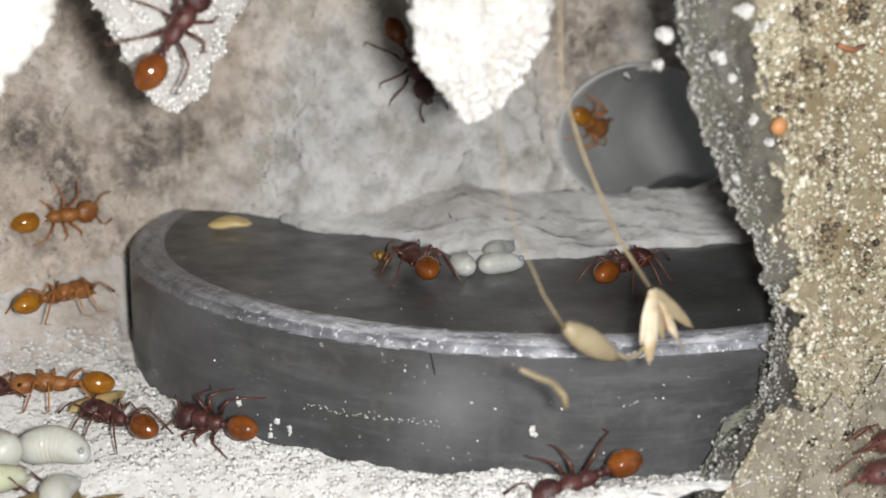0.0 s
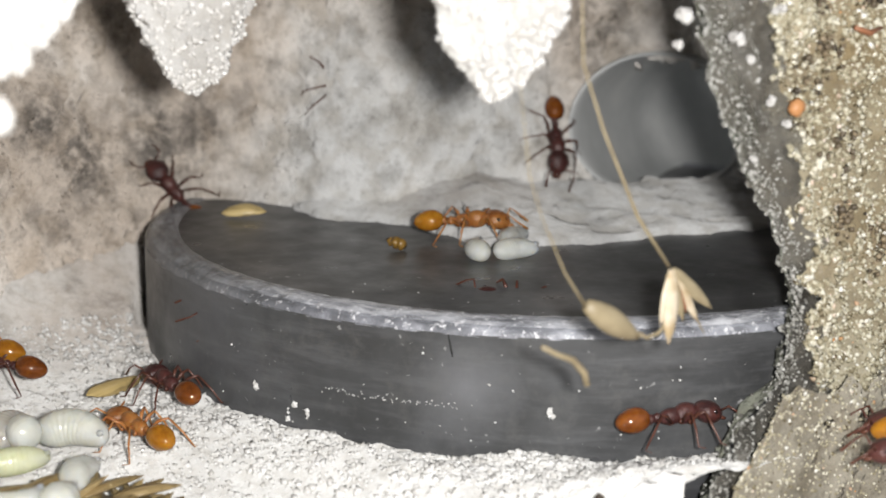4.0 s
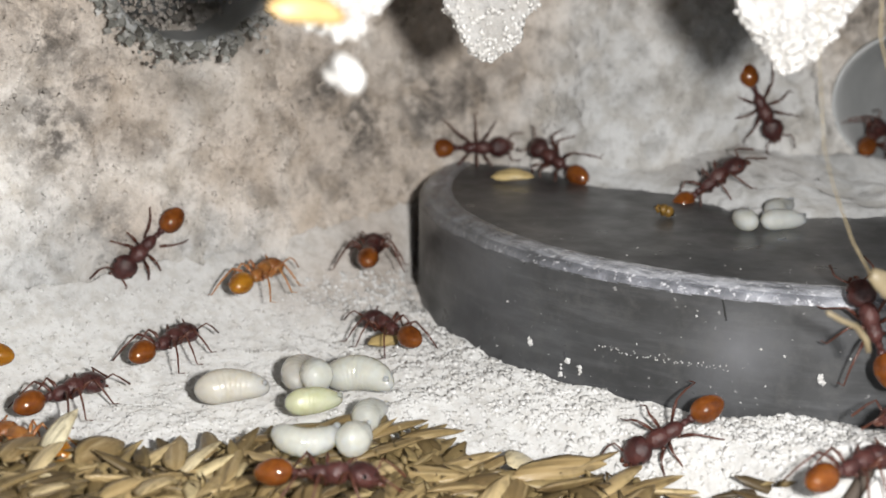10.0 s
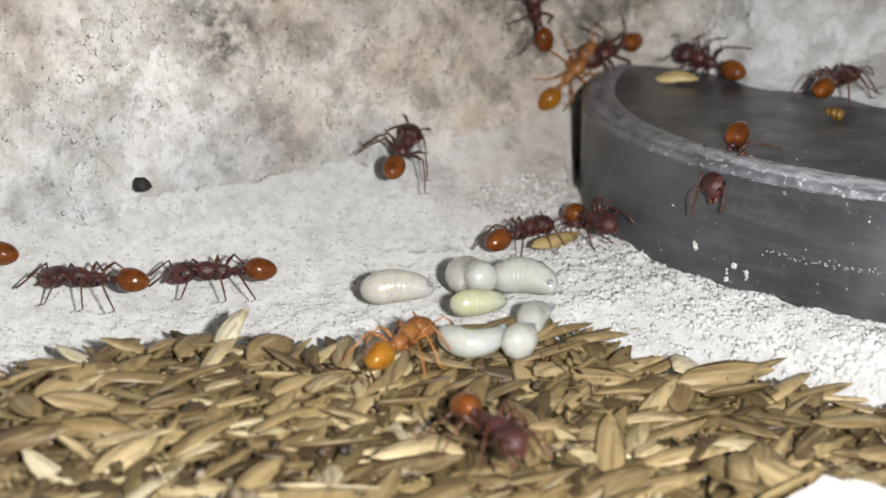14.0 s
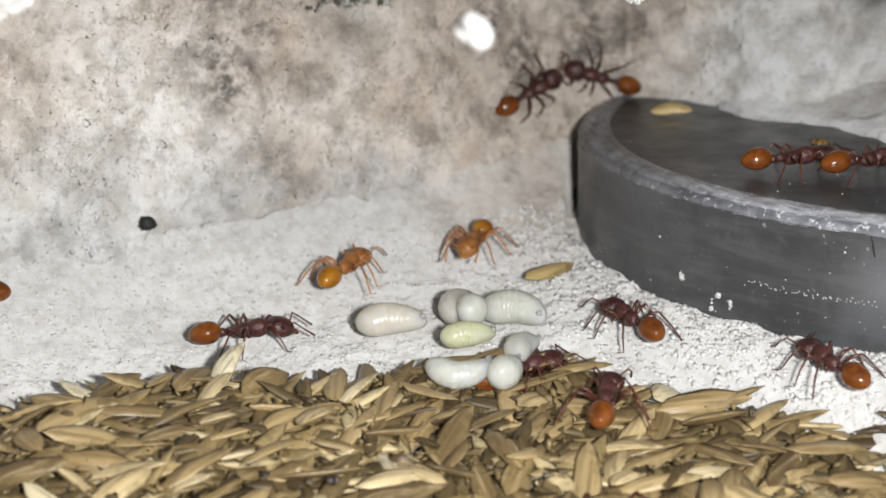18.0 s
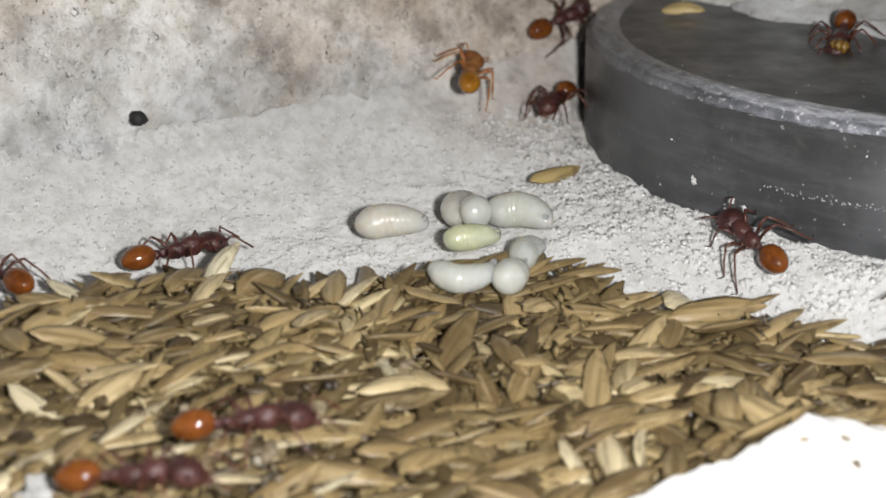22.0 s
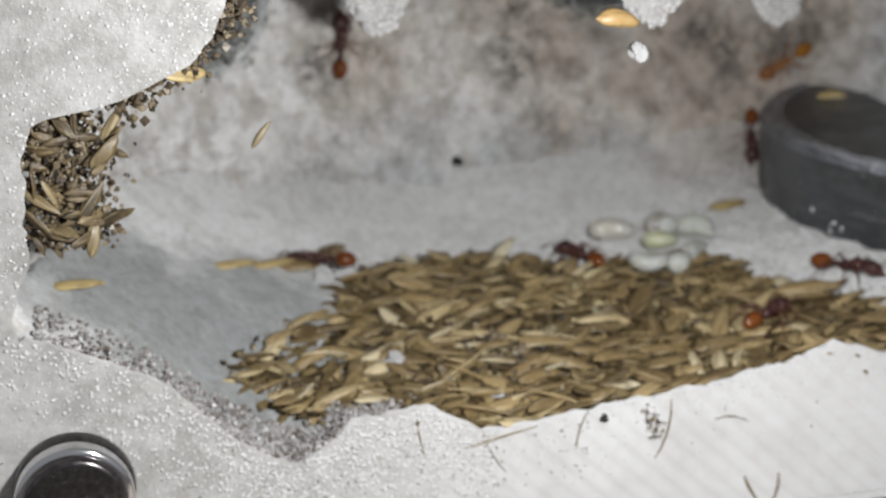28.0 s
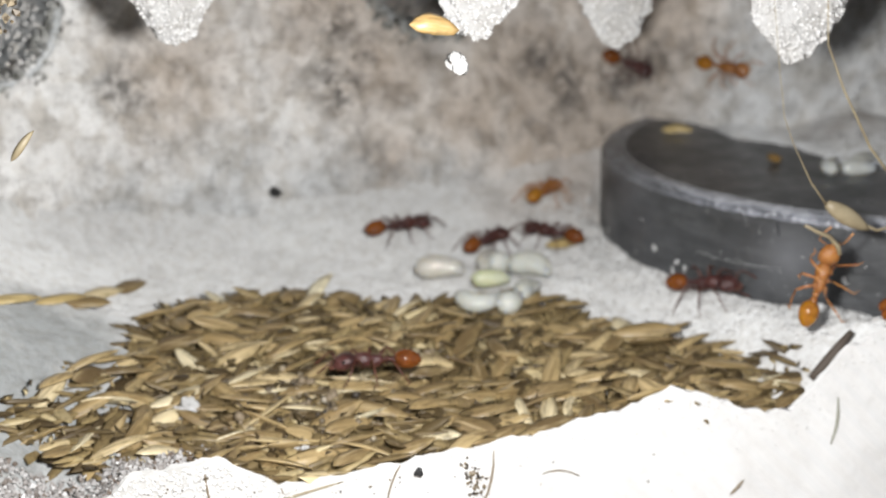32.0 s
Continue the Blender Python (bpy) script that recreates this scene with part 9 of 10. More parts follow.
    creep(DARK_ANTS[11], [
        (0, crawl((-2.7, -32.3, 1.5), (-0.78, 0.63, 0.00), (0.00, 0.00, 1.00))),
        (1, crawl((-2.7, -32.3, 1.5), (-0.78, 0.63, 0.00), (0.00, 0.00, 1.00))),
        (2, crawl((-3.4, -31.7, 1.5), (-0.78, 0.63, 0.00), (0.00, 0.00, 1.00))),
        (3, crawl((-3.4, -31.7, 1.5), (-0.78, 0.63, 0.00), (0.00, 0.00, 1.00))),
        (4.5, crawl((-3.8, -31.4, 1.4), (-0.78, 0.62, 0.00), (0.00, 0.00, 1.00))),
        (6, crawl((-4.2, -31.1, 1.4), (-0.78, 0.62, 0.00), (0.00, 0.00, 1.00))),
        (7, crawl((-5.0, -30.4, 1.3), (-0.79, 0.62, 0.00), (0.00, 0.00, 1.00))),
        (8, crawl((-12.1, -7.4, 6.98), (-1.00, -0.04, 0.00), (0.00, 0.00, 1.00))),
        (8.5, crawl((-13.6, -6.2, 6.98), (-0.74, 0.67, 0.00), (0.00, 0.00, 1.00))),
        (9, crawl((-15.2, -5.1, 6.98), (-0.05, 1.00, 0.00), (0.00, 0.00, 1.00))),
        (9.5, crawl((-14.8, -15.3, 3.9), (0.86, 0.51, 0.00), (0.00, 0.00, 1.00))),
        (10, crawl((-14.3, -25.5, 1.1), (0.86, -0.52, 0.00), (0.00, 0.00, 1.00))),
        (10.5, crawl((-23.1, -15.5, 0.4), (0.89, 0.46, 0.00), (0.00, 0.00, 1.00))),
        (11, crawl((-31.8, -5.4, -0.4), (0.08, 1.00, 0.00), (0.00, 0.00, 1.00))),
        (11.5, crawl((-32.8, -6.7, -0.5), (-0.59, 0.81, 0.00), (0.00, 0.00, 1.00))),
        (12, crawl((-33.8, -8.0, -0.7), (-0.97, 0.22, 0.00), (0.00, 0.00, 1.00))),
        (12.33, crawl((-29.0, -13.8, 0.1), (-0.74, -0.67, 0.00), (0.00, 0.00, 1.00))),
        (12.67, crawl((-24.2, -19.7, 0.9), (0.14, -0.99, 0.00), (0.00, 0.00, 1.00))),
        (13, crawl((-19.5, -25.5, 1.7), (0.89, -0.45, 0.00), (0.00, 0.00, 1.00))),
        (13.5, crawl((-21.4, -15.2, 3.7), (0.10, -0.97, -0.20), (-0.25, -0.22, 0.94))),
        (14, crawl((-23.3, -4.8, 5.8), (-0.69, -0.51, -0.51), (-0.55, -0.10, 0.83))),
        (15, crawl((-24.2, -10.3, 3.4), (-0.91, 0.02, -0.41), (-0.41, 0.05, 0.91))),
        (16, crawl((-25.1, -15.8, 1.1), (-0.80, 0.56, -0.21), (-0.20, 0.09, 0.98))),
        (17, crawl((-25.9, -21.3, -1.2), (-0.38, 0.92, 0.00), (0.00, 0.00, 1.00))),
        (18, crawl((-24.9, -17.8, -0.2), (0.06, 1.00, 0.00), (0.00, 0.00, 1.00))),
        (18.5, crawl((-25.9, -17.5, -0.6), (0.89, 0.46, 0.00), (0.00, 0.00, 1.00))),
        (19, crawl((-27.0, -17.2, -0.9), (0.85, -0.53, 0.00), (0.00, 0.00, 1.00))),
        (20, crawl((-23.2, -18.2, 1.2), (0.84, 0.17, 0.51), (-0.43, -0.35, 0.83))),
        (21, crawl((-21.6, -14.4, 3.3), (-0.06, 0.10, 0.99), (-0.84, -0.54, -0.00))),
        (21.5, crawl((-23.9, -13.2, 1.7), (0.05, 0.67, 0.74), (-0.71, -0.50, 0.50))),
        (22, crawl((-26.2, -11.9, 0.0), (0.02, 0.98, 0.19), (-0.53, -0.15, 0.83))),
        (22.5, crawl((-23.9, -12.8, 0.1), (0.82, 0.52, 0.24), (-0.32, 0.07, 0.95))),
        (23, crawl((-21.6, -13.7, 0.2), (0.93, -0.36, 0.00), (0.00, 0.00, 1.00))),
        (24, crawl((-19.7, -25.5, 1.7), (0.95, -0.31, 0.00), (0.00, 0.00, 1.00))),
        (25, crawl((-19.7, -25.5, 1.7), (0.95, -0.31, 0.00), (0.00, 0.00, 1.00))),
        (26.5, crawl((-19.7, -25.5, 1.7), (0.95, -0.31, 0.00), (0.00, 0.00, 1.00))),
        (28, crawl((-19.7, -25.5, 1.7), (0.95, -0.31, 0.00), (0.00, 0.00, 1.00))),
        (29, crawl((-30.7, -2.6, -0.2), (0.95, 0.31, 0.00), (0.00, 0.00, 1.00))),
        (30, crawl((-35.4, -9.4, -1.1), (0.91, 0.41, 0.00), (0.00, 0.00, 1.00))),
        (31, crawl((-33.9, -6.9, -0.7), (0.61, 0.79, 0.00), (0.00, 0.00, 1.00))),
        (31.5, crawl((-29.4, -9.7, -0.1), (0.98, 0.03, 0.20), (-0.19, -0.26, 0.95))),
        (32, crawl((-24.9, -12.5, 0.4), (0.64, -0.76, 0.13), (-0.49, -0.26, 0.83))),
    ])
    creep(DARK_ANTS[12], [
        (0, crawl((6.5, -25.5, 0.3), (-0.78, 0.63, 0.00), (0.00, 0.00, 1.00))),
        (1, crawl((6.5, -25.5, 0.3), (-0.78, 0.63, 0.00), (0.00, 0.00, 1.00))),
        (2, crawl((5.7, -25.5, 0.3), (-0.78, 0.63, 0.00), (0.00, 0.00, 1.00))),
        (3, crawl((5.7, -25.5, 0.3), (-0.78, 0.63, 0.00), (0.00, 0.00, 1.00))),
        (4.5, crawl((4.5, -25.5, 0.3), (-0.78, 0.62, 0.00), (0.00, 0.00, 1.00))),
        (6, crawl((3.3, -25.5, 0.3), (-0.78, 0.62, 0.00), (0.00, 0.00, 1.00))),
        (7, crawl((2.6, -25.5, 0.3), (-0.79, 0.62, 0.00), (0.00, 0.00, 1.00))),
        (8, crawl((-10.0, -12.6, 6.98), (-0.95, 0.31, 0.00), (0.00, 0.00, 1.00))),
        (9, crawl((-17.4, -13.3, 6.98), (-0.98, -0.17, 0.00), (0.00, 0.00, 1.00))),
        (9.5, crawl((-17.0, -17.5, 6.0), (-0.71, 0.61, 0.35), (-0.04, -0.53, 0.85))),
        (10, crawl((-16.6, -21.7, 5.3), (0.07, 0.60, 0.80), (-0.49, -0.67, 0.55))),
        (11, crawl((-16.6, -21.7, 5.3), (0.07, 0.60, 0.80), (-0.49, -0.67, 0.55))),
        (11.5, crawl((-12.8, -13.4, 6.1), (0.59, -0.20, 0.79), (-0.78, -0.40, 0.48))),
        (12, crawl((-9.0, -5.0, 7.08), (0.27, -0.93, 0.26), (-0.75, -0.03, 0.66))),
        (13, crawl((-8.1, -25.5, 0.4), (0.89, -0.45, 0.00), (0.00, 0.00, 1.00))),
        (14, crawl((-8.1, -25.5, 0.4), (0.89, -0.45, 0.00), (0.00, 0.00, 1.00))),
        (15.5, crawl((-8.1, -25.5, 0.4), (0.89, -0.45, 0.00), (0.00, 0.00, 1.00))),
        (17, crawl((-8.1, -25.5, 0.4), (0.89, -0.45, 0.00), (0.00, 0.00, 1.00))),
        (18, crawl((-14.8, -7.5, 6.98), (0.98, -0.18, 0.00), (0.00, 0.00, 1.00))),
        (19, crawl((-13.9, -25.5, 1.1), (0.90, -0.43, 0.00), (0.00, 0.00, 1.00))),
        (20, crawl((-13.9, -25.5, 1.1), (0.90, -0.43, 0.00), (0.00, 0.00, 1.00))),
        (21, crawl((-13.9, -25.5, 1.1), (0.90, -0.43, 0.00), (0.00, 0.00, 1.00))),
        (22, crawl((-13.9, -25.5, 1.1), (0.90, -0.43, 0.00), (0.00, 0.00, 1.00))),
        (23, crawl((-13.9, -25.5, 1.1), (0.90, -0.43, 0.00), (0.00, 0.00, 1.00))),
        (24, crawl((-13.9, -25.5, 1.1), (0.90, -0.43, 0.00), (0.00, 0.00, 1.00))),
        (25, crawl((-13.9, -25.5, 1.1), (0.90, -0.43, 0.00), (0.00, 0.00, 1.00))),
        (26.5, crawl((-13.9, -25.5, 1.1), (0.90, -0.43, 0.00), (0.00, 0.00, 1.00))),
        (28, crawl((-13.9, -25.5, 1.1), (0.90, -0.43, 0.00), (0.00, 0.00, 1.00))),
        (29, crawl((-13.9, -25.5, 1.1), (0.90, -0.43, 0.00), (0.00, 0.00, 1.00))),
        (30, crawl((-13.9, -25.5, 1.1), (0.90, -0.43, 0.00), (0.00, 0.00, 1.00))),
        (30.5, crawl((-21.6, -11.9, 0.5), (0.72, 0.70, 0.00), (0.00, 0.00, 1.00))),
        (31, crawl((-29.3, 1.7, -0.1), (-0.40, 0.92, 0.00), (0.00, 0.00, 1.00))),
        (32, crawl((-30.6, 4.3, 0.2), (-0.58, 0.81, 0.00), (0.00, 0.00, 1.00))),
    ])
    creep(DARK_ANTS[13], [
        (0, crawl((-47.9, -2.5, -0.7), (0.80, -0.60, 0.00), (0.00, 0.00, 1.00))),
        (1, crawl((-47.9, -2.5, -0.7), (0.80, -0.60, 0.00), (0.00, 0.00, 1.00))),
        (2, crawl((-47.9, -2.5, -0.7), (0.80, -0.60, 0.00), (0.00, 0.00, 1.00))),
        (3, crawl((-47.9, -2.5, -0.7), (0.80, -0.60, 0.00), (0.00, 0.00, 1.00))),
        (4.5, crawl((-47.9, -2.5, -0.7), (0.80, -0.60, 0.00), (0.00, 0.00, 1.00))),
        (6, crawl((-47.9, -2.5, -0.7), (0.80, -0.60, 0.00), (0.00, 0.00, 1.00))),
        (7, crawl((-47.9, -2.5, -0.7), (0.80, -0.60, 0.00), (0.00, 0.00, 1.00))),
        (8, crawl((-47.9, -2.5, -0.7), (0.80, -0.60, 0.00), (0.00, 0.00, 1.00))),
        (9, crawl((-44.7, -4.9, -0.8), (0.85, 0.52, 0.00), (0.00, 0.00, 1.00))),
        (10, crawl((-43.8, -14.5, -0.1), (0.81, -0.58, 0.00), (0.00, 0.00, 1.00))),
        (10.5, crawl((-43.9, -16.1, -0.3), (0.90, 0.44, 0.00), (0.00, 0.00, 1.00))),
        (11, crawl((-43.9, -17.6, -0.6), (0.04, 1.00, 0.00), (0.00, 0.00, 1.00))),
        (12, crawl((-38.0, -22.1, -1.7), (-0.86, 0.51, 0.00), (0.00, 0.00, 1.00))),
        (13, crawl((-45.8, -13.6, 0.1), (-1.00, 0.01, 0.00), (0.00, 0.00, 1.00))),
        (13.5, crawl((-45.7, -15.9, -0.3), (-0.70, -0.72, 0.00), (0.00, 0.00, 1.00))),
        (14, crawl((-45.6, -18.2, -0.7), (0.03, -1.00, 0.00), (0.00, 0.00, 1.00))),
        (15, crawl((-43.1, -18.0, -0.7), (-0.53, -0.85, 0.00), (0.00, 0.00, 1.00))),
        (16, crawl((-40.5, -17.9, -0.7), (-0.92, -0.40, 0.00), (0.00, 0.00, 1.00))),
        (17, crawl((-38.0, -17.8, -0.7), (-0.98, 0.18, 0.00), (0.00, 0.00, 1.00))),
        (17.5, crawl((-37.1, -16.2, -0.9), (-0.37, 0.93, 0.00), (0.00, 0.00, 1.00))),
        (18, crawl((-36.3, -14.7, -1.1), (0.59, 0.81, 0.00), (0.00, 0.00, 1.00))),
        (19, crawl((-39.5, -22.7, -1.8), (0.95, -0.30, 0.00), (0.00, 0.00, 1.00))),
        (20, crawl((-38.6, -23.1, -3.1), (0.90, -0.43, 0.00), (0.00, 0.00, 1.00))),
        (21, crawl((-38.6, -23.1, -3.1), (0.90, -0.43, 0.00), (0.00, 0.00, 1.00))),
        (22, crawl((-61.4, -21.1, -1.3), (0.92, -0.39, 0.00), (0.00, 0.00, 1.00))),
        (22.33, crawl((-64.5, -19.9, -1.3), (0.14, -0.99, 0.00), (0.00, 0.00, 1.00))),
        (22.67, crawl((-67.6, -18.7, -1.3), (-0.78, -0.62, 0.00), (0.00, 0.00, 1.00))),
        (23, crawl((-70.7, -17.5, -1.3), (-0.93, 0.36, 0.00), (0.00, 0.00, 1.00))),
        (24, crawl((-73.6, -16.6, -0.0), (-0.95, 0.31, 0.00), (0.00, 0.00, 1.00))),
        (25, crawl((-81.3, -14.5, 5.1), (-0.96, 0.27, 0.00), (0.00, 0.00, 1.00))),
        (25.75, crawl((-67.6, -17.5, 2.9), (-0.50, 0.87, 0.00), (0.00, 0.00, 1.00))),
        (26.5, crawl((-54.0, -20.4, 0.8), (0.25, 0.97, 0.00), (0.00, 0.00, 1.00))),
        (27.25, crawl((-40.4, -23.4, -1.4), (0.85, 0.52, 0.00), (0.00, 0.00, 1.00))),
        (28, crawl((-26.7, -26.4, -3.6), (0.97, -0.23, 0.00), (0.00, 0.00, 1.00))),
        (29, crawl((-20.9, -27.9, 1.3), (0.97, -0.25, 0.00), (0.00, 0.00, 1.00))),
        (30, crawl((-19.9, -28.1, 1.7), (0.97, -0.26, 0.00), (0.00, 0.00, 1.00))),
        (31, crawl((-18.0, -28.7, 1.9), (0.96, -0.28, 0.00), (0.00, 0.00, 1.00))),
        (32, crawl((-17.1, -29.0, 2.0), (0.95, -0.30, 0.00), (0.00, 0.00, 1.00))),
    ])
    creep(DARK_ANTS[14], [
        (0, crawl((-1.9, -32.2, 1.4), (-0.78, 0.62, 0.00), (0.00, 0.00, 1.00))),
        (1, crawl((-2.7, -31.6, 1.4), (-0.78, 0.63, 0.00), (0.00, 0.00, 1.00))),
        (2, crawl((-2.7, -31.6, 1.4), (-0.78, 0.63, 0.00), (0.00, 0.00, 1.00))),
        (3, crawl((-2.7, -31.6, 1.4), (-0.78, 0.63, 0.00), (0.00, 0.00, 1.00))),
        (4.5, crawl((-3.0, -31.3, 1.4), (-0.78, 0.62, 0.00), (0.00, 0.00, 1.00))),
        (6, crawl((-3.4, -31.0, 1.3), (-0.78, 0.62, 0.00), (0.00, 0.00, 1.00))),
        (7, crawl((-4.2, -30.3, 1.2), (-0.79, 0.62, 0.00), (0.00, 0.00, 1.00))),
        (8, crawl((-6.6, -28.5, 1.0), (-0.80, 0.60, 0.00), (0.00, 0.00, 1.00))),
        (9, crawl((-10.6, -25.5, 0.6), (-0.84, 0.55, 0.00), (0.00, 0.00, 1.00))),
        (9.5, crawl((-11.0, -6.8, 4.0), (-0.50, 0.86, 0.04), (-0.47, -0.31, 0.83))),
        (10, crawl((-11.4, 12.0, 7.68), (-0.14, 0.94, 0.32), (-0.87, -0.27, 0.41))),
        (10.5, crawl((-16.9, 15.0, 6.98), (0.21, 0.52, 0.83), (-0.35, -0.75, 0.56))),
        (11, crawl((-22.4, 18.1, 6.0), (0.78, 0.07, 0.62), (0.08, -1.00, 0.02))),
        (12, crawl((-22.8, 18.3, 6.9), (0.71, -0.32, 0.62), (-0.43, -0.90, 0.04))),
        (12.5, crawl((-21.0, -3.6, 4.3), (0.91, -0.28, 0.32), (-0.42, -0.56, 0.71))),
        (13, crawl((-19.2, -25.5, 1.7), (0.89, -0.45, 0.00), (0.00, 0.00, 1.00))),
        (13.5, crawl((-18.3, -3.2, 5.0), (-0.04, -0.83, -0.56), (0.61, -0.46, 0.64))),
        (14, crawl((-17.3, 19.1, 8.3), (-0.95, -0.26, -0.15), (0.25, -0.97, 0.07))),
        (15, crawl((-17.0, 4.3, 6.0), (-0.43, -0.73, -0.54), (0.61, -0.67, 0.43))),
        (16, crawl((-16.7, -10.6, 3.7), (0.38, -0.80, -0.47), (0.50, -0.25, 0.83))),
        (17, crawl((-16.4, -25.5, 1.4), (0.91, -0.42, 0.00), (0.00, 0.00, 1.00))),
        (18, crawl((-16.4, -25.5, 1.4), (0.91, -0.42, 0.00), (0.00, 0.00, 1.00))),
        (19, crawl((-16.4, -25.5, 1.4), (0.91, -0.42, 0.00), (0.00, 0.00, 1.00))),
        (20, crawl((-16.4, -25.5, 1.4), (0.91, -0.42, 0.00), (0.00, 0.00, 1.00))),
        (20.5, crawl((-18.0, -3.3, 4.3), (0.86, 0.09, 0.50), (-0.36, -0.59, 0.72))),
        (21, crawl((-19.5, 19.0, 7.2), (0.31, 0.12, 0.94), (-0.08, -0.98, 0.15))),
        (22, crawl((-22.5, 17.9, 6.4), (0.93, 0.32, 0.20), (0.31, -0.95, 0.08))),
        (22.5, crawl((-21.1, -3.8, 4.0), (1.00, 0.02, -0.04), (0.04, -0.69, 0.72))),
        (23, crawl((-19.7, -25.5, 1.7), (0.93, -0.36, 0.00), (0.00, 0.00, 1.00))),
        (24, crawl((-19.7, -25.5, 1.7), (0.93, -0.36, 0.00), (0.00, 0.00, 1.00))),
        (25, crawl((-19.7, -25.5, 1.7), (0.93, -0.36, 0.00), (0.00, 0.00, 1.00))),
        (26.5, crawl((-19.7, -25.5, 1.7), (0.93, -0.36, 0.00), (0.00, 0.00, 1.00))),
        (28, crawl((-19.7, -25.5, 1.7), (0.93, -0.36, 0.00), (0.00, 0.00, 1.00))),
        (29, crawl((-19.7, -25.5, 1.7), (0.93, -0.36, 0.00), (0.00, 0.00, 1.00))),
        (29.33, crawl((-19.0, -10.4, 4.0), (0.72, 0.31, 0.62), (-0.56, -0.28, 0.78))),
        (29.67, crawl((-18.3, 4.6, 6.68), (-0.17, 0.50, 0.85), (-0.54, -0.77, 0.34))),
        (30, crawl((-17.6, 19.7, 8.8), (-0.89, 0.02, 0.46), (0.02, -0.99, 0.10))),
        (30.5, crawl((-21.5, 18.8, 7.4), (-0.07, 0.11, 0.99), (0.05, -0.99, 0.11))),
        (31, crawl((-25.4, 17.8, 5.9), (0.81, 0.12, 0.57), (0.08, -0.99, 0.10))),
        (32, crawl((-17.5, 20.4, 12.3), (0.91, 0.14, -0.38), (0.16, -0.99, 0.01))),
    ])
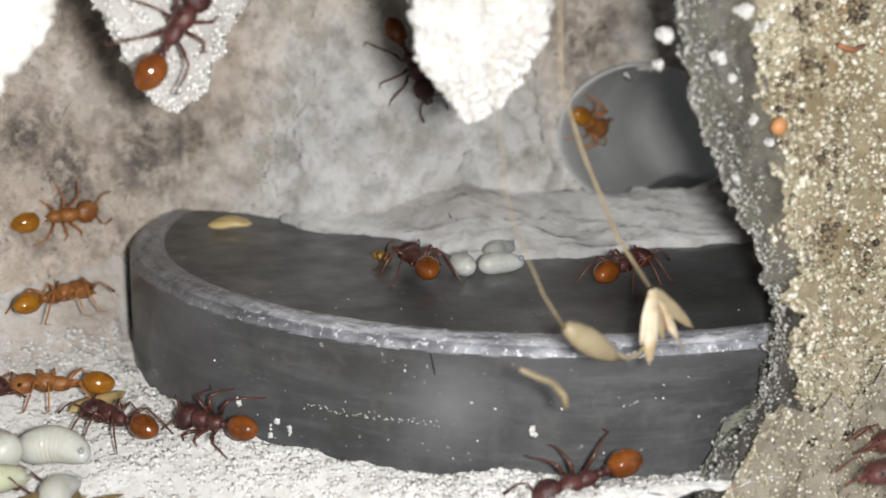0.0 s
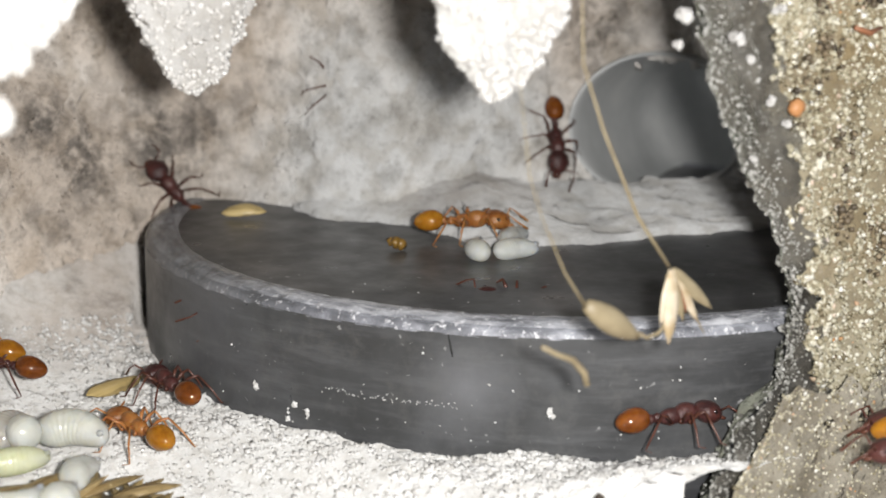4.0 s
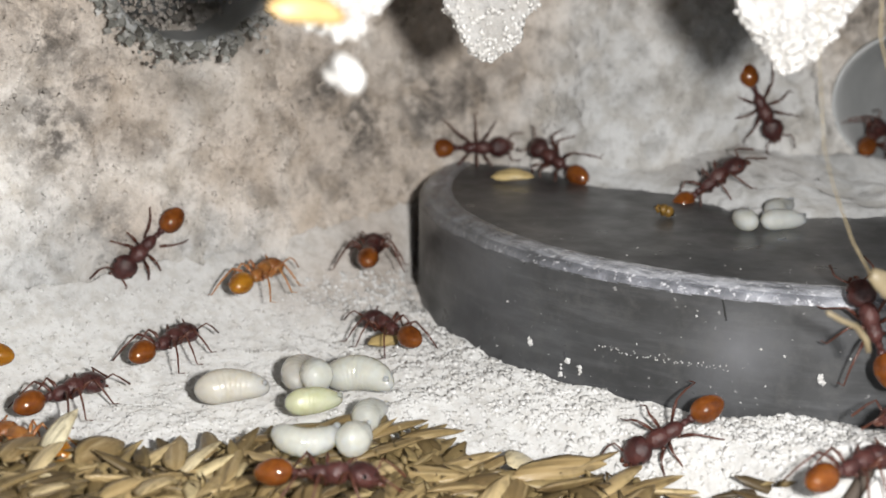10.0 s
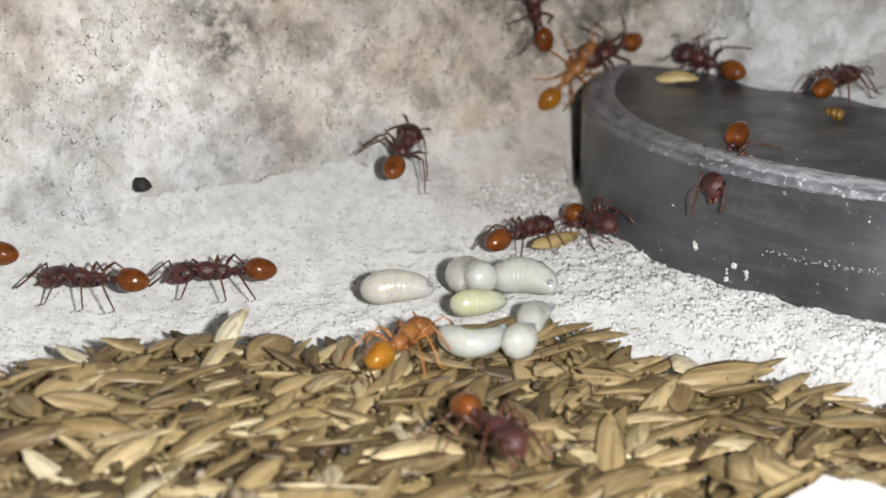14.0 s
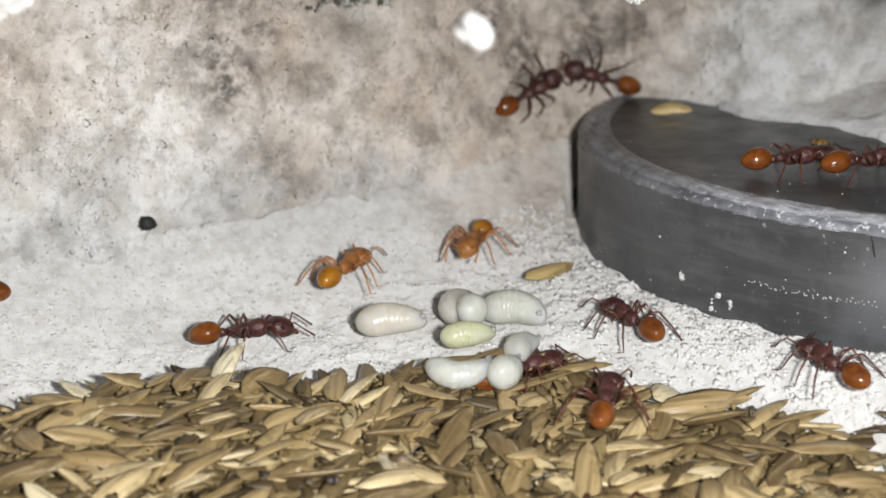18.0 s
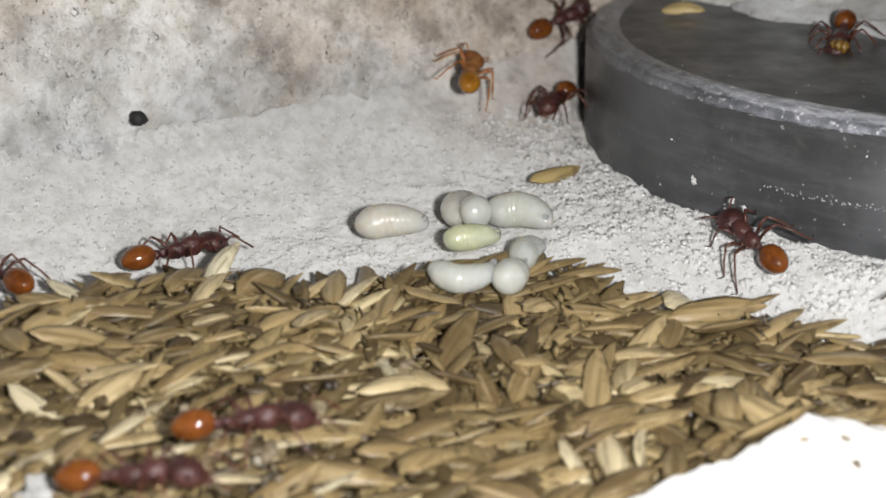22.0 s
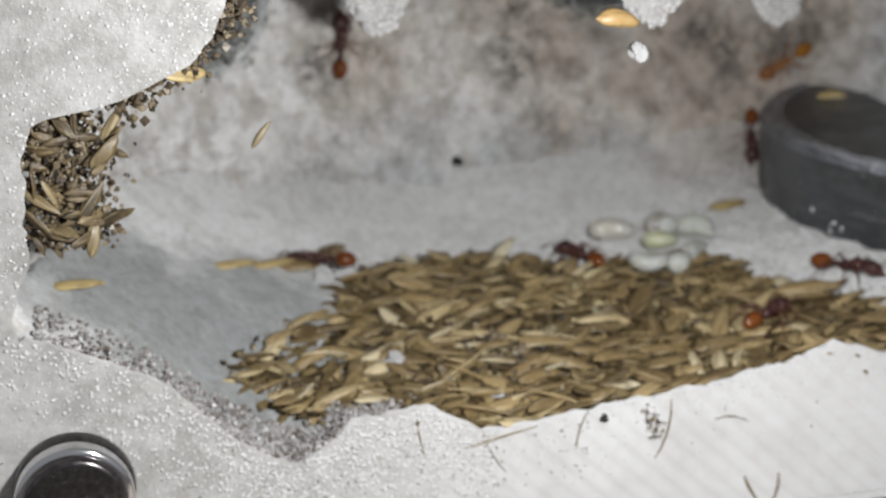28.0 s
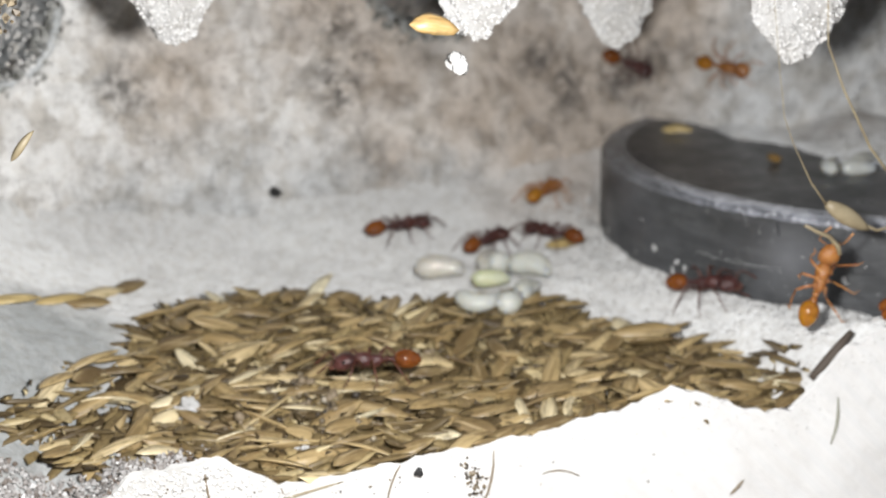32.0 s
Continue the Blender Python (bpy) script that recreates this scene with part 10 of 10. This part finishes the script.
    creep(DARK_ANTS[15], [
        (0, crawl((-6.8, -34.8, 1.6), (-0.78, 0.63, 0.00), (0.00, 0.00, 1.00))),
        (1, crawl((-6.8, -34.8, 1.6), (-0.78, 0.63, 0.00), (0.00, 0.00, 1.00))),
        (2, crawl((-6.8, -34.8, 1.6), (-0.78, 0.63, 0.00), (0.00, 0.00, 1.00))),
        (3, crawl((-6.8, -34.8, 1.6), (-0.78, 0.63, 0.00), (0.00, 0.00, 1.00))),
        (4.5, crawl((-7.6, -34.1, 1.7), (-0.78, 0.62, 0.00), (0.00, 0.00, 1.00))),
        (6, crawl((-8.4, -33.5, 1.7), (-0.79, 0.62, 0.00), (0.00, 0.00, 1.00))),
        (7, crawl((-8.4, -33.5, 1.7), (-0.79, 0.62, 0.00), (0.00, 0.00, 1.00))),
        (8, crawl((-10.7, -31.7, 1.8), (-0.80, 0.60, 0.00), (0.00, 0.00, 1.00))),
        (9, crawl((-14.7, -28.7, 1.9), (-0.84, 0.55, 0.00), (0.00, 0.00, 1.00))),
        (10, crawl((-17.2, -27.0, 1.9), (-0.86, 0.52, 0.00), (0.00, 0.00, 1.00))),
        (10.5, crawl((-20.2, -3.7, 7.8), (-0.60, 0.40, 0.69), (0.40, -0.60, 0.69))),
        (11, crawl((-23.2, 19.6, 13.7), (-0.13, -0.10, 0.99), (0.46, -0.89, -0.03))),
        (12, crawl((-28.4, 17.0, 11.1), (0.24, 0.01, 0.97), (-0.08, -1.00, 0.03))),
        (13, crawl((-24.9, 18.9, 11.0), (-0.48, -0.13, 0.87), (0.33, -0.94, 0.05))),
        (14, crawl((-23.8, 18.8, 11.3), (-0.35, -0.04, 0.94), (0.53, -0.84, 0.16))),
        (15, crawl((-23.1, 18.5, 10.2), (0.17, 0.19, 0.97), (0.43, -0.90, 0.10))),
        (16, crawl((-22.4, 18.1, 9.2), (0.66, 0.29, 0.69), (0.31, -0.94, 0.10))),
        (17, crawl((-21.7, 17.8, 8.1), (0.95, 0.24, 0.20), (0.21, -0.96, 0.18))),
        (18, crawl((-23.9, 18.5, 8.4), (0.93, 0.15, 0.34), (0.14, -0.99, 0.08))),
        (19, crawl((-21.9, 19.3, 8.3), (0.99, -0.10, -0.04), (-0.10, -0.98, 0.15))),
        (19.5, crawl((-23.4, 15.4, 5.0), (0.60, 0.71, 0.37), (0.33, -0.64, 0.70))),
        (20, crawl((-24.8, 11.5, 1.7), (-0.28, 0.96, 0.00), (0.00, 0.00, 1.00))),
        (21, crawl((-25.5, 11.0, 2.2), (0.58, 0.82, 0.00), (0.00, 0.00, 1.00))),
        (21.33, crawl((-25.5, 11.0, 2.0), (-0.37, 0.93, 0.00), (0.00, 0.00, 1.00))),
        (21.67, crawl((-25.5, 11.0, 1.9), (-0.98, 0.20, 0.00), (0.00, 0.00, 1.00))),
        (22, crawl((-25.6, 11.1, 1.8), (-0.71, -0.71, 0.00), (0.00, 0.00, 1.00))),
        (22.33, crawl((-26.6, 9.1, 1.3), (-0.99, 0.12, 0.00), (0.00, 0.00, 1.00))),
        (22.67, crawl((-27.7, 7.2, 0.8), (-0.53, 0.85, 0.00), (0.00, 0.00, 1.00))),
        (23, crawl((-28.8, 5.2, 0.4), (0.34, 0.94, 0.00), (0.00, 0.00, 1.00))),
        (23.5, crawl((-30.1, 4.6, 0.1), (-0.41, 0.91, 0.00), (0.00, 0.00, 1.00))),
        (24, crawl((-31.4, 4.0, -0.1), (-0.93, 0.37, 0.00), (0.00, 0.00, 1.00))),
        (25, crawl((-28.7, 4.6, 0.2), (-0.94, 0.35, 0.00), (0.00, 0.00, 1.00))),
        (25.75, crawl((-28.4, -0.2, -0.0), (-0.95, -0.31, 0.00), (0.00, 0.00, 1.00))),
        (26.5, crawl((-28.1, -5.1, -0.3), (-0.56, -0.83, 0.00), (0.00, 0.00, 1.00))),
        (27.25, crawl((-27.8, -10.0, -0.5), (0.07, -1.00, 0.00), (0.00, 0.00, 1.00))),
        (28, crawl((-27.5, -14.9, -0.7), (0.67, -0.74, 0.00), (0.00, 0.00, 1.00))),
        (28.5, crawl((-30.3, -13.9, -1.4), (1.00, -0.02, -0.00), (0.00, -0.00, 1.00))),
        (29, crawl((-33.2, -13.0, -2.1), (0.71, 0.71, 0.00), (0.00, 0.00, 1.00))),
        (30, crawl((-33.6, -11.9, -1.7), (1.00, -0.03, 0.00), (0.00, 0.00, 1.00))),
        (30.33, crawl((-36.1, -13.9, -1.3), (0.64, 0.76, 0.00), (0.00, 0.00, 1.00))),
        (30.67, crawl((-38.5, -15.9, -0.9), (-0.20, 0.98, 0.00), (0.00, 0.00, 1.00))),
        (31, crawl((-41.0, -17.9, -0.5), (-0.89, 0.45, 0.00), (0.00, 0.00, 1.00))),
        (32, crawl((-52.3, -19.5, -0.5), (-0.99, 0.16, 0.00), (0.00, 0.00, 1.00))),
    ])


motions()
